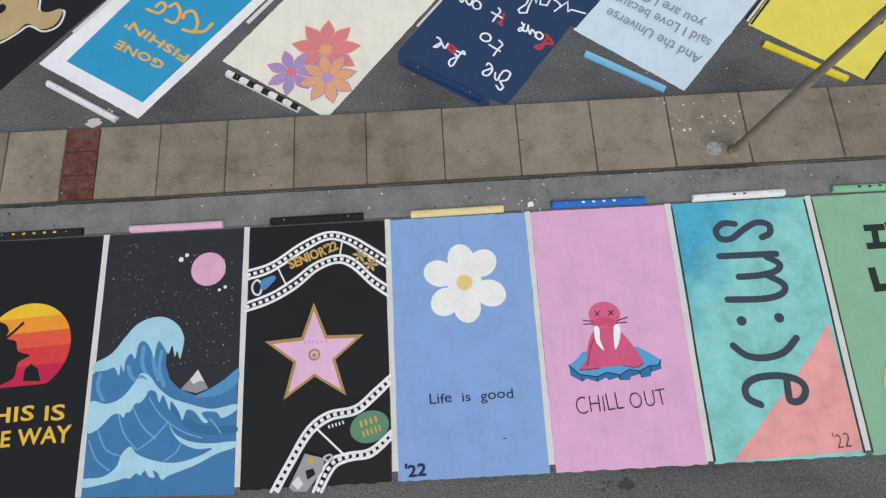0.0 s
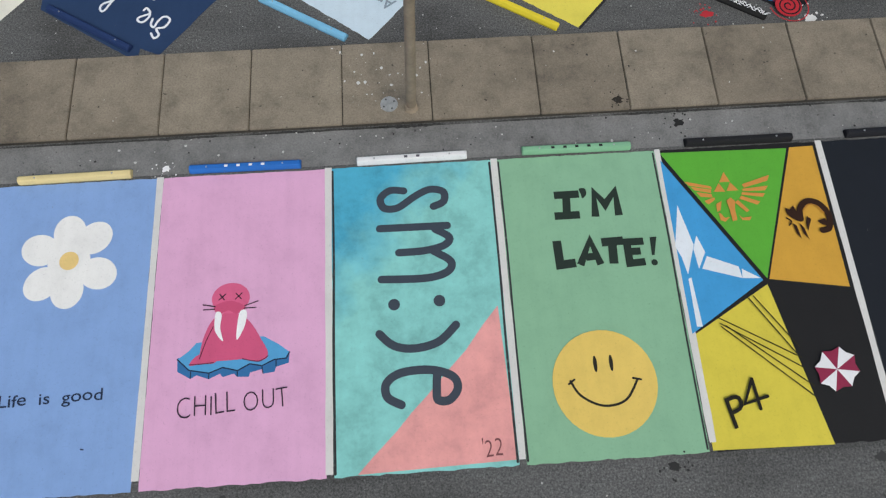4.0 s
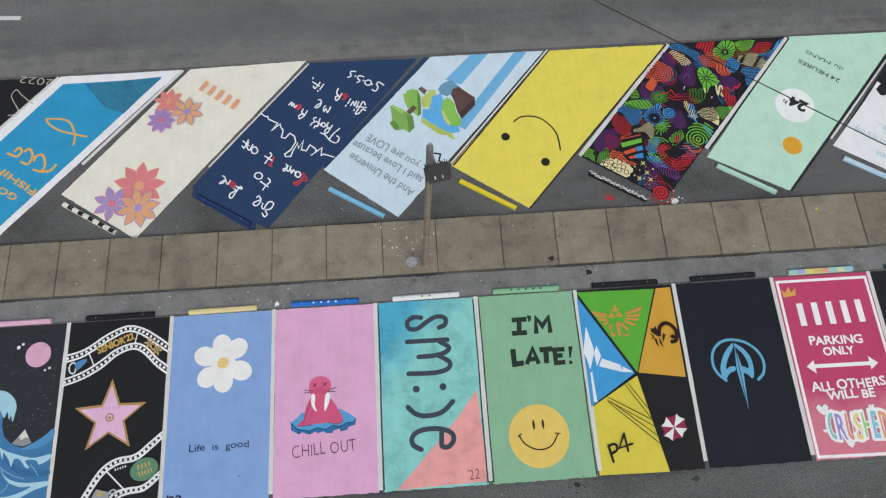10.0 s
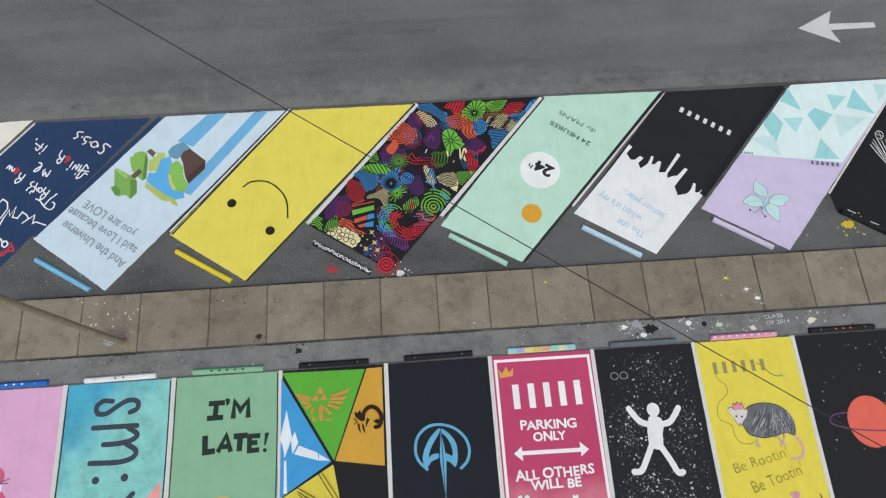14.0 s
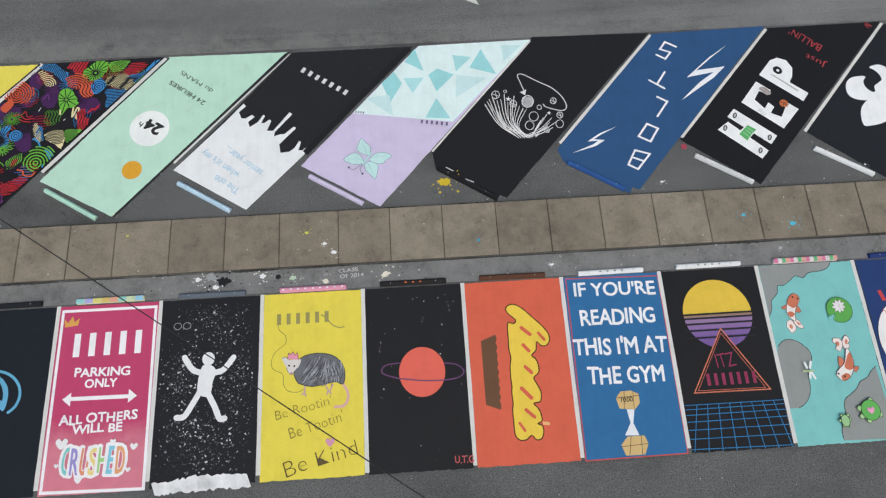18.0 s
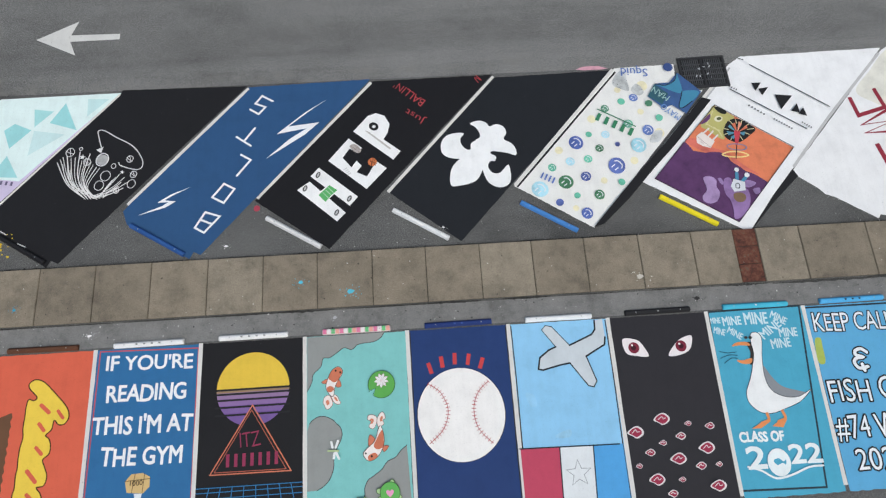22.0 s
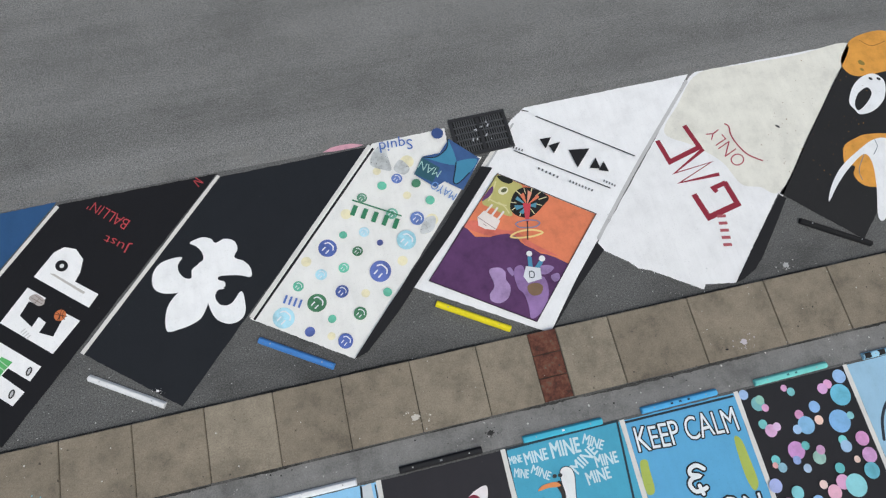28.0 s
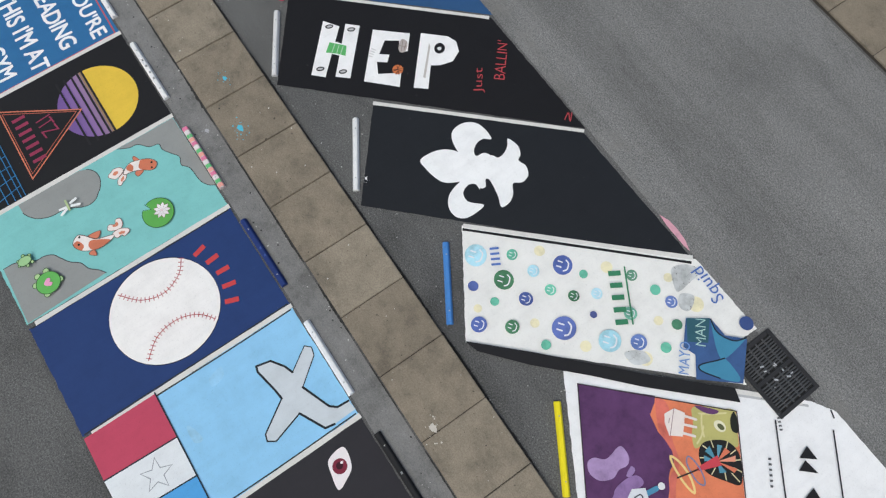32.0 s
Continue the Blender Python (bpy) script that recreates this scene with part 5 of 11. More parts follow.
s = bay_a(5, (0.086, 0.386, 0.544), "aqua and coral painted bay with big grey letters", blotch=0.2, fade=((0.25, 0.58, 0.54), 0.45, 0.75, 1.3, 1.2))
poly(s, "coral_corner", (0.75, 0.346, 0.329), [(2.53, 2.46), (2.62, 4.71), (0.33, 4.77), (0.57, 4.53), (0.91, 4.21), (1.13, 3.97), (1.35, 3.76), (1.67, 3.43), (1.99, 3.11), (2.29, 2.73)], blotch=0.14)
for e in (0.015, 2.61):
    line(s, 'dark_edge', (0.03, 0.032, 0.035), 0.035, [(e, 0.05), (e + 0.008, 1.6), (e - 0.006, 3.1), (e, 4.74)], wear=0.5)
line(s, "letter_s", (0.05, 0.063, 0.084), 0.125, [(1.17, 0.47), (0.95, 0.45), (0.79, 0.58), (0.84, 0.75), (1.06, 0.76), (1.34, 0.58), (1.59, 0.47), (1.81, 0.52), (1.81, 0.69), (1.64, 0.77)])
lines(s, "letter_m", (0.05, 0.063, 0.084), 0.125, [[(0.76, 1.1), (1.84, 1.11)], [(1.64, 1.16), (1.86, 1.31), (1.77, 1.44), (1.46, 1.51), (1.05, 1.52)], [(1.6, 1.53), (1.86, 1.71), (1.79, 1.88), (1.44, 1.96), (0.76, 1.94)]])
disc(s, "colon", (0.05, 0.063, 0.084), 0.94, 2.35, 0.09)
disc(s, "colon", (0.05, 0.063, 0.084), 1.64, 2.33, 0.09)
line(s, "letter_l", (0.05, 0.063, 0.084), 0.125, [(0.7, 2.79), (0.91, 2.98), (1.22, 3.04), (1.59, 2.96), (1.87, 2.72)])
line(s, "letter_e", (0.05, 0.063, 0.084), 0.125, [(0.99, 3.85), (0.79, 3.73), (0.78, 3.53), (1, 3.39), (1.43, 3.37), (1.76, 3.48), (1.83, 3.66), (1.7, 3.82), (1.53, 3.81), (1.52, 3.64), (1.54, 3.4)])
text(s, "lettering", (0.195, 0.074, 0.078), "'22", 2.12, 4.65, 2.41, 4.65, 0.24, -0.01)

s = bay_a(6, (0.253, 0.462, 0.294), "sage green painted bay with a yellow smiley")
for e in (0.015, 2.61):
    line(s, 'dark_edge', (0.03, 0.032, 0.035), 0.03, [(e, 0.05), (e + 0.008, 1.6), (e - 0.006, 3.1), (e, 4.74)], wear=0.3)
lines(s, "letter_i", (0.022, 0.035, 0.027), 0.13, [[(0.87, 0.7), (1.28, 0.7)], [(1.07, 0.71), (1.04, 1.06)], [(0.84, 1.06), (1.25, 1.06)]], curved=False, flat=True)
blob(s, "apostrophe", (0.022, 0.035, 0.027), [(1.29, 0.61), (1.39, 0.61), (1.4, 0.71), (1.33, 0.78), (1.31, 0.7)])
line(s, "letter_m", (0.022, 0.035, 0.027), 0.13, [(1.5, 1.11), (1.53, 0.69), (1.68, 0.92), (1.87, 0.69), (1.88, 1.11)], curved=False, flat=True)
line(s, "letter_l", (0.022, 0.035, 0.027), 0.14, [(0.82, 1.48), (0.83, 1.88), (1.08, 1.86)], curved=False, flat=True)
lines(s, "letter_a", (0.022, 0.035, 0.027), 0.12, [[(1.15, 1.9), (1.35, 1.5), (1.47, 1.91)], [(1.25, 1.78), (1.43, 1.77)]], curved=False, flat=True)
lines(s, "letter_t", (0.022, 0.035, 0.027), 0.14, [[(1.53, 1.55), (1.88, 1.54)], [(1.7, 1.55), (1.68, 1.91)]], curved=False, flat=True)
lines(s, "letter_e", (0.022, 0.035, 0.027), 0.12, [[(2.2, 1.57), (1.93, 1.57), (1.93, 1.92), (2.18, 1.91)], [(1.94, 1.73), (2.13, 1.73)]], curved=False, flat=True)
poly(s, "exclamation", (0.022, 0.035, 0.027), [(2.31, 1.51), (2.42, 1.51), (2.34, 1.81), (2.3, 1.81)])
disc(s, "exclamation_dot", (0.022, 0.035, 0.027), 2.32, 1.93, 0.05)
disc(s, "smiley_disc", (0.745, 0.543, 0.133), 1.27, 3.72, 0.78)
disc(s, "smiley_eye", (0.021, 0.019, 0.014), 1.16, 3.44, 0.03, 0.12)
disc(s, "smiley_eye", (0.021, 0.019, 0.014), 1.4, 3.44, 0.03, 0.12)
line(s, "smile", (0.021, 0.019, 0.014), 0.035, [(0.76, 3.67), (0.89, 3.89), (1.2, 4.05), (1.54, 3.99), (1.76, 3.7)])
lines(s, "smile_end", (0.021, 0.019, 0.014), 0.03, [[(0.73, 3.71), (0.82, 3.65)], [(1.69, 3.68), (1.81, 3.71)]])

s = bay_a(7, (0.014, 0.014, 0.015), "bay painted in five coloured wedges with emblems")
poly(s, "green_wedge", (0.115, 0.40, 0.04), [(-0.02, 0.05), (2.13, 0.09), (1.3, 2.3)])
poly(s, "orange_wedge", (0.60, 0.335, 0.045), [(2.18, 0.08), (2.58, 0.07), (2.56, 2.51), (1.33, 2.31)])
poly(s, "yellow_wedge", (0.662, 0.559, 0.065), [(1.28, 2.39), (1.72, 4.8), (-0.06, 4.77), (-0.04, 3.12)])
poly(s, "blue_wedge", (0.065, 0.321, 0.639), [(-0.03, 0.18), (1.23, 2.32), (-0.04, 3.09)])
poly(s, "white_shard", (0.744, 0.792, 0.836), [(0.11, 1), (0.25, 1.68), (0.07, 2.16), (0.02, 1.87), (-0.05, 1.69)])
poly(s, "white_shard", (0.744, 0.792, 0.836), [(0.32, 1.53), (0.41, 1.81), (0.26, 2.08), (0.23, 1.75)])
poly(s, "white_shard", (0.744, 0.792, 0.836), [(0.42, 1.88), (0.89, 2.08), (0.91, 2.27), (0.31, 2.08)])
poly(s, "white_shard", (0.744, 0.792, 0.836), [(0.93, 2.12), (1.2, 2.29), (0.91, 2.27)])
poly(s, "white_shard", (0.744, 0.792, 0.836), [(0.11, 2.21), (0.14, 2.99), (0.05, 2.98), (0.06, 2.23)])
CREST = (0.607, 0.264, 0.062)
poly(s, "crest_triangle", CREST, [(0.98, 0.46), (1.05, 0.64), (0.87, 0.64)])
poly(s, "crest_triangle", CREST, [(0.86, 0.65), (0.94, 0.81), (0.75, 0.8)])
poly(s, "crest_triangle", CREST, [(1.05, 0.65), (1.16, 0.8), (0.96, 0.8)])
poly(s, "crest_feather", CREST, [(0.29, 0.59), (0.71, 0.7), (0.73, 0.75), (0.36, 0.67)])
poly(s, "crest_feather", CREST, [(0.38, 0.69), (0.71, 0.76), (0.7, 0.82), (0.44, 0.76)])
poly(s, "crest_feather", CREST, [(0.46, 0.79), (0.7, 0.84), (0.71, 0.9), (0.52, 0.88)])
poly(s, "crest_feather", CREST, [(0.56, 0.95), (0.74, 0.9), (0.74, 0.94), (0.62, 1.02)])
poly(s, "crest_feather", CREST, [(1.23, 0.7), (1.72, 0.56), (1.67, 0.66), (1.26, 0.76)])
poly(s, "crest_feather", CREST, [(1.22, 0.78), (1.66, 0.75), (1.59, 0.83), (1.23, 0.82)])
poly(s, "crest_feather", CREST, [(1.2, 0.84), (1.58, 0.88), (1.53, 0.94), (1.19, 0.88)])
poly(s, "crest_feather", CREST, [(1.18, 0.9), (1.47, 1.02), (1.41, 1.07), (1.14, 0.95)])
poly(s, "crest_feather", CREST, [(1.11, 0.97), (1.26, 1.16), (1.21, 1.19), (1.05, 1.01)])
poly(s, "crest_body", CREST, [(0.92, 0.97), (1, 0.92), (1.06, 0.99), (1.03, 1.11), (1.03, 1.31), (0.95, 1.33), (0.94, 1.12)])
poly(s, "crest_claw", CREST, [(0.75, 1.19), (0.77, 1.17), (0.84, 1.27), (0.92, 1.25), (0.83, 1.33), (0.76, 1.3)])
poly(s, "crest_claw", CREST, [(1.07, 1.23), (1.12, 1.28), (1.27, 1.27), (1.23, 1.33), (1.11, 1.32)])
poly(s, "crest_feather", CREST, [(0.84, 0.97), (0.79, 1.13), (0.73, 1.16), (0.74, 1.02)])
line(s, "dragon_mark", (0.03, 0.012, 0.006), 0.1, [(2.05, 1.36), (2.09, 1.17), (2.23, 1.06), (2.39, 1.1), (2.5, 1.24), (2.52, 1.39), (2.47, 1.54), (2.36, 1.57)])
poly(s, "dragon_mark", (0.03, 0.012, 0.006), [(1.84, 1.15), (1.91, 1.19), (1.98, 1.12), (2.01, 1.21), (2.09, 1.26), (2, 1.4), (1.91, 1.33), (1.85, 1.27)])
poly(s, "dragon_mark", (0.03, 0.012, 0.006), [(1.9, 1.42), (1.96, 1.47), (1.99, 1.69), (1.93, 1.6)])
poly(s, "dragon_mark", (0.03, 0.012, 0.006), [(2.01, 1.42), (2.07, 1.51), (2.11, 1.72), (2.04, 1.61)])
poly(s, "dragon_mark", (0.03, 0.012, 0.006), [(2.16, 1.32), (2.22, 1.37), (2.12, 1.57), (2.12, 1.44)])
poly(s, "dragon_mark", (0.03, 0.012, 0.006), [(2.31, 1.41), (2.44, 1.37), (2.51, 1.51), (2.38, 1.48)])
line(s, "dragon_line", (0.03, 0.012, 0.006), 0.025, [(1.82, 1.33), (1.89, 1.39), (1.84, 1.46)])
line(s, "dragon_line", (0.45, 0.2, 0.03), 0.02, [(2.12, 1.22), (2.24, 1.12), (2.37, 1.16), (2.45, 1.28)])
poly(s, "emblem_wedge", (0.778, 0.778, 0.792), [(2.01, 3.75), (2.34, 3.8), (2.23, 3.89), (2.17, 4.01)])
poly(s, "emblem_wedge", (0.261, 0.025, 0.067), [(2.01, 3.75), (2.17, 4.01), (2.04, 4.01), (1.91, 4.07)])
poly(s, "emblem_wedge", (0.778, 0.778, 0.792), [(2.01, 3.75), (1.91, 4.07), (1.83, 3.98), (1.71, 3.94)])
poly(s, "emblem_wedge", (0.261, 0.025, 0.067), [(2.01, 3.75), (1.71, 3.94), (1.72, 3.81), (1.68, 3.7)])
poly(s, "emblem_wedge", (0.778, 0.778, 0.792), [(2.01, 3.75), (1.68, 3.7), (1.79, 3.61), (1.85, 3.48)])
poly(s, "emblem_wedge", (0.261, 0.025, 0.067), [(2.01, 3.75), (1.85, 3.48), (1.99, 3.48), (2.12, 3.42)])
poly(s, "emblem_wedge", (0.778, 0.778, 0.792), [(2.01, 3.75), (2.12, 3.42), (2.2, 3.51), (2.32, 3.56)])
poly(s, "emblem_wedge", (0.261, 0.025, 0.067), [(2.01, 3.75), (2.32, 3.56), (2.3, 3.68), (2.34, 3.8)])
text(s, "lettering", (0.013, 0.012, 0.008), "P", 0.31, 4.5, 0.55, 4.42, 0.42, 0.0, slant=0.15)
lines(s, "letter_four", (0.013, 0.012, 0.008), 0.05, [[(0.7, 3.81), (0.52, 4.16), (0.88, 4.07)], [(0.7, 3.83), (0.74, 4.24)]], curved=False)
lines(s, "caution_tape", (0.025, 0.023, 0.009), 0.018, [[(0.4, 2.96), (1.53, 3.7)], [(0.37, 2.86), (1.51, 3.54)], [(0.41, 3.01), (1.61, 4.14)], [(0.48, 3), (1.61, 3.97)], [(0.92, 2.6), (1.46, 3.48)], [(1, 2.57), (1.52, 3.38)]], curved=False)

s = bay_a(8, (0.012, 0.015, 0.021), "dark slate painted bay with a blue winged emblem")
line(s, "emblem_arc", (0.136, 0.388, 0.581), 0.07, [(0.87, 2.67), (0.67, 2.46), (0.6, 2.19), (0.68, 1.88), (0.93, 1.66), (1.26, 1.62), (1.61, 1.73), (1.87, 1.98), (1.96, 2.27), (1.89, 2.54), (1.72, 2.7)])
blob(s, "emblem_wing", (0.144, 0.398, 0.6), [(1.23, 1.71), (1.01, 1.9), (0.85, 2.15), (0.77, 2.41), (0.84, 2.65), (1, 2.49), (1.16, 2.43), (1.17, 2.32), (1.02, 2.33), (0.93, 2.38), (0.98, 2.2), (1.11, 1.99), (1.23, 1.82)])
blob(s, "emblem_wing", (0.144, 0.398, 0.6), [(1.29, 1.72), (1.5, 1.88), (1.64, 2.13), (1.65, 2.46), (1.58, 2.66), (1.46, 2.55), (1.32, 2.48), (1.24, 2.44), (1.25, 2.31), (1.41, 2.34), (1.52, 2.39), (1.52, 2.2), (1.43, 1.98), (1.29, 1.82)])
poly(s, "emblem_spear", (0.144, 0.398, 0.6), [(1.27, 1.77), (1.37, 2.43), (1.29, 3.45), (1.2, 2.42)])
line(s, "emblem_line", (0.022, 0.025, 0.034), 0.02, [(1.28, 1.88), (1.28, 3.33)])

s = bay_a(9, (0.488, 0.058, 0.145), "raspberry pink painted bay with white lettering and border", fade=((0.62, 0.2, 0.26), 1.3, 3.0, 0.0, 1.5))
line(s, "white_border", (0.85, 0.826, 0.84), 0.075, [(0.08, 0.13), (2.56, 0.14), (2.6, 4.76), (0.07, 4.71)], curved=False, closed=True)
bars(s, "name_bars", (0.85, 0.826, 0.84), 0.34, 1.38, 2.36, 1.37, 0.62, 5)
poly(s, "crown", (0.665, 0.36, 0.087), [(0.17, 0.57), (0.13, 0.34), (0.24, 0.45), (0.35, 0.27), (0.41, 0.44), (0.54, 0.33), (0.51, 0.53)])
text(s, "lettering", (0.85, 0.826, 0.84), "PARKING", 0.58, 1.9, 2, 1.92, 0.21, 0.03)
text(s, "lettering", (0.85, 0.826, 0.84), "ONLY", 0.88, 2.2, 1.7, 2.2, 0.21, 0.03)
line(s, "arrow_shaft", (0.85, 0.826, 0.84), 0.1, [(0.49, 2.46), (2.08, 2.48)])
poly(s, "arrow_head", (0.85, 0.826, 0.84), [(0.33, 2.46), (0.55, 2.3), (0.55, 2.65)])
poly(s, "arrow_head", (0.85, 0.826, 0.84), [(2.25, 2.48), (2.03, 2.29), (2.03, 2.64)])
text(s, "lettering", (0.85, 0.826, 0.84), "ALL OTHERS", 0.33, 3.11, 2.3, 3.06, 0.23, 0.03)
text(s, "lettering", (0.85, 0.826, 0.84), "WILL BE", 0.68, 3.33, 1.94, 3.34, 0.21, 0.03)
text(s, "letter_edge", (0.85, 0.826, 0.84), "C", 0.47, 4.34, 0.73, 4.35, 0.7, 0.05)
text(s, "lettering", (0.227, 0.569, 0.546), "C", 0.5, 4.31, 0.7, 4.32, 0.63, 0.012)
text(s, "letter_edge", (0.85, 0.826, 0.84), "R", 0.7, 4.35, 0.96, 4.36, 0.7, 0.05)
text(s, "lettering", (0.325, 0.281, 0.605), "R", 0.73, 4.32, 0.93, 4.32, 0.63, 0.012)
text(s, "letter_edge", (0.85, 0.826, 0.84), "U", 0.93, 4.35, 1.19, 4.36, 0.7, 0.05)
text(s, "lettering", (0.717, 0.288, 0.169), "U", 0.96, 4.32, 1.16, 4.33, 0.63, 0.012)
text(s, "letter_edge", (0.85, 0.826, 0.84), "S", 1.15, 4.36, 1.42, 4.37, 0.7, 0.05)
text(s, "lettering", (0.795, 0.647, 0.237), "S", 1.19, 4.33, 1.39, 4.34, 0.63, 0.012)
text(s, "letter_edge", (0.85, 0.826, 0.84), "H", 1.38, 4.37, 1.65, 4.38, 0.7, 0.05)
text(s, "lettering", (0.362, 0.615, 0.23), "H", 1.42, 4.34, 1.62, 4.34, 0.63, 0.012)
text(s, "letter_edge", (0.85, 0.826, 0.84), "E", 1.61, 4.37, 1.87, 4.38, 0.7, 0.05)
text(s, "lettering", (0.237, 0.546, 0.669), "E", 1.65, 4.34, 1.85, 4.35, 0.63, 0.012)
text(s, "letter_edge", (0.85, 0.826, 0.84), "D", 1.84, 4.38, 2.1, 4.39, 0.7, 0.05)
text(s, "lettering", (0.735, 0.363, 0.174), "D", 1.88, 4.35, 2.08, 4.35, 0.63, 0.012)
heart(s, WHITE, 0.46, 3.56, 0.16)
heart(s, WHITE, 1.75, 3.58, 0.08)
heart(s, WHITE, 2.29, 3.73, 0.1)
heart(s, WHITE, 0.39, 4.09, 0.06)
heart(s, WHITE, 2.19, 4.28, 0.07)
heart(s, WHITE, 0.97, 4.45, 0.1)

s = bay_a(10, (0.016, 0.016, 0.019), "black painted bay flecked with white around a white figure shape")


def chip_field(s, name, rgb, count, zones, seed):
    """Ragged chips and scrapes of thrown paint, thick in some zones (u, v, spread, weight) and sparse between them."""
    rng = random.Random(seed)
    verts, faces = [], []
    while len(faces) < count:
        u0, v0, q, wt = zones[rng.randrange(len(zones))]
        if rng.random() > wt:
            continue
        u, v = rng.gauss(u0, q), rng.gauss(v0, q)
        if not (0.06 < u < 2.5 and 0.15 < v < 4.5):
            continue
        a, r = rng.uniform(0, 6.283), 0.006 + 0.035 * rng.random() ** 4
        thin = rng.uniform(0.25, 0.9)
        c, d, o = math.cos(a), math.sin(a), len(verts)
        for k in range(5):
            t = k * 1.2566
            x, y = r * rng.uniform(0.5, 1.4) * math.cos(t), thin * r * rng.uniform(0.5, 1.4) * math.sin(t)
            verts.append((u + x * c - y * d, v + x * d + y * c, 0.00012 * (len(faces) % 6)))
        faces.append(range(o, o + 5))
    tagged(lay(s, name, verts, faces, rgb), kind="stuff")


zones = [(1.3, 0.75, 0.45, 1.0), (1.7, 0.6, 0.4, 0.8), (0.6, 1.9, 0.35, 0.7), (2.2, 1.9, 0.3, 0.7), (0.5, 2.3, 0.35, 0.7), (2.1, 2.6, 0.4, 0.7), (0.8, 3.6, 0.4, 0.9), (1.6, 3.7, 0.5, 1.0), (1.2, 4.1, 0.5, 0.7), (1.3, 2.4, 0.9, 0.5)]
chip_field(s, "grey_fleck_field", (0.055, 0.056, 0.06), 1300, zones, 6)
chip_field(s, "pale_fleck_field", (0.2, 0.2, 0.21), 900, zones, 5)
chip_field(s, "white_fleck_field", (0.55, 0.55, 0.55), 620, zones, 8)
lines(s, "ring_mark", (0.3, 0.3, 0.31), 0.02, [[(0.44 + dx + 0.1 * math.cos(t), 0.72 + 0.09 * math.sin(t)) for t in np.linspace(0, 6.2, 11)] for dx in (0.0, 0.25)])
disc(s, "figure_top", (0.778, 0.778, 0.778), 1.31, 1.64, 0.165, 0.175)
blob(s, "figure_body", (0.778, 0.778, 0.778), [(1.19, 1.8), (1.44, 1.84), (1.52, 2.02), (1.45, 2.25), (1.41, 2.54), (1.28, 2.62), (1.08, 2.52), (1.06, 2.26), (1.1, 2)])
lines(s, "figure_limb", (0.778, 0.778, 0.778), 0.15, [[(1.16, 2), (0.94, 1.92), (0.79, 1.75), (0.68, 1.57)], [(1.41, 2.02), (1.68, 1.97), (1.84, 1.81), (1.97, 1.64)], [(1.14, 2.46), (0.96, 2.78), (0.76, 3.08), (0.57, 3.1)], [(1.33, 2.51), (1.53, 2.88), (1.67, 3.18), (1.8, 3.19)]])
rng = random.Random(12)
low, high = [(0.11, 4.95), (0.6, 4.9), (1.23, 4.9), (1.86, 4.88), (2.55, 4.89)], [(0.05, 4.65), (0.57, 4.62), (1.13, 4.54), (1.83, 4.54), (2.5, 4.56)]
edge = [(a[0] + (b[0] - a[0]) * t + rng.uniform(-0.02, 0.02), a[1] + (b[1] - a[1]) * t + rng.uniform(-0.035, 0.035)) for row in (high, low[::-1]) for a, b in zip(row[:-1], row[1:]) for t in np.linspace(0, 0.9, 9)]
poly(s, "white_patch", (0.718, 0.718, 0.718), edge, blotch=0.25, wear=0.12)

s = bay_a(11, (0.749, 0.631, 0.08), "bright yellow painted bay with a grey possum shape and handwriting")
bars(s, "name_bars", (0.32, 0.276, 0.1), 0.28, 0.85, 1.82, 0.84, 0.3, 6)
line(s, "name_swash", (0.32, 0.276, 0.1), 0.03, [(1.55, 0.64), (1.69, 0.73), (1.83, 0.91), (2.01, 1.01), (2.16, 1)])
line(s, "thread", (0.274, 0.255, 0.07), 0.016, [(0.39, 0.86), (0.43, 1), (0.59, 1.15), (0.59, 1.36), (0.33, 1.58), (0.23, 1.81), (0.28, 2.02), (0.53, 2.16), (0.56, 2.43), (0.68, 2.6), (0.92, 2.65), (1.08, 2.58)])
line(s, "tail", (0.67, 0.401, 0.365), 0.07, [(2.1, 2.49), (2.22, 2.69), (2.24, 2.89), (2.13, 3.06), (1.9, 3.08)])
lines(s, "possum_leg", (0.55, 0.38, 0.33), 0.045, [[(1.12, 2.5), (1.11, 2.69)], [(1.04, 2.72), (1.1, 2.68), (1.14, 2.75)], [(1.65, 2.5), (1.73, 2.66)], [(1.85, 2.51), (1.77, 2.67)], [(1.69, 2.75), (1.74, 2.66), (1.8, 2.74)]])
blob(s, "possum_body", (0.15, 0.153, 0.165), [(0.83, 2.18), (0.88, 1.92), (1.08, 1.73), (1.48, 1.67), (1.86, 1.76), (2.1, 1.99), (2.17, 2.26), (2.11, 2.51), (1.91, 2.44), (1.58, 2.5), (1.25, 2.52), (0.94, 2.42)], blotch=0.2, label='plain grey animal shape')
line(s, "body_line", (0.025, 0.025, 0.029), 0.018, [(0.94, 2.42), (0.83, 2.18), (0.88, 1.92), (1.08, 1.73), (1.48, 1.67), (1.86, 1.76), (2.1, 1.99), (2.17, 2.26), (2.11, 2.51), (1.91, 2.44), (1.58, 2.5), (1.25, 2.52), (0.94, 2.42)])
rng = random.Random(21)
tufts = []
for i in range(150):
    a, r = rng.uniform(0, 6.283), rng.uniform(0.12, 0.92)
    u, v = 1.62 + 0.6 * r * math.cos(a), 2.08 + 0.36 * r * math.sin(a)
    tufts.append([(u, v), (u + 0.05 * math.cos(a) - 0.02, v + 0.09 + 0.03 * math.sin(a)), (u + 0.08 * math.cos(a) - 0.05, v + 0.16)])
lines(s, "fur", (0.4, 0.41, 0.43), 0.011, tufts[:90])
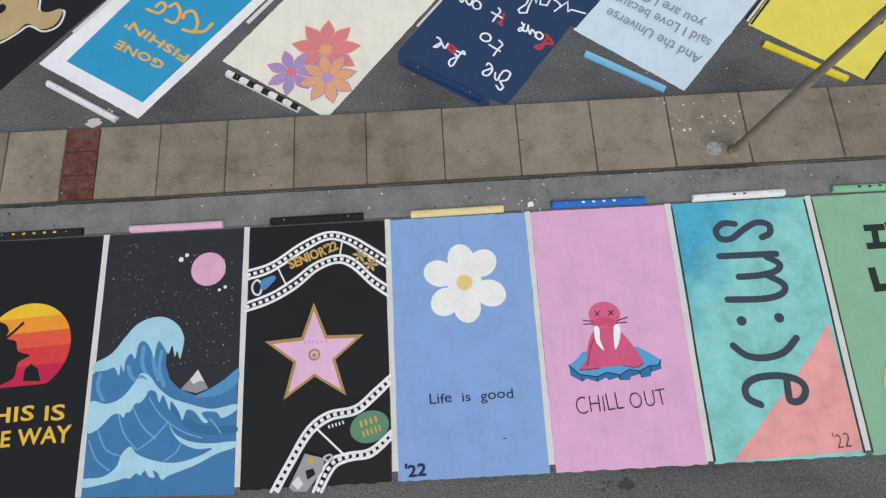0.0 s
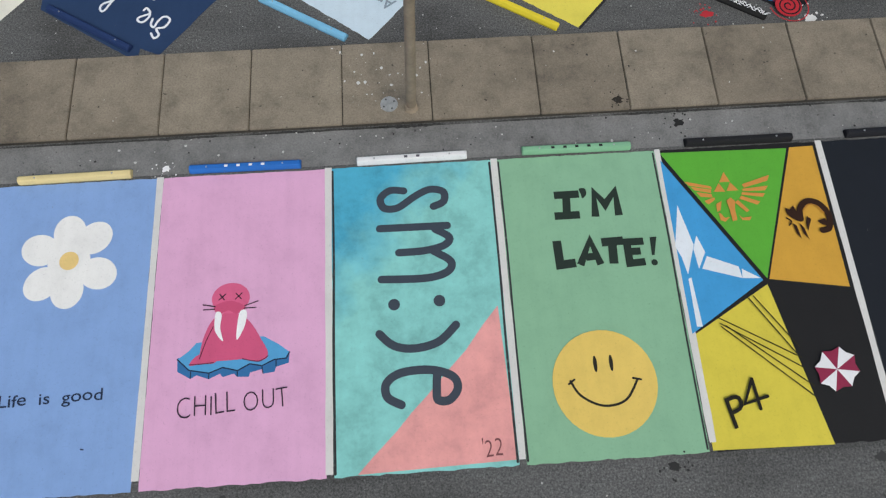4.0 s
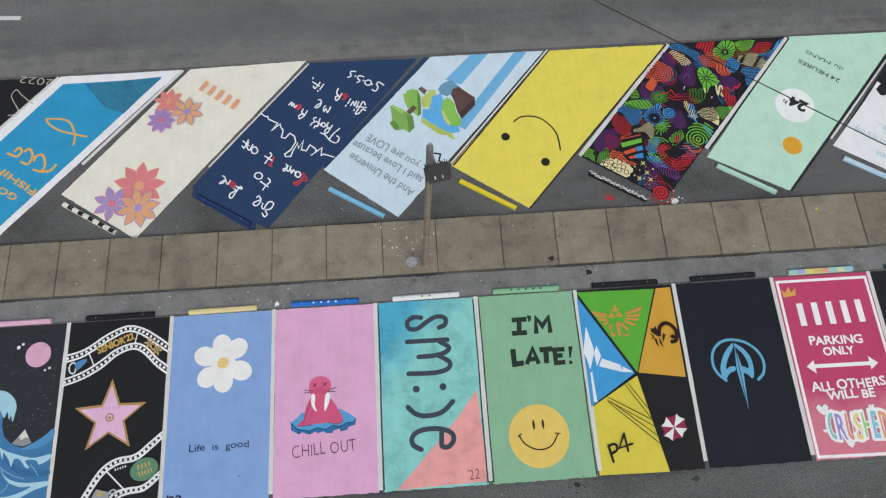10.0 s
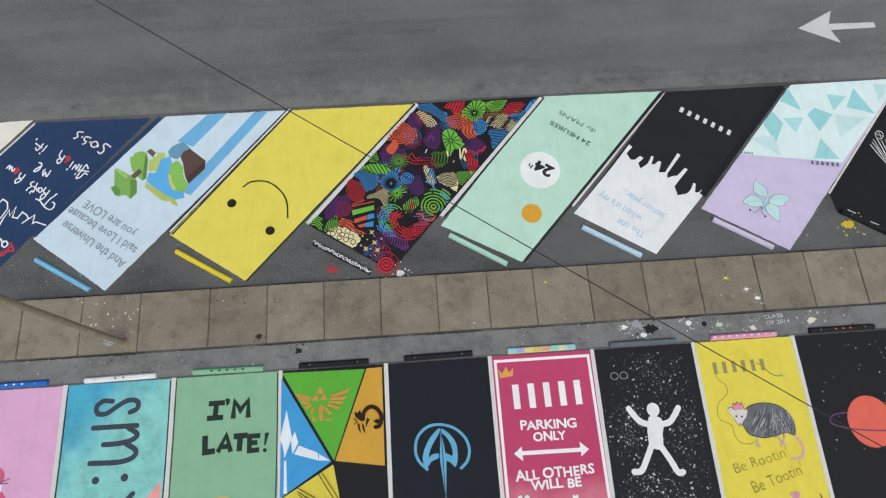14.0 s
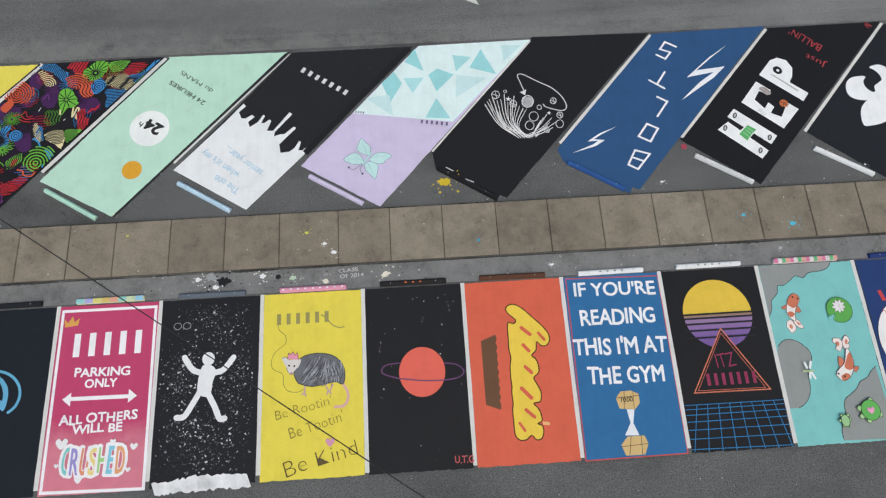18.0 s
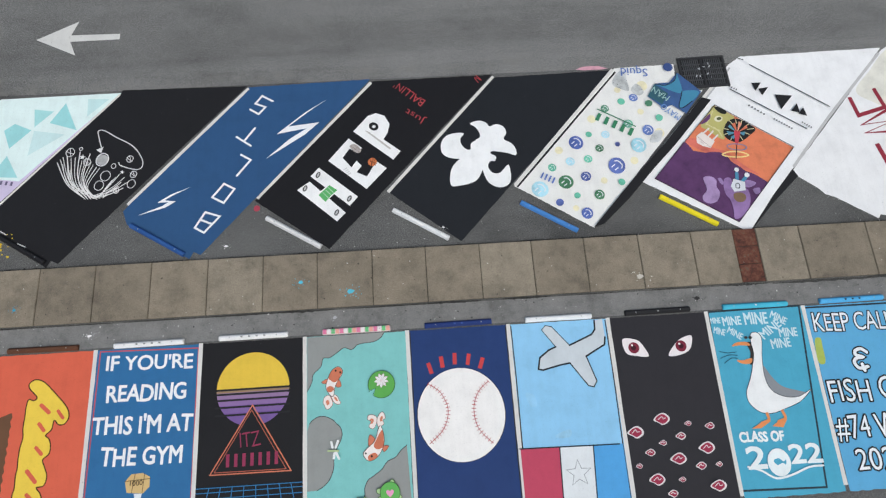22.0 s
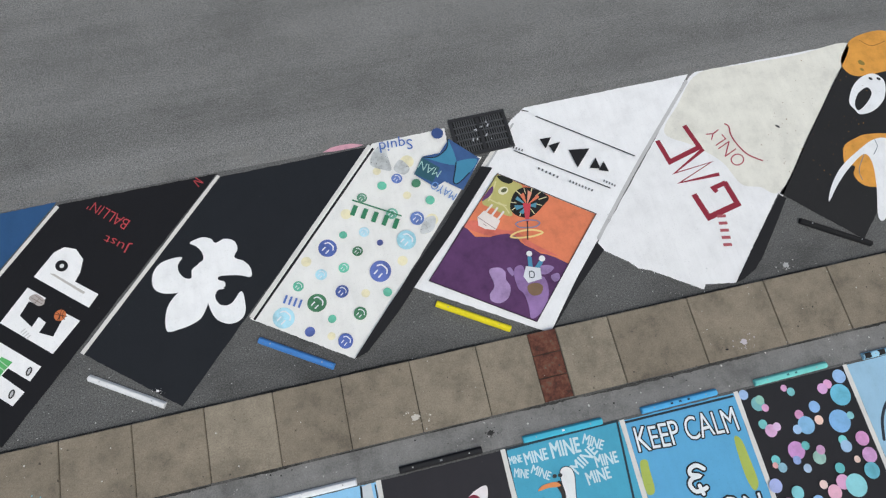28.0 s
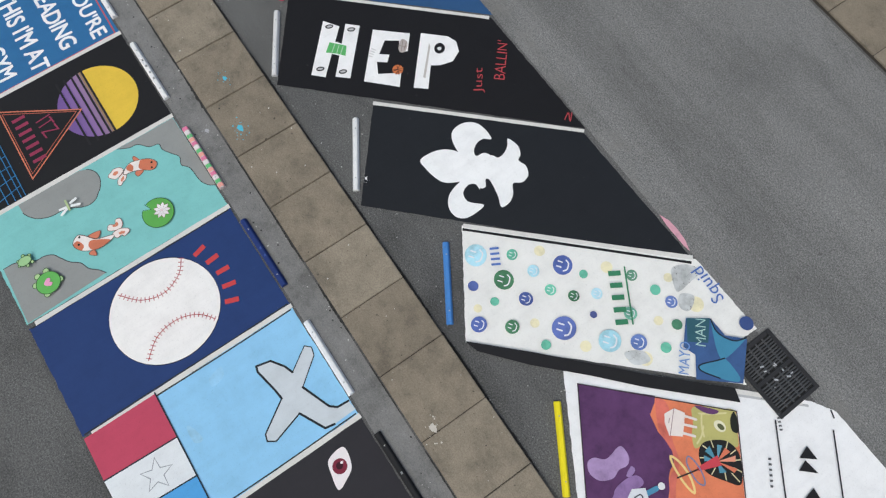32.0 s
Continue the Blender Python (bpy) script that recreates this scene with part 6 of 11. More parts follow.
lines(s, "fur", (0.05, 0.05, 0.056), 0.012, tufts[90:])
blob(s, "possum_head", (0.671, 0.634, 0.597), [(0.51, 1.76), (0.6, 1.72), (0.71, 1.8), (0.91, 1.78), (1.02, 1.82), (0.96, 1.99), (0.86, 2.08), (0.78, 2.19), (0.69, 2.14), (0.63, 2)])
lines(s, "head_line", (0.12, 0.1, 0.1), 0.012, [[(0.51, 1.76), (0.6, 1.72), (0.71, 1.8)], [(0.63, 2), (0.69, 2.14), (0.78, 2.19), (0.86, 2.08), (0.96, 1.99), (1.02, 1.82), (0.91, 1.78)]])
disc(s, "possum_eye", (0.021, 0.019, 0.014), 0.7, 1.95, 0.026)
disc(s, "possum_eye", (0.021, 0.019, 0.014), 0.84, 1.97, 0.026)
disc(s, "possum_nose", (0.508, 0.199, 0.225), 0.76, 2.15, 0.03)
poly(s, "pink_hat", (0.719, 0.295, 0.397), [(0.66, 1.78), (0.68, 1.62), (0.74, 1.67), (0.8, 1.59), (0.86, 1.69), (0.91, 1.61), (0.95, 1.8)])
line(s, "hat_line", (0.186, 0.036, 0.056), 0.014, [(0.66, 1.78), (0.68, 1.62), (0.74, 1.67), (0.8, 1.59), (0.86, 1.69), (0.91, 1.61), (0.95, 1.8)], curved=False)
text(s, "lettering", (0.24, 0.19, 0.05), "Be Rootin'", 0.38, 3.32, 1.83, 3.02, 0.25, -0.02)
text(s, "lettering", (0.24, 0.19, 0.05), "Be Tootin'", 0.77, 3.81, 2.14, 3.44, 0.27, -0.02)
text(s, "lettering", (0.12, 0.085, 0.035), "Be Kind", 0.68, 4.72, 2.48, 4.27, 0.38, -0.024)
heart(s, (0.62, 0.3, 0.42), 1.77, 3.94, 0.12)


s = bay_a(12, (0.016, 0.016, 0.018), "black painted bay with a coral ringed planet and stars")
spatter(s, 'star_field', WHITE, 34, 0.15, 2.5, 0.25, 4.5, 0.008, 0.02, 9)
disc(s, "planet", (0.707, 0.136, 0.095), 1.46, 2.32, 0.61, 0.65)
line(s, "planet_ring", (0.142, 0.063, 0.158), 0.035, [(0.84, 2.46), (0.48, 2.34), (0.39, 2.22), (0.53, 2.09), (0.87, 2.06)])
line(s, "planet_ring", (0.142, 0.063, 0.158), 0.035, [(2.07, 2.13), (2.38, 2.19), (2.56, 2.37), (2.42, 2.52), (2.03, 2.57), (1.46, 2.55), (0.84, 2.46)])
text(s, "lettering", (0.55, 0.122, 0.122), "U.T.G", 2.18, 4.65, 2.65, 4.66, 0.17, 0.01)

s = bay_a(13, (0.638, 0.124, 0.07), "orange painted bay with yellow wavy shape and brown cup side")
poly(s, "brown_shape", (0.141, 0.072, 0.039), [(0.33, 1.61), (0.73, 1.46), (0.76, 1.58), (0.72, 1.68), (0.76, 1.8), (0.72, 1.91), (0.75, 2.02), (0.72, 2.12), (0.75, 2.24), (0.71, 2.34), (0.75, 2.45), (0.71, 2.56), (0.74, 2.67), (0.71, 2.77), (0.74, 2.88), (0.7, 2.98), (0.74, 3.09), (0.7, 3.19), (0.73, 3.3), (0.71, 3.42), (0.33, 3.27)])
blob(s, "yellow_shape", (0.789, 0.568, 0.072), [(1.08, 0.75), (1.23, 0.66), (1.46, 0.74), (1.79, 1.06), (2.1, 1.41), (2.18, 1.65), (2.09, 1.82), (1.94, 1.83), (1.82, 1.72), (1.78, 1.94), (1.65, 2.07), (1.74, 2.16), (1.8, 2.32), (1.79, 2.52), (1.65, 2.66), (1.71, 2.82), (1.8, 3.05), (1.75, 3.27), (1.58, 3.31), (1.68, 3.44), (1.74, 3.6), (1.74, 3.76), (1.63, 3.82), (1.74, 3.88), (1.76, 4.03), (1.69, 4.19), (1.55, 4.21), (1.44, 4.1), (1.29, 4.2), (1.12, 4.19), (1.02, 4.06), (1.01, 3.85), (1.01, 3.71), (1.01, 3.44), (1.04, 3.28), (1.03, 3), (1.05, 2.84), (1.04, 2.61), (1.05, 2.33), (1.09, 2.1), (1.06, 1.87), (1.07, 1.58), (1.07, 1.35), (1.11, 1.16), (1.25, 1.19), (1.31, 1.1), (1.11, 0.89)])
line(s, "yellow_shape_edge", (0.068, 0.037, 0.012), 0.03, [(1.08, 0.75), (1.23, 0.66), (1.46, 0.74), (1.79, 1.06), (2.1, 1.41), (2.18, 1.65), (2.09, 1.82), (1.94, 1.83), (1.82, 1.72), (1.78, 1.94), (1.65, 2.07), (1.74, 2.16), (1.8, 2.32), (1.79, 2.52), (1.65, 2.66), (1.71, 2.82), (1.8, 3.05), (1.75, 3.27), (1.58, 3.31), (1.68, 3.44), (1.74, 3.6), (1.74, 3.76), (1.63, 3.82), (1.74, 3.88), (1.76, 4.03), (1.69, 4.19), (1.55, 4.21), (1.44, 4.1), (1.29, 4.2), (1.12, 4.19), (1.02, 4.06), (1.01, 3.85), (1.01, 3.71), (1.01, 3.44), (1.04, 3.28), (1.03, 3), (1.05, 2.84), (1.04, 2.61), (1.05, 2.33), (1.09, 2.1), (1.06, 1.87), (1.07, 1.58), (1.07, 1.35), (1.11, 1.16), (1.25, 1.19), (1.31, 1.1), (1.11, 0.89)], closed=True)
line(s, "orange_slot", (0.638, 0.124, 0.07), 0.08, [(1.89, 1.49), (2.03, 1.67)])
line(s, "orange_slot", (0.638, 0.124, 0.07), 0.1, [(1.45, 1.32), (1.66, 1.51)])
line(s, "orange_slot", (0.638, 0.124, 0.07), 0.09, [(1.45, 1.78), (1.59, 1.95)])
line(s, "orange_slot", (0.638, 0.124, 0.07), 0.09, [(1.45, 2.36), (1.6, 2.52)])
line(s, "orange_slot", (0.638, 0.124, 0.07), 0.1, [(1.3, 2.91), (1.53, 3.17)])
line(s, "orange_slot", (0.638, 0.124, 0.07), 0.09, [(1.36, 3.46), (1.56, 3.65)])
line(s, "orange_slot", (0.638, 0.124, 0.07), 0.07, [(1.16, 3.78), (1.28, 3.97)])
poly(s, "yellow_mark", (0.75, 0.45, 0.2), [(1.75, 3.77), (1.93, 3.8), (1.94, 3.88), (1.77, 3.86)])

s = bay_a(14, (0.035, 0.145, 0.325), "blue painted bay with white gym lettering and a gold trophy shape")
line(s, "red_edge", (0.5, 0.083, 0.079), 0.03, [(0.07, 0.04), (2.63, 0.1), (2.63, 4.78), (0.01, 4.8)], curved=False, closed=True)
text(s, "lettering", (0.81, 0.825, 0.839), "IF YOU'RE", 0.26, 0.54, 2.49, 0.6, 0.36, 0.02)
text(s, "lettering", (0.81, 0.825, 0.839), "READING", 0.35, 1.35, 2.36, 1.4, 0.4, 0.02)
text(s, "lettering", (0.81, 0.825, 0.839), "THIS I'M AT", 0.05, 2.13, 2.56, 2.21, 0.42, 0.02)
text(s, "lettering", (0.81, 0.825, 0.839), "THE GYM", 0.33, 2.91, 2.35, 2.96, 0.42, 0.02)
poly(s, "cup_top", (0.618, 0.439, 0.191), [(0.99, 3.31), (1.14, 3.15), (1.41, 3.14), (1.6, 3.24), (1.6, 3.47), (1.45, 3.62), (1.05, 3.58)])
poly(s, "cup_stem", (0.743, 0.777, 0.805), [(1.23, 3.61), (1.43, 3.62), (1.35, 3.96), (1.46, 4.27), (1.09, 4.25), (1.28, 3.95)])
poly(s, "cup_base", (0.618, 0.439, 0.191), [(0.96, 4.48), (1.15, 4.28), (1.59, 4.28), (1.66, 4.48), (1.54, 4.74), (1.05, 4.74)])
lines(s, "cup_line", (0.069, 0.045, 0.019), 0.014, [[(0.99, 3.31), (1.62, 3.28)], [(1.23, 3.15), (1.17, 3.59)], [(1.46, 3.17), (1.43, 3.6)], [(0.95, 4.52), (1.66, 4.48)], [(1.24, 4.29), (1.14, 4.73)], [(1.5, 4.29), (1.47, 4.74)]], curved=False)
text(s, "lettering", (0.043, 0.031, 0.018), "1000", 1.12, 3.42, 1.43, 3.42, 0.12, 0.01)

s = bay_a(15, (0.014, 0.014, 0.016), "black painted bay with a retro sunset and neon triangle")
banded_disc(s, 'sun_band', [(0.72, 0.5, 0.06), (0.3, 0.2, 0.12), (0.28, 0.18, 0.32), (0.25, 0.15, 0.34), (0.2, 0.12, 0.32), (0.17, 0.1, 0.3)], 1.35, 1.25, 0.94, (-1, -0.02, 0.08, 0.24, 0.42, 0.62, 0.95), 0.0)
for q in (0.0, 0.12, 0.28, 0.47, 0.68):
    line(s, 'sun_gap', (0.02, 0.02, 0.022), 0.05, [(1.35 - 0.94, 1.25 + 0.94 * q), (1.35 + 0.94, 1.25 + 0.94 * q)])
poly(s, "triangle_fill", (0.014, 0.014, 0.016), [(1.34, 1.7), (2.33, 3.32), (0.35, 3.3)])
line(s, "triangle", (0.604, 0.201, 0.119), 0.035, [(1.35, 1.67), (2.35, 3.33), (0.33, 3.31)], curved=False, closed=True)
line(s, "triangle_inner", (0.458, 0.128, 0.081), 0.02, [(1.33, 1.79), (2.23, 3.28), (0.44, 3.26)], curved=False, closed=True)
text(s, "lettering", (0.262, 0.038, 0.088), "ITZ", 1.07, 2.71, 1.58, 2.66, 0.36, -0.01)
bars(s, "name_bars", (0.262, 0.038, 0.088), 0.66, 3.15, 2.08, 3.15, 0.31, 7)
lines(s, "neon_grid", (0.043, 0.194, 0.412), 0.02, [[(0.01, 3.61), (2.63, 3.62)], [(0.02, 3.72), (2.63, 3.72)], [(0.02, 3.86), (2.63, 3.86)], [(0.01, 4.03), (2.63, 4.03)], [(0.01, 4.23), (2.61, 4.24)], [(0.01, 4.45), (2.6, 4.47)], [(0, 4.7), (2.59, 4.74)], [(0.33, 3.61), (0.06, 4.77)], [(0.61, 3.62), (0.43, 4.77)], [(0.9, 3.62), (0.79, 4.77)], [(1.19, 3.62), (1.15, 4.78)], [(1.48, 3.62), (1.51, 4.78)], [(1.77, 3.62), (1.88, 4.78)], [(2.06, 3.62), (2.24, 4.78)], [(2.35, 3.62), (2.6, 4.79)]], curved=False)

s = bay_a(16, (0.218, 0.526, 0.509), "turquoise painted pond bay with koi, lily and stones")
shores = (
    ([(0.01, 0.01)], [(2.07, -0.01), (1.97, 0.13), (1.77, 0.23), (1.38, 0.27), (1.19, 0.4), (0.99, 0.34), (0.8, 0.46), (0.6, 0.58), (0.43, 0.59), (0.37, 0.8), (0.17, 0.99), (0.13, 1.2), (0.01, 1.43)], []),
    ([(0.01, 2.4)], [(0.07, 2.24), (0.15, 2.15), (0.29, 2.08), (0.47, 2.08), (0.66, 2.17), (0.75, 2.26), (0.86, 2.38), (0.9, 2.55), (0.85, 2.72), (0.77, 2.86), (0.69, 3.07), (0.67, 3.36), (0.57, 3.61), (0.41, 3.77), (0.25, 3.85)], [(0.01, 3.86)]),
    ([], [(2.54, 2.92), (2.39, 3.03), (2.24, 3.19), (2.03, 3.28), (1.88, 3.46), (1.69, 3.59), (1.52, 3.7), (1.44, 3.88), (1.43, 4.06), (1.28, 4.33), (1.22, 4.51), (1.22, 4.72)], [(2.62, 4.76)]))
for before, shore, after in shores:
    shore = [tuple(p) for p in smooth(shore, False, 5)]
    poly(s, "grey_stone", (0.277, 0.289, 0.281), before + shore + after)
    line(s, "stone_line", (0.05, 0.056, 0.06), 0.018, shore, curved=False)
for outline, patches, fins, tails, eyes in (
        ([(0.82, 0.83), (0.93, 0.92), (0.92, 1.04), (0.82, 1.18), (0.73, 1.37), (0.69, 1.58), (0.59, 1.53), (0.5, 1.36), (0.54, 1.16), (0.65, 0.93)],
         ([(0.65, 0.94), (0.82, 0.84), (0.93, 0.94), (0.9, 1.05), (0.8, 1.19), (0.71, 1.23), (0.62, 1.17), (0.57, 1.11)], [(0.52, 1.36), (0.62, 1.32), (0.71, 1.39), (0.64, 1.47), (0.56, 1.46)]),
         ([(0.55, 1.13), (0.39, 1.2), (0.45, 1.25), (0.55, 1.22)], [(0.84, 1.17), (0.9, 1.33), (0.79, 1.36), (0.75, 1.26)]),
         ([(0.57, 1.55), (0.46, 1.59), (0.42, 1.73), (0.46, 1.81), (0.49, 1.88), (0.56, 1.9), (0.67, 1.79), (0.64, 1.65)], [(0.61, 1.51), (0.72, 1.54), (0.8, 1.6), (0.83, 1.68), (0.88, 1.76), (0.81, 1.8), (0.69, 1.72)]), [(0.76, 0.93), (0.88, 0.98)]),
        ([(1.43, 3.08), (1.51, 2.95), (1.73, 2.76), (1.84, 2.44), (1.91, 2.43), (1.97, 2.68), (1.94, 2.91), (1.79, 3.15), (1.57, 3.24)],
         ([(1.75, 2.76), (1.92, 2.51), (1.96, 2.72), (1.93, 2.92), (1.79, 2.97), (1.7, 2.89)], [(1.55, 3.12), (1.72, 3.05), (1.79, 3.15), (1.59, 3.24)]),
         ([(1.6, 2.61), (1.73, 2.73), (1.57, 2.88)], [(1.92, 2.91), (2.08, 2.91), (1.96, 3.04)]),
         ([(1.81, 2.25), (1.74, 2.13), (1.59, 2.12), (1.56, 2.22), (1.65, 2.28), (1.59, 2.4), (1.71, 2.46)], [(1.8, 2.25), (1.87, 2.11), (1.94, 2.06), (1.99, 2.1), (2.02, 2.22), (1.96, 2.26), (1.97, 2.37), (1.83, 2.42)]), [(1.49, 3.05), (1.64, 3.13)])):
    for pts in tails:
        blob(s, "koi_tail", (0.8, 0.72, 0.68), pts)
        line(s, "koi_line", (0.2, 0.08, 0.06), 0.012, pts, closed=True)
        mid = sum((Vector(p) for p in pts), Vector((0, 0))) / len(pts)
        blob(s, "koi_patch", (0.6, 0.22, 0.13), [tuple(mid + (Vector(p) - mid) * 0.38) for p in pts])
    for pts in fins:
        blob(s, "koi_fin", (0.6, 0.2, 0.12), pts)
        line(s, "koi_line", (0.2, 0.08, 0.06), 0.012, pts, closed=True)
    blob(s, "koi_body", (0.82, 0.77, 0.74), outline, label="plain white and orange fish shape")
    for pts in patches:
        blob(s, "koi_patch", (0.58, 0.18, 0.1), pts)
    line(s, "koi_line", (0.12, 0.06, 0.05), 0.014, outline, closed=True)
    for q in eyes:
        disc(s, "koi_eye", (0.021, 0.019, 0.014), *q, 0.026)
disc(s, "lily_pad", (0.119, 0.383, 0.082), 1.95, 1.36, 0.35)
line(s, "pad_line", (0.03, 0.09, 0.03), 0.014, [(1.95 + 0.35 * math.cos(a), 1.36 + 0.35 * math.sin(a)) for a in np.arange(0, 6.25, 0.3)], closed=True)
poly(s, "lily_notch", (0.218, 0.526, 0.509), [(1.8, 1.45), (1.57, 1.52), (1.63, 1.61), (1.72, 1.66)])
line(s, "pad_line", (0.03, 0.09, 0.03), 0.014, [(1.61, 1.53), (1.8, 1.45), (1.72, 1.61)], curved=False)
flower(s, (0.78, 0.76, 0.76), (0.72, 0.6, 0.62), 1.95, 1.26, 0.19, 9, 12, 360, edge=(0.3, 0.13, 0.15))


def pond_turtle(s, mid, r, ry, legs, size, shell):
    """A shell seen from above, outlined, with its legs and head round it."""
    for u, v in legs:
        disc(s, "turtle_leg_edge", (0.04, 0.1, 0.03), u, v, size + 0.014, seg=16)
        disc(s, "turtle_leg", (0.4, 0.58, 0.28), u, v, size, seg=16)
    disc(s, "turtle_shell_edge", (0.04, 0.1, 0.03), *mid, r + 0.015, ry + 0.015)
    disc(s, "turtle_shell", shell, *mid, r, ry, label="plain green shell shape")


pond_turtle(s, (2.07, 4.02), 0.24, 0.25, [(2.13, 3.78), (1.8, 3.96), (1.82, 4.16), (1.98, 4.27), (2.29, 4.14)], 0.06, (0.133, 0.424, 0.099))
pond_turtle(s, (1.34, 4.24), 0.1, 0.14, [(1.27, 4.11), (1.44, 4.11), (1.21, 4.23), (1.47, 4.22), (1.28, 4.36), (1.38, 4.37)], 0.03, (0.347, 0.57, 0.276))
heart(s, (0.75, 0.33, 0.52), 2.07, 4.02, 0.1)
lines(s, "dragonfly", (0.78, 0.8, 0.79), 0.06, [[(0.63, 2.72), (0.66, 2.85)], [(0.8, 2.7), (0.74, 2.86)], [(0.71, 2.99), (0.69, 3.11)], [(0.75, 2.98), (0.82, 3.13)]])
line(s, "dragonfly_body", (0.4, 0.5, 0.26), 0.045, [(0.55, 2.93), (0.81, 2.94)])

s = bay_a(17, (0.02, 0.046, 0.154), "navy blue painted bay with a white baseball")
for e in (0.015, 2.61):
    line(s, 'dark_edge', (0.03, 0.032, 0.035), 0.03, [(e, 0.05), (e + 0.008, 1.6), (e - 0.006, 3.1), (e, 4.74)], wear=0.3)
disc(s, "ball_edge", (0.017, 0.018, 0.026), 1.25, 2.25, 1.16, 1.19)
disc(s, "baseball", (0.832, 0.817, 0.796), 1.25, 2.25, 1.14, 1.18)
line(s, "seam", (0.373, 0.076, 0.082), 0.018, [(0.42, 1.43), (0.73, 1.66), (0.91, 2.11), (0.77, 2.58), (0.39, 2.93)])
dashes(s, 'stitch', (0.4, 0.05, 0.06), 0.12, 0.016, 0.075, [(0.42, 1.43), (0.73, 1.66), (0.91, 2.11), (0.77, 2.58), (0.39, 2.93)])
line(s, "seam", (0.373, 0.076, 0.082), 0.018, [(2.02, 1.46), (1.73, 1.72), (1.58, 2.15), (1.67, 2.64), (2.01, 3.02)])
dashes(s, 'stitch', (0.4, 0.05, 0.06), 0.12, 0.016, 0.075, [(2.02, 1.46), (1.73, 1.72), (1.58, 2.15), (1.67, 2.64), (2.01, 3.02)])
bars(s, "name_bar", (0.51, 0.058, 0.063), 0.42, 1.21, 0.66, 1.14, 0.3, 1)
bars(s, "name_bar", (0.51, 0.058, 0.063), 0.71, 1.05, 0.97, 1.02, 0.3, 1)
bars(s, "name_bar", (0.51, 0.058, 0.063), 1.04, 0.96, 1.29, 0.97, 0.3, 1)
bars(s, "name_bar", (0.51, 0.058, 0.063), 1.38, 0.98, 1.62, 1.03, 0.3, 1)
bars(s, "name_bar", (0.51, 0.058, 0.063), 1.7, 1.07, 1.94, 1.16, 0.3, 1)

s = bay_a(18, (0.277, 0.548, 0.795), "sky blue painted bay with a grey aeroplane and tricolour panel")
for e in (0.015, 2.61):
    line(s, 'dark_edge', (0.03, 0.032, 0.035), 0.03, [(e, 0.05), (e + 0.008, 1.6), (e - 0.006, 3.1), (e, 4.74)], wear=0.3)
poly(s, "plane", (0.558, 0.605, 0.642), [(0.95, 0.09), (0.84, 0.2), (1.17, 0.68), (0.98, 0.75), (0.71, 0.94), (0.64, 1.24), (0.76, 1.27), (1.27, 1.16), (1.5, 1.13), (1.92, 1.75), (2.06, 1.79), (2.16, 1.64), (1.96, 0.98), (2.5, 0.7), (2.54, 0.5), (2.53, 0), (2.31, 0.03), (2.29, 0.28), (2.18, 0.41), (1.55, 0.66), (1.12, 0.13)], label='pale grey aeroplane outline')
line(s, "plane_edge", (0.017, 0.021, 0.027), 0.045, [(1.17, 0.68), (0.98, 0.75), (0.71, 0.94), (0.64, 1.24), (0.76, 1.27), (1.27, 1.16), (1.5, 1.13)], curved=False)
line(s, "plane_edge", (0.017, 0.021, 0.027), 0.03, [(1.5, 1.13), (1.92, 1.75), (2.06, 1.79), (2.16, 1.64), (1.96, 0.98)], curved=False)
line(s, "plane_edge", (0.017, 0.021, 0.027), 0.045, [(1.96, 0.98), (2.5, 0.7), (2.54, 0.5)], curved=False)
line(s, "plane_edge", (0.017, 0.021, 0.027), 0.045, [(2.31, 0.03), (2.29, 0.28), (2.18, 0.41), (1.55, 0.66)], curved=False)
line(s, "plane_edge", (0.017, 0.021, 0.027), 0.02, [(1.55, 0.66), (1.12, 0.13), (0.95, 0.09), (0.84, 0.2), (1.17, 0.68)], curved=False)
blob(s, "pale_scuff", (0.3, 0.555, 0.78), [(0.31, 2.16), (0.23, 1.84), (0.44, 1.9), (0.5, 2.17)], blotch=0.2)
blob(s, "pale_scuff", (0.32, 0.57, 0.78), [(0.92, 3), (0.94, 2.91), (1.29, 2.82), (1.26, 3)], blotch=0.2)
poly(s, "red_stripe", (0.477, 0.064, 0.117), [(-0.05, 3.22), (0.96, 3.23), (0.89, 4.8), (-0.06, 4.79)])
poly(s, "white_stripe", (0.706, 0.739, 0.76), [(0.96, 3.23), (1.83, 3.24), (1.74, 4.79), (0.89, 4.8)])
poly(s, "blue_stripe", (0.091, 0.34, 0.68), [(1.83, 3.24), (2.6, 3.26), (2.6, 4.78), (1.74, 4.79)])
lines(s, "panel_line", (0.019, 0.031, 0.043), 0.03, [[(-0.07, 3.21), (2.51, 3.26)], [(0.96, 3.23), (0.89, 4.8)], [(1.83, 3.24), (1.74, 4.79)]], curved=False)
line(s, 'star_line', (0.3, 0.33, 0.35), 0.02, star_pts(1.37, 3.89, 0.33, 0.42), curved=False, closed=True)

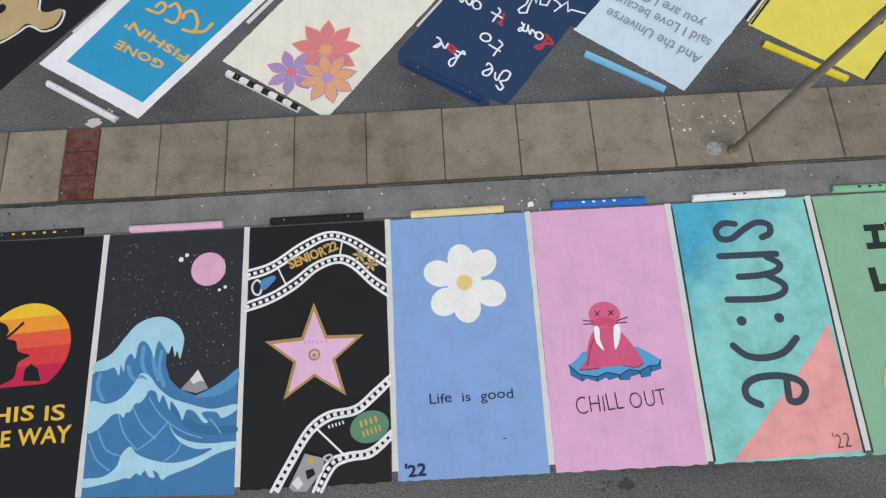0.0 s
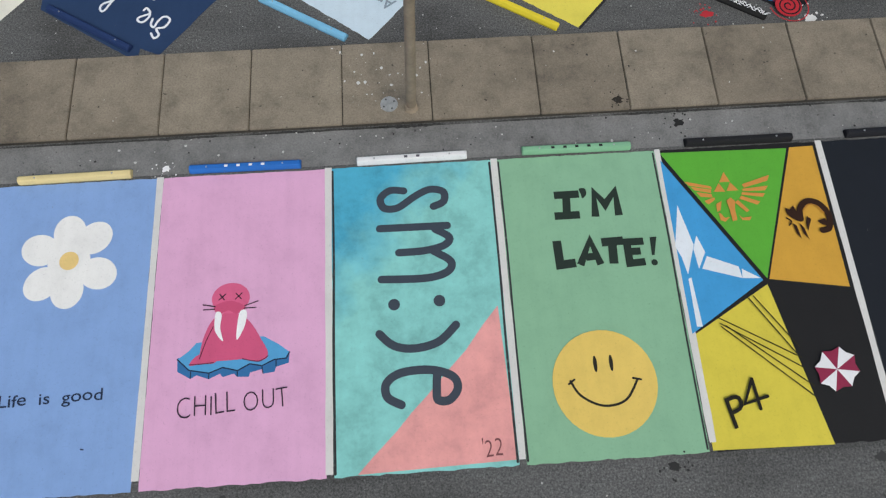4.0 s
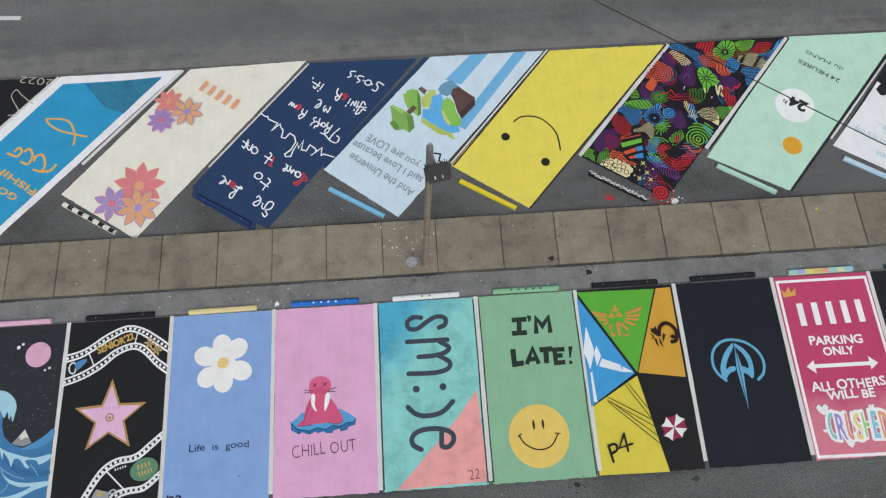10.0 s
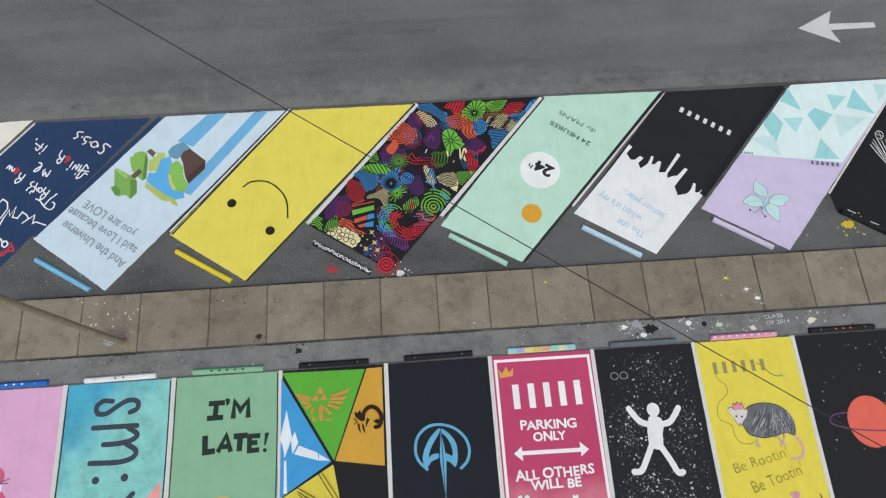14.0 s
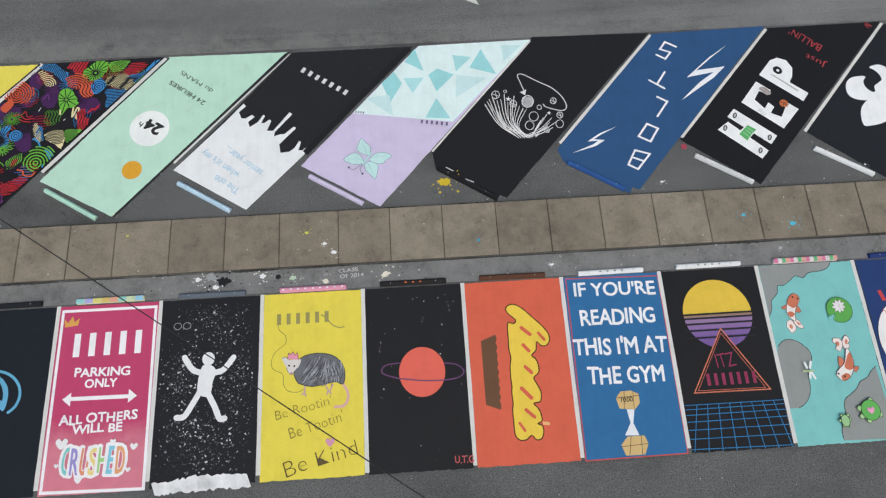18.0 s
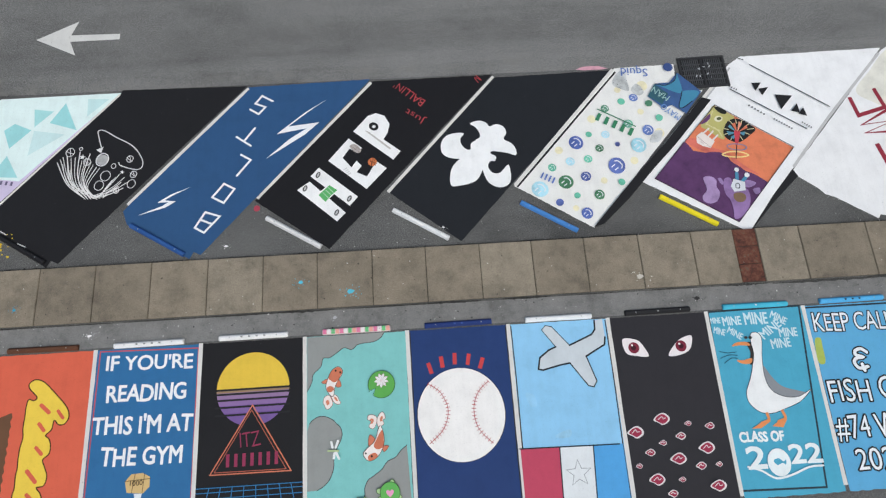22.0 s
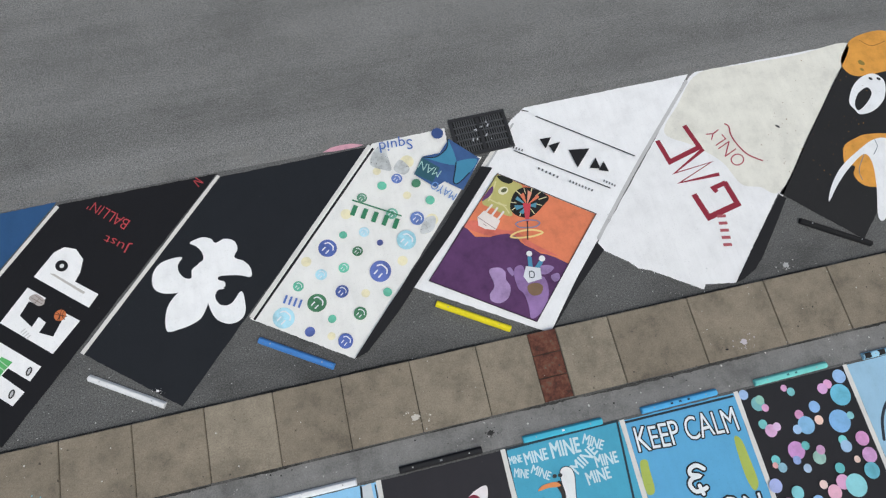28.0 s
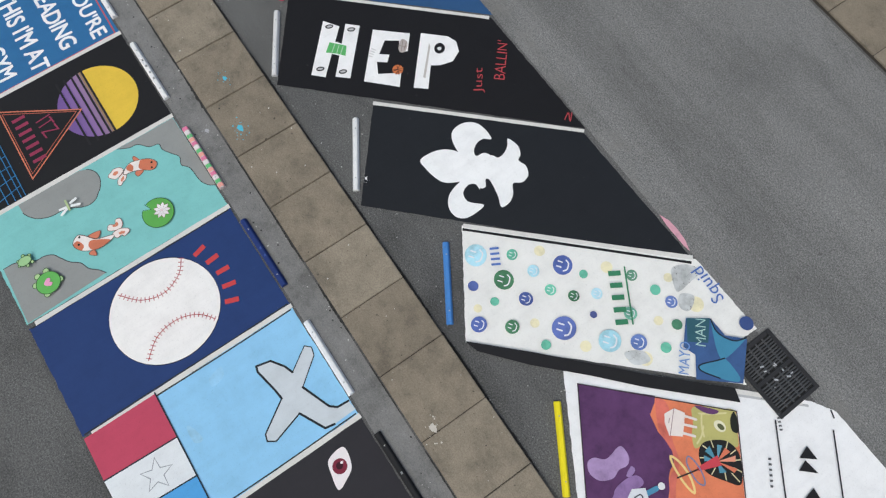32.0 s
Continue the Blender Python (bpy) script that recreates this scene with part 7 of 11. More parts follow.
s = bay_a(19, (0.027, 0.026, 0.031), "dark charcoal painted bay with two white eye shapes and red clouds")
blob(s, "eye_shape", (0.79, 0.741, 0.748), [(0.27, 0.59), (0.66, 0.64), (0.83, 0.86), (0.9, 1.09), (0.58, 1.06), (0.31, 0.96)])
disc(s, "red_iris", (0.185, 0.022, 0.044), 0.54, 0.84, 0.15)
disc(s, "iris_ring", (0.042, 0.009, 0.017), 0.53, 0.84, 0.07)
disc(s, "glint", (0.79, 0.741, 0.748), 0.5, 0.77, 0.03)
blob(s, "eye_shape", (0.79, 0.741, 0.748), [(1.45, 1.1), (1.67, 0.81), (1.91, 0.65), (2.17, 0.62), (2.06, 0.97), (1.74, 1.11)])
disc(s, "red_iris", (0.185, 0.022, 0.044), 1.83, 0.87, 0.15)
disc(s, "iris_ring", (0.042, 0.009, 0.017), 1.83, 0.87, 0.07)
disc(s, "glint", (0.79, 0.741, 0.748), 1.79, 0.81, 0.03)
blob(s, "cloud_edge", (0.686, 0.648, 0.66), [(0.75, 2.73), (0.88, 2.61), (1.04, 2.57), (1.17, 2.67), (1.16, 2.78), (0.99, 2.87), (0.86, 2.8)])
blob(s, "red_cloud", (0.315, 0.029, 0.068), [(0.8, 2.72), (0.9, 2.63), (1.02, 2.6), (1.12, 2.68), (1.12, 2.77), (0.99, 2.84), (0.88, 2.79)])
line(s, "cloud_swirl", (0.686, 0.648, 0.66), 0.018, [(0.87, 2.73), (0.98, 2.66), (1.01, 2.72), (1.07, 2.7)])
blob(s, "cloud_edge", (0.686, 0.648, 0.66), [(0.01, 3.01), (0.14, 2.9), (0.3, 2.85), (0.43, 2.95), (0.43, 3.07), (0.26, 3.16), (0.13, 3.09)])
blob(s, "red_cloud", (0.315, 0.029, 0.068), [(0.06, 3.01), (0.16, 2.92), (0.28, 2.89), (0.38, 2.96), (0.38, 3.05), (0.25, 3.12), (0.15, 3.07)])
line(s, "cloud_swirl", (0.686, 0.648, 0.66), 0.018, [(0.14, 3.02), (0.24, 2.94), (0.27, 3), (0.34, 2.99)])
blob(s, "cloud_edge", (0.686, 0.648, 0.66), [(1.54, 2.88), (1.59, 2.83), (1.66, 2.81), (1.72, 2.85), (1.72, 2.9), (1.64, 2.94), (1.59, 2.91)])
blob(s, "red_cloud", (0.315, 0.029, 0.068), [(1.56, 2.88), (1.6, 2.84), (1.66, 2.83), (1.7, 2.86), (1.7, 2.9), (1.64, 2.93), (1.6, 2.9)])
line(s, "cloud_swirl", (0.686, 0.648, 0.66), 0.018, [(1.59, 2.88), (1.64, 2.85), (1.65, 2.88), (1.68, 2.87)])
blob(s, "cloud_edge", (0.686, 0.648, 0.66), [(2.06, 2.97), (2.14, 2.91), (2.24, 2.88), (2.31, 2.94), (2.31, 3.01), (2.21, 3.06), (2.13, 3.02)])
blob(s, "red_cloud", (0.315, 0.029, 0.068), [(2.09, 2.97), (2.15, 2.92), (2.23, 2.9), (2.29, 2.95), (2.28, 3), (2.2, 3.04), (2.14, 3.01)])
line(s, "cloud_swirl", (0.686, 0.648, 0.66), 0.018, [(2.14, 2.98), (2.2, 2.93), (2.22, 2.97), (2.26, 2.96)])
blob(s, "cloud_edge", (0.686, 0.648, 0.66), [(1.25, 3.17), (1.34, 3.1), (1.43, 3.08), (1.51, 3.14), (1.51, 3.21), (1.41, 3.27), (1.32, 3.22)])
blob(s, "red_cloud", (0.315, 0.029, 0.068), [(1.28, 3.17), (1.35, 3.12), (1.42, 3.1), (1.49, 3.15), (1.48, 3.2), (1.4, 3.24), (1.34, 3.21)])
line(s, "cloud_swirl", (0.686, 0.648, 0.66), 0.018, [(1.33, 3.18), (1.4, 3.13), (1.41, 3.17), (1.46, 3.16)])
blob(s, "cloud_edge", (0.686, 0.648, 0.66), [(0.79, 3.31), (0.86, 3.26), (0.93, 3.24), (0.99, 3.29), (0.99, 3.34), (0.91, 3.38), (0.85, 3.35)])
blob(s, "red_cloud", (0.315, 0.029, 0.068), [(0.82, 3.31), (0.86, 3.27), (0.92, 3.26), (0.97, 3.29), (0.97, 3.33), (0.91, 3.36), (0.86, 3.34)])
line(s, "cloud_swirl", (0.686, 0.648, 0.66), 0.018, [(0.85, 3.31), (0.9, 3.28), (0.91, 3.31), (0.95, 3.3)])
blob(s, "cloud_edge", (0.686, 0.648, 0.66), [(0.39, 3.52), (0.47, 3.46), (0.57, 3.43), (0.65, 3.49), (0.65, 3.56), (0.54, 3.61), (0.46, 3.57)])
blob(s, "red_cloud", (0.315, 0.029, 0.068), [(0.42, 3.52), (0.48, 3.47), (0.56, 3.45), (0.62, 3.5), (0.62, 3.55), (0.54, 3.59), (0.47, 3.56)])
line(s, "cloud_swirl", (0.686, 0.648, 0.66), 0.018, [(0.47, 3.53), (0.53, 3.48), (0.55, 3.52), (0.59, 3.51)])
blob(s, "cloud_edge", (0.686, 0.648, 0.66), [(1.79, 3.5), (1.92, 3.39), (2.08, 3.35), (2.21, 3.45), (2.2, 3.56), (2.03, 3.65), (1.9, 3.58)])
blob(s, "red_cloud", (0.315, 0.029, 0.068), [(1.84, 3.5), (1.94, 3.42), (2.06, 3.38), (2.16, 3.46), (2.16, 3.55), (2.03, 3.62), (1.92, 3.56)])
line(s, "cloud_swirl", (0.686, 0.648, 0.66), 0.018, [(1.92, 3.51), (2.02, 3.44), (2.05, 3.5), (2.11, 3.48)])
blob(s, "cloud_edge", (0.686, 0.648, 0.66), [(1.01, 3.72), (1.14, 3.61), (1.3, 3.57), (1.42, 3.67), (1.42, 3.78), (1.25, 3.86), (1.12, 3.8)])
blob(s, "red_cloud", (0.315, 0.029, 0.068), [(1.06, 3.72), (1.16, 3.63), (1.28, 3.6), (1.38, 3.68), (1.38, 3.76), (1.25, 3.83), (1.14, 3.78)])
line(s, "cloud_swirl", (0.686, 0.648, 0.66), 0.018, [(1.14, 3.73), (1.24, 3.66), (1.27, 3.72), (1.33, 3.7)])
blob(s, "cloud_edge", (0.686, 0.648, 0.66), [(0.1, 3.83), (0.15, 3.78), (0.22, 3.76), (0.27, 3.81), (0.27, 3.85), (0.2, 3.89), (0.14, 3.86)])
blob(s, "red_cloud", (0.315, 0.029, 0.068), [(0.12, 3.83), (0.16, 3.79), (0.21, 3.78), (0.25, 3.81), (0.25, 3.85), (0.2, 3.88), (0.15, 3.85)])
line(s, "cloud_swirl", (0.686, 0.648, 0.66), 0.018, [(0.15, 3.83), (0.19, 3.8), (0.21, 3.83), (0.23, 3.82)])
blob(s, "cloud_edge", (0.686, 0.648, 0.66), [(1.64, 3.93), (1.72, 3.85), (1.82, 3.83), (1.91, 3.89), (1.9, 3.96), (1.79, 4.02), (1.71, 3.98)])
blob(s, "red_cloud", (0.315, 0.029, 0.068), [(1.67, 3.92), (1.73, 3.87), (1.81, 3.85), (1.88, 3.9), (1.88, 3.95), (1.79, 4), (1.72, 3.96)])
line(s, "cloud_swirl", (0.686, 0.648, 0.66), 0.018, [(1.72, 3.93), (1.78, 3.88), (1.8, 3.92), (1.85, 3.91)])
blob(s, "cloud_edge", (0.686, 0.648, 0.66), [(2.15, 3.92), (2.21, 3.87), (2.28, 3.85), (2.33, 3.9), (2.33, 3.94), (2.26, 3.98), (2.2, 3.95)])
blob(s, "red_cloud", (0.315, 0.029, 0.068), [(2.17, 3.92), (2.22, 3.88), (2.27, 3.87), (2.31, 3.9), (2.31, 3.94), (2.25, 3.97), (2.21, 3.94)])
line(s, "cloud_swirl", (0.686, 0.648, 0.66), 0.018, [(2.2, 3.92), (2.25, 3.89), (2.26, 3.92), (2.29, 3.91)])
blob(s, "cloud_edge", (0.686, 0.648, 0.66), [(0.38, 4.18), (0.5, 4.07), (0.66, 4.03), (0.78, 4.13), (0.78, 4.23), (0.62, 4.32), (0.49, 4.25)])
blob(s, "red_cloud", (0.315, 0.029, 0.068), [(0.42, 4.18), (0.52, 4.09), (0.64, 4.06), (0.74, 4.14), (0.74, 4.22), (0.61, 4.29), (0.51, 4.24)])
line(s, "cloud_swirl", (0.686, 0.648, 0.66), 0.018, [(0.5, 4.19), (0.6, 4.12), (0.63, 4.18), (0.69, 4.16)])
blob(s, "cloud_edge", (0.686, 0.648, 0.66), [(1.13, 4.22), (1.19, 4.17), (1.26, 4.15), (1.32, 4.19), (1.32, 4.24), (1.24, 4.28), (1.18, 4.25)])
blob(s, "red_cloud", (0.315, 0.029, 0.068), [(1.15, 4.22), (1.2, 4.18), (1.25, 4.16), (1.3, 4.2), (1.3, 4.24), (1.24, 4.27), (1.19, 4.24)])
line(s, "cloud_swirl", (0.686, 0.648, 0.66), 0.018, [(1.19, 4.22), (1.23, 4.19), (1.25, 4.22), (1.28, 4.21)])
blob(s, "cloud_edge", (0.686, 0.648, 0.66), [(1.91, 4.42), (2.04, 4.32), (2.19, 4.28), (2.32, 4.37), (2.31, 4.48), (2.15, 4.56), (2.02, 4.5)])
blob(s, "red_cloud", (0.315, 0.029, 0.068), [(1.95, 4.42), (2.06, 4.34), (2.18, 4.31), (2.27, 4.38), (2.27, 4.46), (2.14, 4.53), (2.04, 4.48)])
line(s, "cloud_swirl", (0.686, 0.648, 0.66), 0.018, [(2.03, 4.43), (2.13, 4.36), (2.16, 4.42), (2.23, 4.41)])
blob(s, "cloud_edge", (0.686, 0.648, 0.66), [(0.8, 4.53), (0.88, 4.46), (0.98, 4.44), (1.06, 4.5), (1.05, 4.56), (0.95, 4.62), (0.87, 4.58)])
blob(s, "red_cloud", (0.315, 0.029, 0.068), [(0.83, 4.53), (0.89, 4.48), (0.97, 4.46), (1.03, 4.5), (1.03, 4.56), (0.95, 4.6), (0.89, 4.56)])
line(s, "cloud_swirl", (0.686, 0.648, 0.66), 0.018, [(0.88, 4.53), (0.94, 4.49), (0.96, 4.53), (1, 4.52)])

s = bay_a(20, (0.082, 0.362, 0.519), "teal painted bay with a white seagull shape and class lettering")
line(s, "dark_border", (0.026, 0.044, 0.058), 0.05, [(0, 0), (2.58, -0.02), (2.16, 4.65), (-0.07, 4.59)], curved=False, closed=True)
text(s, "lettering", (0.565, 0.721, 0.769), "MINE", 0.03, 0.32, 0.3, 0.32, 0.15, 0.02)
text(s, "lettering", (0.565, 0.721, 0.769), "MINE", 0.37, 0.4, 0.87, 0.39, 0.23, 0.02)
text(s, "lettering", (0.565, 0.721, 0.769), "MINE", 0.98, 0.4, 1.61, 0.41, 0.31, 0.02)
text(s, "lettering", (0.565, 0.721, 0.769), "MINE", 1.69, 0.25, 2.07, 0.48, 0.2, 0.02)
text(s, "lettering", (0.565, 0.721, 0.769), "MINE", 0.05, 0.58, 0.34, 0.67, 0.17, 0.02)
text(s, "lettering", (0.565, 0.721, 0.769), "MINE", 0.42, 0.58, 0.76, 0.81, 0.17, 0.02)
text(s, "lettering", (0.565, 0.721, 0.769), "MINE", 1.41, 0.84, 1.97, 0.49, 0.23, 0.02)
text(s, "lettering", (0.565, 0.721, 0.769), "MINE", 1.86, 0.8, 2.35, 0.8, 0.23, 0.02)
text(s, "lettering", (0.565, 0.721, 0.769), "MINE", 1.58, 1.1, 2.1, 1.07, 0.24, 0.02)
blob(s, "gull_wing", (0.242, 0.256, 0.278), [(1.21, 1.53), (1.38, 1.84), (1.64, 2.12), (2.24, 2.32), (1.98, 2.41), (1.51, 2.36), (1.24, 2.1), (1.17, 1.83)])
blob(s, "gull_body", (0.794, 0.809, 0.809), [(1.04, 0.69), (1.23, 0.64), (1.33, 0.82), (1.23, 1.32), (1.19, 1.83), (1.29, 2.17), (1.58, 2.36), (1.98, 2.39), (2.35, 2.23), (2.02, 2.51), (1.64, 2.65), (1.2, 2.77), (0.87, 2.72), (0.63, 2.48), (0.61, 2.19), (0.79, 1.84), (0.92, 1.51), (1, 1.11)], label='plain white bird shape')
line(s, "gull_line", (0.026, 0.031, 0.041), 0.016, [(1.04, 0.69), (1.23, 0.64), (1.33, 0.82), (1.23, 1.32), (1.19, 1.83), (1.29, 2.17), (1.58, 2.36), (1.98, 2.39), (2.35, 2.23), (2.02, 2.51), (1.64, 2.65), (1.2, 2.77), (0.87, 2.72), (0.63, 2.48), (0.61, 2.19), (0.79, 1.84), (0.92, 1.51), (1, 1.11)], closed=True)
blob(s, "gull_open_mouth", (0.035, 0.032, 0.031), [(0.88, 0.93), (1, 0.89), (1.03, 1.18), (0.95, 1.46), (0.85, 1.45), (0.94, 1.17)])
blob(s, "gull_beak", (0.694, 0.267, 0.098), [(0.47, 0.97), (0.61, 0.88), (0.89, 0.88), (0.97, 0.98), (0.7, 0.96)])
blob(s, "gull_beak", (0.694, 0.267, 0.098), [(0.52, 1.35), (0.7, 1.36), (0.94, 1.32), (0.89, 1.45), (0.66, 1.45)])
disc(s, "gull_eye", (0.044, 0.042, 0.042), 0.9, 0.76, 0.05, 0.04)
disc(s, "gull_eye", (0.044, 0.042, 0.042), 1.02, 0.77, 0.05, 0.04)
lines(s, "breath_line", (0.026, 0.094, 0.14), 0.02, [[(0.11, 1.09), (0.31, 1.14), (0.55, 1.13)], [(0.1, 1.27), (0.33, 1.2), (0.57, 1.22)], [(0.18, 1.4), (0.38, 1.29), (0.56, 1.3)]])
lines(s, "gull_leg", (0.694, 0.267, 0.098), 0.075, [[(1.03, 2.77), (1.04, 2.93), (0.84, 3)], [(1.45, 2.73), (1.49, 2.91), (1.29, 2.99)]])
poly(s, "gull_foot", (0.694, 0.267, 0.098), [(0.94, 2.93), (1.09, 2.96), (0.8, 3.12), (0.54, 3.12)])
poly(s, "gull_foot", (0.694, 0.267, 0.098), [(1.4, 2.92), (1.53, 2.94), (1.38, 3.14), (1.1, 3.09)])
text(s, "lettering", (0.768, 0.839, 0.849), "CLASS OF", 0.17, 3.43, 1.33, 3.46, 0.24, 0.04)
text(s, "lettering", (0.768, 0.839, 0.849), "2", 0.27, 4.08, 0.73, 4.08, 0.51, 0.03)
text(s, "lettering", (0.768, 0.839, 0.849), "22", 1.4, 4.02, 2.2, 4.04, 0.44, 0.03)
disc(s, "round_badge", (0.768, 0.839, 0.849), 1.07, 3.98, 0.3, 0.34)
blob(s, "fish_shape", (0.082, 0.362, 0.519), [(0.93, 3.93), (1.07, 3.88), (1.18, 3.96), (1.26, 3.92), (1.23, 4.04), (1.15, 4), (1.01, 4.04)])
lines(s, "wave_line", (0.768, 0.839, 0.849), 0.05, [[(0.24, 4.04), (0.57, 4.15), (0.91, 4.35), (1.32, 4.3), (1.83, 4.14), (2.19, 4.13)]])

s = bay_a(21, (0.118, 0.375, 0.62), "sky blue painted bay with outlined white fishing lettering")
line(s, "dark_border", (0.023, 0.034, 0.043), 0.05, [(0.01, 0.05), (2.59, 0.06)], curved=False)
text(s, "letter_edge", (0.015, 0.019, 0.021), "KEEP CALM", 0.12, 0.73, 2.48, 0.77, 0.49, 0.04)
lines(s, "letter_edge", (0.015, 0.019, 0.021), 0.16, [[(1.39, 1.36), (1.25, 1.26), (1.09, 1.3), (1.07, 1.41), (1.25, 1.48), (1.07, 1.5), (0.98, 1.6), (1.05, 1.75), (1.18, 1.77), (1.32, 1.74)], [(1.18, 1.67), (1.21, 1.84)]])
text(s, "lettering", (0.78, 0.808, 0.823), "KEEP CALM", 0.12, 0.73, 2.48, 0.77, 0.49, 0.0)
lines(s, "letter_and", (0.78, 0.808, 0.823), 0.085, [[(1.39, 1.36), (1.25, 1.26), (1.09, 1.3), (1.07, 1.41), (1.25, 1.48), (1.07, 1.5), (0.98, 1.6), (1.05, 1.75), (1.18, 1.77), (1.32, 1.74)], [(1.18, 1.67), (1.21, 1.84)]])
blob(s, "green_splash", (0.395, 0.475, 0.101), [(0.07, 0.91), (0.22, 0.91), (0.22, 1.11), (0.19, 1.55), (0.01, 1.56), (0.01, 1.18)])
blob(s, "green_splash", (0.395, 0.475, 0.101), [(2.28, 0.94), (2.43, 0.98), (2.47, 1.44), (2.47, 1.9), (2.32, 2.03), (2.24, 1.68)])
text(s, "letter_edge", (0.015, 0.019, 0.021), "FISH ON", 0.08, 2.61, 2.41, 2.61, 0.56, 0.05)
text(s, "letter_edge", (0.015, 0.019, 0.021), "#74 WIC", 0.03, 3.54, 2.27, 3.54, 0.56, 0.05)
text(s, "letter_edge", (0.015, 0.019, 0.021), "2022", 0.36, 4.33, 1.73, 4.33, 0.53, 0.05)
text(s, "lettering", (0.78, 0.808, 0.823), "FISH ON", 0.08, 2.61, 2.41, 2.61, 0.56, 0.0)
text(s, "lettering", (0.78, 0.808, 0.823), "#74 WIC", 0.03, 3.54, 2.27, 3.54, 0.56, 0.0)
text(s, "lettering", (0.78, 0.808, 0.823), "2022", 0.36, 4.33, 1.73, 4.33, 0.53, 0.0)

s = bay_a(22, (0.019, 0.019, 0.023), "black painted bay covered with pastel bubbles")
disc(s, "bubble", (0.337, 0.468, 0.707), 0.1, 0.09, 0.11, blotch=0.22)
disc(s, "bubble", (0.291, 0.456, 0.719), 2.45, 0.2, 0.156, blotch=0.22)
disc(s, "bubble", (0.158, 0.474, 0.637), 2.31, 0.59, 0.239, blotch=0.22)
disc(s, "bubble", (0.662, 0.346, 0.569), 2.11, 0.3, 0.101, blotch=0.22)
disc(s, "bubble", (0.61, 0.345, 0.592), 1.95, 0.37, 0.12, blotch=0.22)
disc(s, "bubble", (0.256, 0.434, 0.717), 1.6, 0.7, 0.129, blotch=0.22)
disc(s, "bubble", (0.67, 0.365, 0.594), 1.07, 0.16, 0.074, blotch=0.22)
disc(s, "bubble", (0.227, 0.57, 0.594), 1.2, 0.27, 0.092, blotch=0.22)
disc(s, "bubble", (0.193, 0.429, 0.45), 0.35, 0.35, 0.156, blotch=0.22)
disc(s, "bubble", (0.642, 0.345, 0.545), 0.48, 0.47, 0.083, blotch=0.22)
disc(s, "bubble", (0.28, 0.521, 0.437), 0.42, 0.28, 0.101, blotch=0.22)
disc(s, "bubble", (0.2, 0.544, 0.544), 0.29, 0.79, 0.101, blotch=0.22)
disc(s, "bubble", (0.631, 0.383, 0.594), 0.42, 0.96, 0.138, blotch=0.22)
disc(s, "bubble", (0.635, 0.444, 0.648), 0.58, 0.91, 0.092, blotch=0.22)
disc(s, "bubble", (0.613, 0.292, 0.496), 1.18, 0.78, 0.101, blotch=0.22)
disc(s, "bubble", (0.235, 0.454, 0.69), 1.25, 1.03, 0.193, blotch=0.22)
disc(s, "bubble", (0.792, 0.56, 0.473), 1.58, 0.99, 0.101, blotch=0.22)
disc(s, "bubble", (0.349, 0.526, 0.752), 1.01, 1.07, 0.101, blotch=0.22)
disc(s, "bubble", (0.221, 0.433, 0.716), 2.04, 1.12, 0.248, blotch=0.22)
disc(s, "bubble", (0.253, 0.546, 0.593), 2.33, 1.06, 0.083, blotch=0.22)
disc(s, "bubble", (0.589, 0.309, 0.614), 0.81, 1.48, 0.193, blotch=0.22)
disc(s, "bubble", (0.165, 0.519, 0.519), 1.05, 1.43, 0.092, blotch=0.22)
disc(s, "bubble", (0.291, 0.393, 0.688), 0.74, 1.67, 0.092, blotch=0.22)
disc(s, "bubble", (0.348, 0.547, 0.481), 1.26, 1.73, 0.147, blotch=0.22)
disc(s, "bubble", (0.617, 0.363, 0.569), 1.35, 1.59, 0.101, blotch=0.22)
disc(s, "bubble", (0.189, 0.544, 0.567), 1.93, 1.51, 0.101, blotch=0.22)
disc(s, "bubble", (0.328, 0.479, 0.667), 1.95, 1.65, 0.129, blotch=0.22)
disc(s, "bubble", (0.64, 0.31, 0.567), 2.38, 1.58, 0.156, blotch=0.22)
disc(s, "bubble", (0.617, 0.345, 0.617), 2.39, 1.94, 0.166, blotch=0.22)
disc(s, "bubble", (0.156, 0.451, 0.561), 2.3, 2.25, 0.175, blotch=0.22)
disc(s, "bubble", (0.196, 0.569, 0.593), 0.27, 1.56, 0.101, blotch=0.22)
disc(s, "bubble", (0.306, 0.524, 0.643), 0.36, 1.74, 0.101, blotch=0.22)
disc(s, "bubble", (0.754, 0.404, 0.404), 0.22, 1.66, 0.064, blotch=0.22)
disc(s, "bubble", (0.404, 0.527, 0.699), 0.9, 1.88, 0.092, blotch=0.22)
disc(s, "bubble", (0.141, 0.449, 0.47), 1.61, 2.04, 0.11, blotch=0.22)
disc(s, "bubble", (0.749, 0.559, 0.493), 2.07, 1.96, 0.074, blotch=0.22)
disc(s, "bubble", (0.38, 0.437, 0.72), 0.06, 2.05, 0.147, blotch=0.22)
disc(s, "bubble", (0.735, 0.559, 0.514), 1.11, 2.27, 0.092, blotch=0.22)
disc(s, "bubble", (0.67, 0.365, 0.57), 1.56, 2.32, 0.156, blotch=0.22)
disc(s, "bubble", (0.271, 0.597, 0.646), 1.82, 2.45, 0.239, blotch=0.22)
disc(s, "bubble", (0.727, 0.414, 0.528), 1.29, 2.47, 0.156, blotch=0.22)
disc(s, "bubble", (0.226, 0.545, 0.592), 0.48, 2.29, 0.138, blotch=0.22)
disc(s, "bubble", (0.279, 0.456, 0.719), 0.86, 2.57, 0.138, blotch=0.22)
disc(s, "bubble", (0.642, 0.346, 0.593), 0.2, 2.5, 0.166, blotch=0.22)
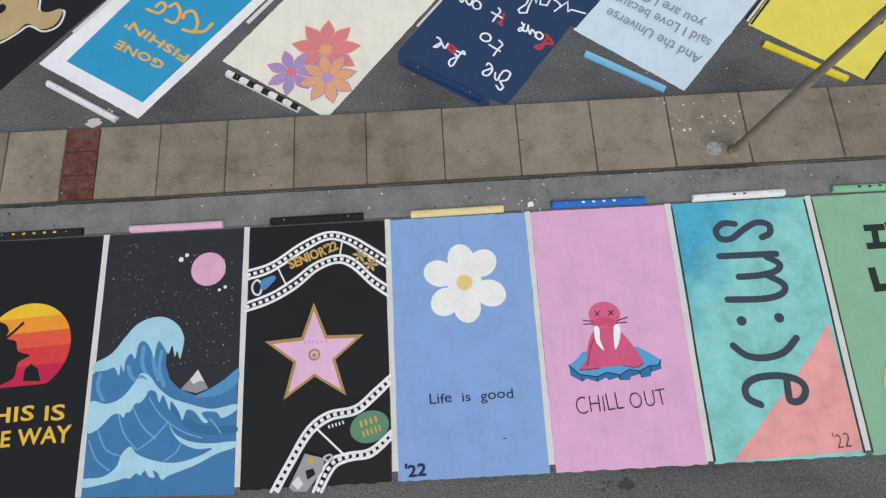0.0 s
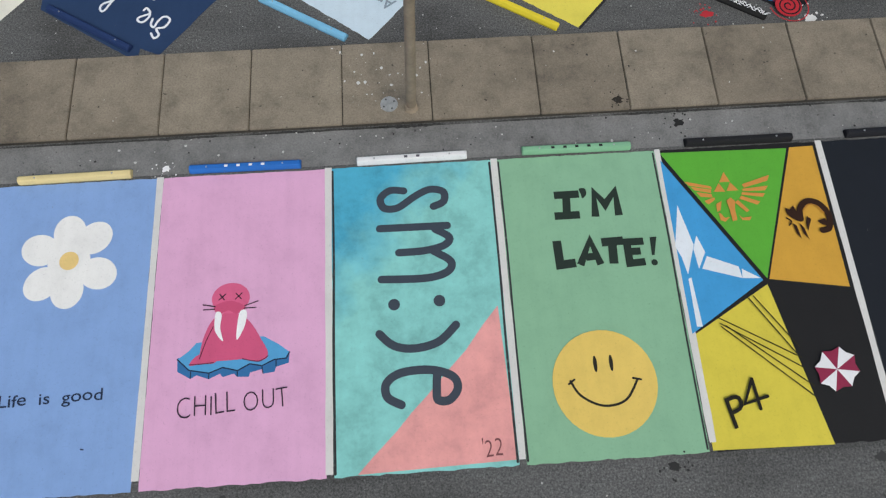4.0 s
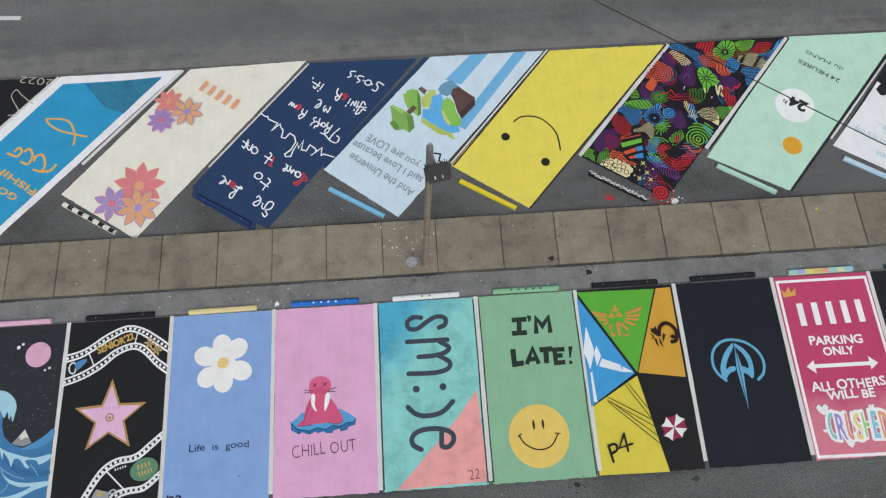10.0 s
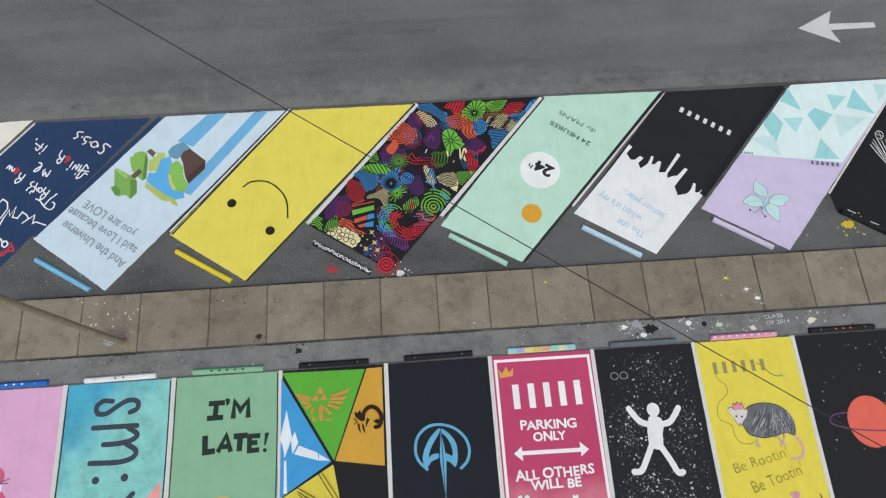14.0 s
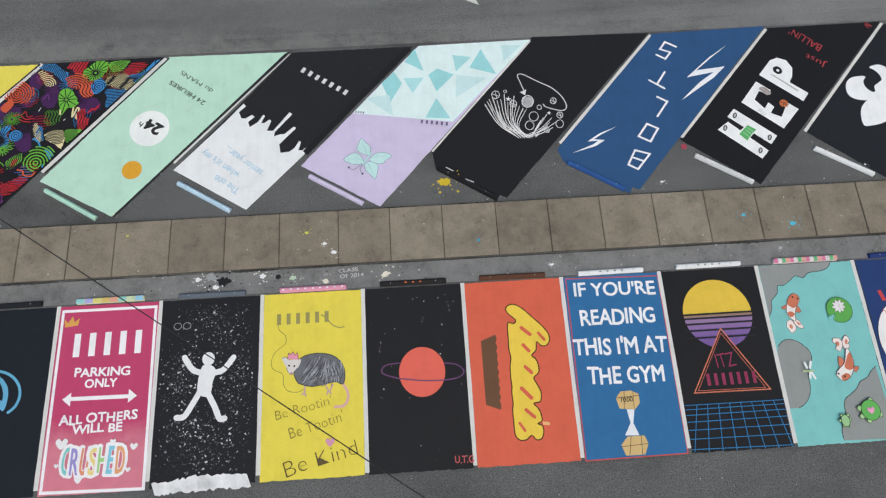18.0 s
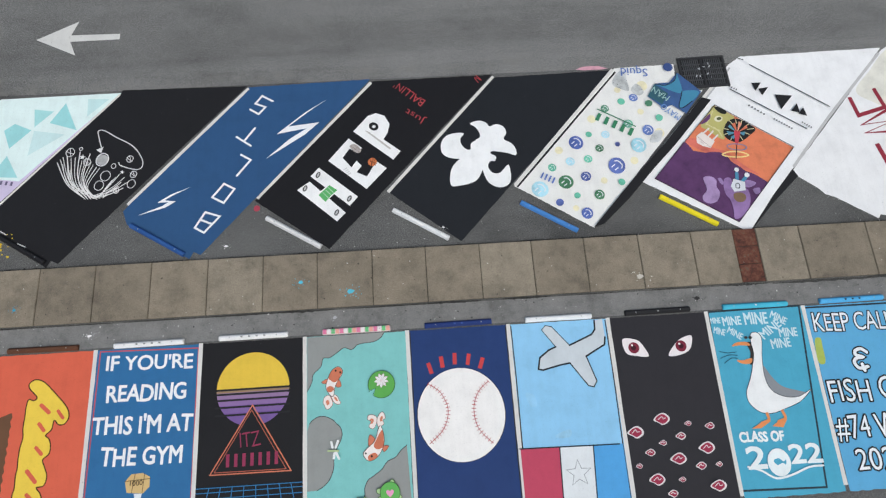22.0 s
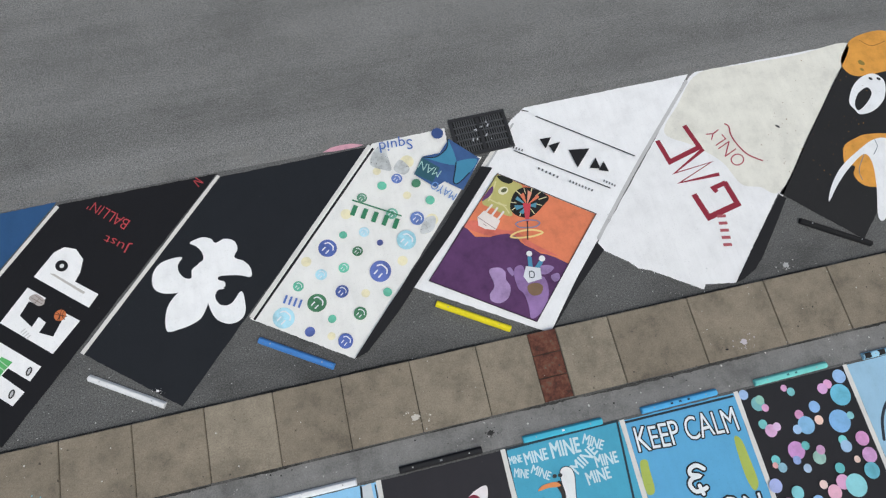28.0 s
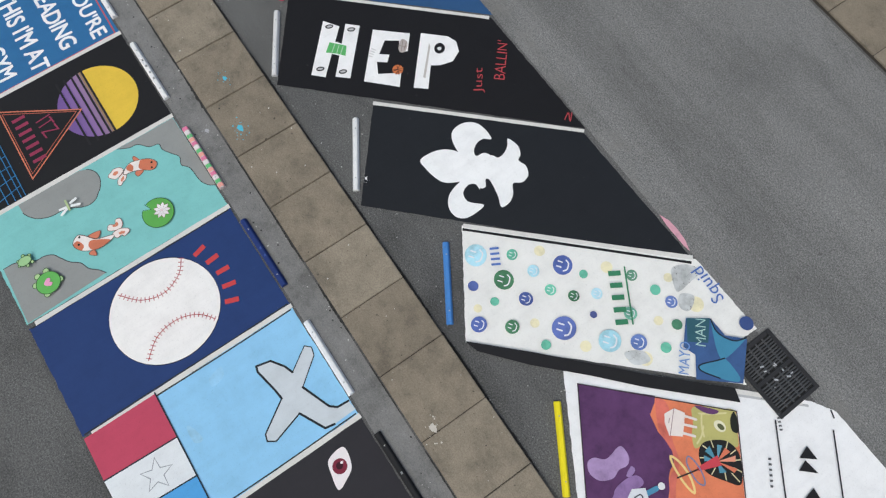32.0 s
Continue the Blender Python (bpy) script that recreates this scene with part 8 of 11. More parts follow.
disc(s, "bubble", (0.187, 0.497, 0.613), 1.38, 2.82, 0.166, blotch=0.22)
disc(s, "bubble", (0.672, 0.404, 0.621), 0.64, 2.93, 0.193, blotch=0.22)
disc(s, "bubble", (0.364, 0.48, 0.722), 1.9, 2.94, 0.166, blotch=0.22)

s = bay_a(23, (0.313, 0.501, 0.655), "light blue painted bay with a dark ring and round emblem")
line(s, "ring", (0.021, 0.031, 0.046), 0.07, [(0.13, 1.72), (0.29, 1.3), (0.57, 0.98), (0.95, 0.81), (1.33, 0.79), (1.77, 0.97)])
blob(s, "violet_spot", (0.196, 0.15, 0.414), [(0.53, 1.5), (0.68, 1.28), (0.91, 1.24), (0.95, 1.34), (0.77, 1.36), (0.8, 1.52)])
blob(s, "green_spot", (0.159, 0.384, 0.121), [(1.07, 1.31), (1.31, 1.23), (1.35, 1.4), (1.13, 1.52)])
blob(s, "blue_spot", (0.081, 0.196, 0.499), [(1.41, 1.33), (1.54, 1.32), (1.49, 1.53), (1.35, 1.54)])

s = bay_b(0, (0.016, 0.016, 0.018), "black painted bay with a gold and white outlined emblem")
line(s, "emblem_outline", (0.686, 0.661, 0.611), 0.05, [(1.89, 2.01), (1.7, 2.44), (1.61, 2.8), (1.66, 3.13), (1.5, 3.46), (1.08, 3.36), (0.8, 3.14), (0.56, 3.22), (0.39, 3.49), (0.21, 3.29), (0.18, 3.07), (0.32, 2.85), (0.65, 2.74), (0.7, 2.42), (0.78, 2.06), (1.03, 1.68)], closed=True)
blob(s, "gold_emblem", (0.471, 0.355, 0.172), [(1.93, 2.04), (1.75, 2.48), (1.65, 2.84), (1.7, 3.17), (1.59, 3.46), (1.16, 3.36), (0.88, 3.15), (0.64, 3.22), (0.47, 3.49), (0.29, 3.29), (0.26, 3.07), (0.4, 2.86), (0.73, 2.75), (0.74, 2.45), (0.83, 2.09), (1.08, 1.71)])
blob(s, "emblem_hole", (0.016, 0.016, 0.018), [(1.63, 2.46), (1.56, 2.7), (1.41, 2.68), (1.4, 2.51)])
text(s, "lettering", (0.479, 0.458, 0.363), "2022", 0.04, 7.2, 0.87, 6.6, 0.24, -0.01)
line(s, "scrawl", (0.479, 0.458, 0.363), 0.03, [(-0.17, 6.24), (0.31, 6.21), (0.58, 6.22), (0.5, 5.97), (-0.09, 5.79), (0.05, 5.51)])

s = bay_b(1, (0.793, 0.793, 0.808), "blue painted bay with a white border and orange lettering")
poly(s, 'blue_field', (0.042, 0.296, 0.527), [(0.0, 0.5), (2.0, 0.05), (2.2, 2.2), (2.36, 4.6), (0.27, 6.72), (0.12, 3.5)])
poly(s, "dark_triangle", (0.04, 0.187, 0.301), [(1.85, 5.04), (0.3, 6.76), (0.18, 5.17), (0.78, 4.92)], blotch=0.2)
text(s, "lettering", (0.722, 0.4, 0.09), "GONE", 0.38, 1.44, 1.55, 1.14, 0.19, 0.035)
text(s, "lettering", (0.722, 0.4, 0.09), "FISHIN'", 0.12, 1.9, 1.77, 1.63, 0.19, 0.035)
line(s, "orange_wave", (0.722, 0.4, 0.09), 0.07, [(1.71, 2.06), (1.43, 2.17), (1.45, 2.38), (1.6, 2.39), (1.61, 2.24)])
line(s, "orange_wave", (0.722, 0.4, 0.09), 0.07, [(1.19, 2.15), (0.98, 2.24), (1.08, 2.48), (1.33, 2.58), (1.38, 2.44)])
line(s, "orange_wave", (0.722, 0.4, 0.09), 0.07, [(0.71, 2.24), (0.5, 2.36), (0.61, 2.57), (0.88, 2.7), (1, 2.57), (0.93, 2.43)])
line(s, "orange_wave", (0.722, 0.4, 0.09), 0.07, [(0.49, 2.35), (0.33, 2.52), (0.34, 2.76)])
line(s, "fish_line", (0.667, 0.399, 0.115), 0.06, [(0.4, 3.94), (0.77, 3.73), (1.18, 3.53), (1.56, 3.47), (1.74, 3.54), (1.24, 3.9), (0.73, 3.76), (0.48, 3.5)])

s = bay_b(2, (0.775, 0.747, 0.643), "cream painted bay with coral, violet and orange flowers", corners=((-0.48, 0.12), (2.16, -0.4), (2.52, 4.84), (0.05, 7.43)))
flower(s, (0.658, 0.21, 0.229), (0.693, 0.362, 0.189), 0.69, 1.25, 0.74, 9, 50, 360, edge=(0.719, 0.335, 0.188))
flower(s, (0.35, 0.269, 0.51), (0.655, 0.161, 0.227), 0.84, 0.38, 0.55, 7, 29, 360, edge=(0.658, 0.211, 0.287))
flower(s, (0.693, 0.362, 0.189), (0.389, 0.287, 0.583), 0.16, 0.79, 0.61, 8, 34, 360, edge=(0.35, 0.261, 0.51))
flower(s, (0.645, 0.23, 0.211), (0.72, 0.362, 0.149), 2.12, 3.65, 0.44, 8, 55, 360, edge=(0.719, 0.335, 0.188))
flower(s, (0.347, 0.224, 0.464), (0.655, 0.161, 0.227), 1.8, 3.07, 0.43, 9, -101, 360, edge=(0.516, 0.29, 0.562))
flower(s, (0.666, 0.361, 0.188), (0.324, 0.261, 0.604), 1.43, 3.78, 0.5, 7, 51, 360, edge=(0.35, 0.261, 0.51))
bars(s, "name_bars", (0.721, 0.362, 0.19), 0.42, 5.11, 1.88, 4.86, 0.37, 5)

s = bay_b(3, (0.025, 0.05, 0.117), "navy painted bay with white handwriting and a heartbeat line", corners=((-0.38, 0.13), (-0.02, 0.0), (-0.2, -0.22), (1.95, -0.66), (2.19, -0.41), (2.61, 4.75), (0.2, 7.1)))
HAND, HAND_RED = (0.795, 0.809, 0.838), (0.45, 0.05, 0.07)
lines(s, "letter_stroke", HAND, 0.042, [[(0.08, 0.33), (-0.04, 0.3), (-0.05, 0.4), (0.08, 0.46), (0, 0.58), (0.04, 0.74), (0.14, 0.75), (0.19, 0.69)], [(0.19, 0.69), (0.18, 0.57), (0.14, 0.45), (0.22, 0.45), (0.29, 0.55)]])
lines(s, "letter_stroke", HAND, 0.042, [[(0.43, 0.56), (0.5, 0.4), (0.45, 0.35), (0.37, 0.39), (0.37, 0.53), (0.45, 0.62), (0.55, 0.63), (0.55, 0.57)]])
lines(s, "letter_stroke", HAND, 0.042, [[(1.25, 0.41), (1.07, 0.46), (1.15, 0.49), (1.13, 0.31), (1.08, 0.08), (1.16, 0.06), (1.21, 0.16), (1.14, 0.32)], [(1.13, 0.31), (1.22, 0.33), (1.28, 0.32)]])
lines(s, "letter_stroke", HAND_RED, 0.06, [[(1.3, 0.43), (1.4, 0.43), (1.45, 0.41), (1.42, 0.34), (1.31, 0.34), (1.32, 0.41), (1.27, 0.33)]])
lines(s, "letter_stroke", HAND, 0.042, [[(1.51, 0.42), (1.49, 0.29), (1.65, 0.36)]])
lines(s, "letter_stroke", HAND, 0.042, [[(1.65, 0.31), (1.68, 0.2), (1.68, 0.16), (1.62, 0.22), (1.63, 0.33), (1.71, 0.39), (1.79, 0.38)]])
lines(s, "letter_stroke", HAND, 0.042, [[(0.74, 1.2), (0.62, 1.17), (0.62, 1.02), (0.59, 0.84)], [(0.83, 0.98), (0.55, 1.01)]])
lines(s, "letter_stroke", HAND, 0.042, [[(0.92, 1.14), (0.89, 1.07), (0.93, 1), (1.01, 0.97), (1.09, 0.99), (1.12, 1.07), (1.08, 1.14), (1, 1.17), (0.92, 1.14)]])
lines(s, "letter_stroke", HAND_RED, 0.06, [[(0.08, 1.98), (-0.16, 1.9), (-0.05, 1.79), (-0.05, 1.62), (0.07, 1.59), (-0.01, 1.74), (0, 1.92)]])
lines(s, "letter_stroke", HAND, 0.042, [[(0.11, 1.91), (0.09, 1.85), (0.11, 1.79), (0.17, 1.78), (0.23, 1.8), (0.26, 1.86), (0.23, 1.92), (0.17, 1.93), (0.11, 1.91)], [(0.27, 1.89), (0.22, 1.78)]])
lines(s, "letter_stroke", HAND, 0.042, [[(0.25, 1.83), (0.38, 1.87), (0.35, 1.76), (0.47, 1.84)]])
lines(s, "letter_stroke", HAND, 0.042, [[(0.51, 1.9), (0.45, 1.76), (0.53, 1.74), (0.59, 1.86)]])
lines(s, "letter_stroke", HAND, 0.042, [[(0.57, 1.78), (0.61, 1.7), (0.58, 1.66), (0.54, 1.7), (0.57, 1.81), (0.66, 1.86)]])
lines(s, "letter_stroke", HAND_RED, 0.06, [[(1.09, 1.77), (0.98, 1.52)], [(1.05, 1.53), (0.94, 1.53)]])
lines(s, "letter_stroke", HAND, 0.042, [[(1.28, 1.81), (1.19, 1.77), (1.18, 1.63), (1.15, 1.47)], [(1.32, 1.63), (1.06, 1.67)]])
lines(s, "letter_stroke", HAND, 0.042, [[(1.62, 1.62), (1.58, 1.55), (1.61, 1.48), (1.68, 1.46), (1.76, 1.5), (1.79, 1.57), (1.77, 1.63), (1.7, 1.65), (1.62, 1.62)]])
lines(s, "letter_stroke", HAND, 0.042, [[(1.86, 1.65), (1.8, 1.46), (1.94, 1.49), (2.01, 1.62)]])
lines(s, "letter_stroke", HAND, 0.042, [[(2.07, 1.67), (1.97, 1.41), (2.07, 1.42)], [(2.16, 1.54), (1.92, 1.55)]])
line(s, "heartbeat", HAND, 0.04, [(2.43, 2.53), (2.25, 2.55), (2.22, 2.6), (2.12, 2.55), (1.82, 2.63), (1.78, 2.32), (1.77, 2.43), (1.75, 2.67), (1.67, 2.61), (1.52, 2.57), (1.4, 2.38), (1.29, 2.43), (1.3, 2.64), (1.13, 2.66), (0.97, 2.55), (0.89, 2.28), (0.93, 2.06), (0.85, 2.02), (0.74, 2.12), (0.81, 2.27), (0.9, 2.56), (0.75, 2.45), (0.84, 2.75), (0.66, 2.48), (0.53, 2.55), (0.58, 2.76), (0.41, 2.78), (0.3, 2.75), (0.32, 2.53), (0.25, 2.93), (0.09, 2.73), (0.06, 2.82), (-0.22, 2.94)], curved=False)
lines(s, "letter_stroke", HAND, 0.042, [[(0.62, 3.25), (0.49, 3.29), (0.26, 3.26), (0.09, 3.29), (0.04, 3.38), (0.1, 3.5), (0.19, 3.5)], [(0.29, 3.29), (0.32, 3.5), (0.3, 3.73)]])
lines(s, "letter_stroke", HAND, 0.042, [[(0.54, 3.66), (0.48, 3.42), (0.51, 3.32), (0.59, 3.42), (0.56, 3.54)], [(0.53, 3.52), (0.65, 3.54), (0.69, 3.65)]])
lines(s, "letter_stroke", HAND, 0.042, [[(0.7, 3.53), (0.68, 3.49), (0.7, 3.45), (0.74, 3.44), (0.79, 3.46), (0.81, 3.51), (0.8, 3.55), (0.75, 3.56), (0.7, 3.53)], [(0.83, 3.52), (0.8, 3.42)]])
lines(s, "letter_stroke", HAND, 0.042, [[(0.98, 3.58), (0.85, 3.35), (0.91, 3.33)], [(0.99, 3.44), (0.81, 3.45)], [(0.91, 3.29), (0.89, 3.24)]])
lines(s, "letter_stroke", HAND, 0.042, [[(1.09, 3.54), (1.12, 3.45), (1.02, 3.4), (1.05, 3.32), (1.03, 3.24)]])
lines(s, "letter_stroke", HAND, 0.042, [[(1.45, 3.51), (1.4, 3.31), (1.44, 3.17), (1.52, 3.24), (1.48, 3.36)], [(1.44, 3.34), (1.54, 3.37), (1.58, 3.47)]])
lines(s, "letter_stroke", HAND_RED, 0.06, [[(1.69, 3.48), (1.69, 3.37), (1.78, 3.39), (1.78, 3.49), (1.69, 3.48), (1.72, 3.41)]])
lines(s, "letter_stroke", HAND, 0.042, [[(1.82, 3.43), (1.82, 3.34), (1.93, 3.42), (1.92, 3.32), (2.01, 3.41), (2.01, 3.29)]])
lines(s, "letter_stroke", HAND, 0.042, [[(1.01, 4.07), (0.95, 3.88), (1.08, 3.94), (1.05, 3.83), (1.15, 3.91), (1.16, 4)]])
lines(s, "letter_stroke", HAND, 0.042, [[(1.32, 4), (1.36, 3.85), (1.36, 3.75), (1.3, 3.79), (1.29, 3.92), (1.38, 4.04), (1.46, 4.01)]])
lines(s, "letter_stroke", HAND, 0.042, [[(0.27, 4.82), (0.4, 4.86), (0.36, 4.68), (0.29, 4.41), (0.22, 4.49), (0.23, 4.66), (0.14, 4.68)], [(0.4, 4.63), (0.18, 4.77)]])
lines(s, "letter_stroke", HAND, 0.042, [[(0.49, 4.76), (0.41, 4.57)], [(0.41, 4.48), (0.4, 4.45)]])
lines(s, "letter_stroke", HAND, 0.042, [[(0.56, 4.74), (0.5, 4.58), (0.62, 4.66), (0.59, 4.51)]])
lines(s, "letter_stroke", HAND, 0.042, [[(0.75, 4.67), (0.7, 4.5)], [(0.7, 4.42), (0.69, 4.39)]])
lines(s, "letter_stroke", HAND_RED, 0.06, [[(0.96, 4.71), (1.01, 4.63), (0.91, 4.61), (0.92, 4.5)], [(0.89, 4.68), (0.89, 4.54)]])
lines(s, "letter_stroke", HAND, 0.042, [[(1.08, 4.63), (1.02, 4.44), (1.04, 4.34), (1.14, 4.42), (1.09, 4.51)], [(1.07, 4.5), (1.21, 4.54), (1.28, 4.69)]])
lines(s, "letter_stroke", HAND, 0.042, [[(1.72, 4.5), (1.68, 4.3)], [(1.69, 4.22), (1.68, 4.19)]])
lines(s, "letter_stroke", HAND, 0.042, [[(1.85, 4.47), (1.81, 4.22), (1.91, 4.24)], [(2.03, 4.33), (1.78, 4.36)]])
lines(s, "letter_stroke", HAND, 0.042, [[(2.12, 4.45), (2.11, 4.42)]])
lines(s, "letter_stroke", HAND, 0.042, [[(0.32, 5.69), (0.5, 5.67), (0.51, 5.58), (0.39, 5.5), (0.37, 5.36), (0.48, 5.34)]])
lines(s, "letter_stroke", HAND, 0.042, [[(0.61, 5.48), (0.6, 5.45)]])
lines(s, "letter_stroke", HAND, 0.042, [[(0.66, 5.5), (0.64, 5.44), (0.67, 5.37), (0.74, 5.34), (0.81, 5.37), (0.83, 5.43), (0.8, 5.5), (0.73, 5.53), (0.66, 5.5)]])
lines(s, "letter_stroke", HAND, 0.042, [[(0.89, 5.41), (0.89, 5.38)]])
lines(s, "letter_stroke", HAND, 0.042, [[(0.98, 5.5), (1.11, 5.43), (1.08, 5.33), (0.97, 5.32), (0.99, 5.21)]])
lines(s, "letter_stroke", HAND, 0.042, [[(1.19, 5.36), (1.18, 5.33)]])
lines(s, "letter_stroke", HAND, 0.042, [[(1.29, 5.47), (1.4, 5.38), (1.36, 5.31), (1.29, 5.27), (1.33, 5.16)]])

s = bay_b(4, (0.595, 0.708, 0.783), "pale blue painted bay with blocky trees, water stripes and a quote", corners=((-0.24, 0.13), (2.4, -0.22), (2.6, 4.73), (0.04, 7.3)))
poly(s, "water_stripe", (0.172, 0.431, 0.687), [(1.72, 5.6), (1.33, 6.01), (1.24, 4.6), (1.72, 4.42)])
poly(s, "water_stripe", (0.172, 0.431, 0.687), [(0.75, 6.58), (0.46, 6.87), (0.14, 3.52), (0.45, 3.43)])
poly(s, "block_bank", (0.483, 0.573, 0.154), [(1.88, 3.49), (1.81, 3.55), (1.88, 3.62), (1.79, 3.7), (1.87, 3.79), (1.71, 3.93), (1.58, 3.84), (1.53, 3.61), (1.33, 3.39), (1.41, 3.32), (1.51, 3.36), (1.53, 3.25), (1.67, 3.27)])
poly(s, "block_water", (0.128, 0.42, 0.755), [(1.63, 3.71), (1.51, 3.95), (1.28, 3.84), (1.06, 3.49), (0.66, 3.31), (0.39, 3.47), (0.21, 3.36), (0.35, 3.15), (0.8, 3.02), (1.4, 2.98), (1.56, 3.19), (1.4, 3.33)])
poly(s, "block_bank", (0.438, 0.523, 0.132), [(1.41, 2.96), (1.19, 2.98), (0.83, 3.04), (0.54, 3.09), (0.36, 3.16), (0.14, 3.06), (0.32, 2.99), (0.4, 3.03), (0.6, 2.89), (0.83, 2.86), (1.07, 2.85), (1.29, 2.83)])
poly(s, "block_haze", (0.159, 0.322, 0.464), [(1.7, 4.2), (1.65, 4.38), (1.56, 4.52), (1.23, 4.52), (1.25, 4.22), (1.28, 4.02), (1.49, 3.93), (1.67, 4.02)])
poly(s, "block_rock", (0.106, 0.064, 0.052), [(1.33, 4.31), (1.25, 4.5), (0.93, 4.52), (0.63, 4.54), (0.45, 4.34), (0.46, 4), (0.45, 3.72), (0.7, 3.81), (1.04, 4.04), (1.25, 4.13)])
poly(s, "block_rock", (0.069, 0.042, 0.035), [(0.63, 3.82), (0.63, 4.54), (0.45, 4.34), (0.45, 3.73)])
poly(s, "block_grass", (0.254, 0.517, 0.103), [(1.3, 3.82), (1.25, 4), (1.09, 4), (0.93, 3.96), (0.79, 3.82), (0.66, 3.76), (0.46, 3.71), (0.34, 3.55), (0.44, 3.38), (0.64, 3.33), (0.8, 3.37), (0.94, 3.43), (1.11, 3.54)])
poly(s, "block_bank", (0.576, 0.576, 0.166), [(1.11, 3.54), (1.04, 3.58), (0.86, 3.47), (0.59, 3.38), (0.61, 3.29), (0.85, 3.36)])
poly(s, "block_leaf", (0.252, 0.471, 0.097), [(2.35, 3.17), (2.3, 3.25), (2.34, 3.34), (2.26, 3.5), (2.1, 3.58), (1.9, 3.47), (1.48, 3.04), (1.5, 2.91), (1.72, 2.91), (1.95, 2.93), (2.12, 3.01)])
poly(s, "block_leaf", (0.123, 0.25, 0.06), [(2.09, 3.53), (1.9, 3.47), (1.48, 3.04), (1.5, 2.91)])
poly(s, "block_stone", (0.143, 0.105, 0.089), [(2.13, 3.61), (2.1, 3.75), (1.88, 3.76), (1.86, 3.6)])
poly(s, "block_trunk", (0.142, 0.092, 0.07), [(1.87, 2.8), (1.86, 3.1), (1.71, 3.1), (1.71, 2.8)])
poly(s, "block_leaf", (0.224, 0.416, 0.097), [(2.36, 2.62), (2.33, 2.7), (2.09, 2.75), (1.86, 2.79), (1.63, 2.82), (1.32, 2.56), (1.32, 2.32), (1.49, 2.32), (1.58, 2.24), (1.61, 2.18), (1.72, 2.11), (1.97, 2.16), (1.98, 2.29)])
poly(s, "block_leaf", (0.132, 0.275, 0.065), [(1.79, 2.72), (1.63, 2.82), (1.32, 2.56), (1.32, 2.32)])
poly(s, "block_leaf", (0.337, 0.569, 0.149), [(2.32, 2.63), (2.3, 2.7), (1.91, 2.76), (1.91, 2.64)])
poly(s, "block_leaf", (0.132, 0.275, 0.065), [(2.01, 2.2), (1.93, 2.33), (1.72, 2.3), (1.63, 2.17), (1.74, 2.11)])
text(s, "lettering", (0.261, 0.324, 0.377), "And the Universe", -0.06, 1.05, 2.15, 0.73, 0.25, 0.01)
text(s, "lettering", (0.261, 0.324, 0.377), "said I Love because", 0.03, 1.52, 2.37, 1.09, 0.25, 0.01)
text(s, "lettering", (0.261, 0.324, 0.377), "you are LOVE", 0.41, 1.81, 2.19, 1.52, 0.25, 0.01)

s = bay_b(5, (0.75, 0.651, 0.102), "yellow painted bay with a simple black smiling face", corners=((-0.22, 0.14), (2.35, -0.34), (2.63, 4.7), (0.05, 7.26)))
disc(s, "face_dot", (0.021, 0.019, 0.014), 1.76, 1.45, 0.13)
disc(s, "face_dot", (0.021, 0.019, 0.014), 0.35, 1.59, 0.13)
line(s, "face_curve", (0.021, 0.019, 0.014), 0.045, [(1.89, 2.01), (1.82, 2.29), (1.5, 2.57), (1.09, 2.64), (0.66, 2.53), (0.26, 2.19)])
line(s, "dark_edge", (0.025, 0.025, 0.027), 0.05, [(2.31, -0.27), (2.65, 4.68)], curved=False)
line(s, "dark_edge", (0.025, 0.025, 0.027), 0.05, [(-0.22, 0.14), (0.01, 7.29)], curved=False)

s = bay_b(6, (0.014, 0.013, 0.016), "black painted bay covered with swirling neon doodles", corners=((-0.33, 0.29), (2.4, -0.28), (2.67, 4.68), (0, 7.39)))
doodles(s)

s = bay_b(7, (0.489, 0.71, 0.572), "mint green painted bay with a white disc and orange spot", corners=((-0.19, 0.2), (2.21, -0.48), (2.6, 4.77), (0, 7.33)))
disc(s, "white_disc", (0.818, 0.84, 0.811), 1.16, 2.75, 0.59)
text(s, "lettering", (0.025, 0.027, 0.025), "24", 0.89, 3.06, 1.41, 2.95, 0.32, 0.05)
text(s, "lettering", (0.025, 0.027, 0.025), "h", 1.41, 2.73, 1.52, 2.72, 0.13, 0.03)
disc(s, "orange_spot", (0.70, 0.36, 0.035), 0.5, 1.52, 0.29)
text(s, "lettering", (0.072, 0.103, 0.083), "24 HEURES", 0.58, 4.47, 1.92, 4.27, 0.14, 0.02)
text(s, "lettering", (0.072, 0.103, 0.083), "du MANS", 0.7, 4.9, 1.94, 4.72, 0.14, 0.0)
line(s, "dark_edge", (0.022, 0.023, 0.025), 0.06, [(-0.24, 0.25), (-0.06, 7.35)], curved=False)

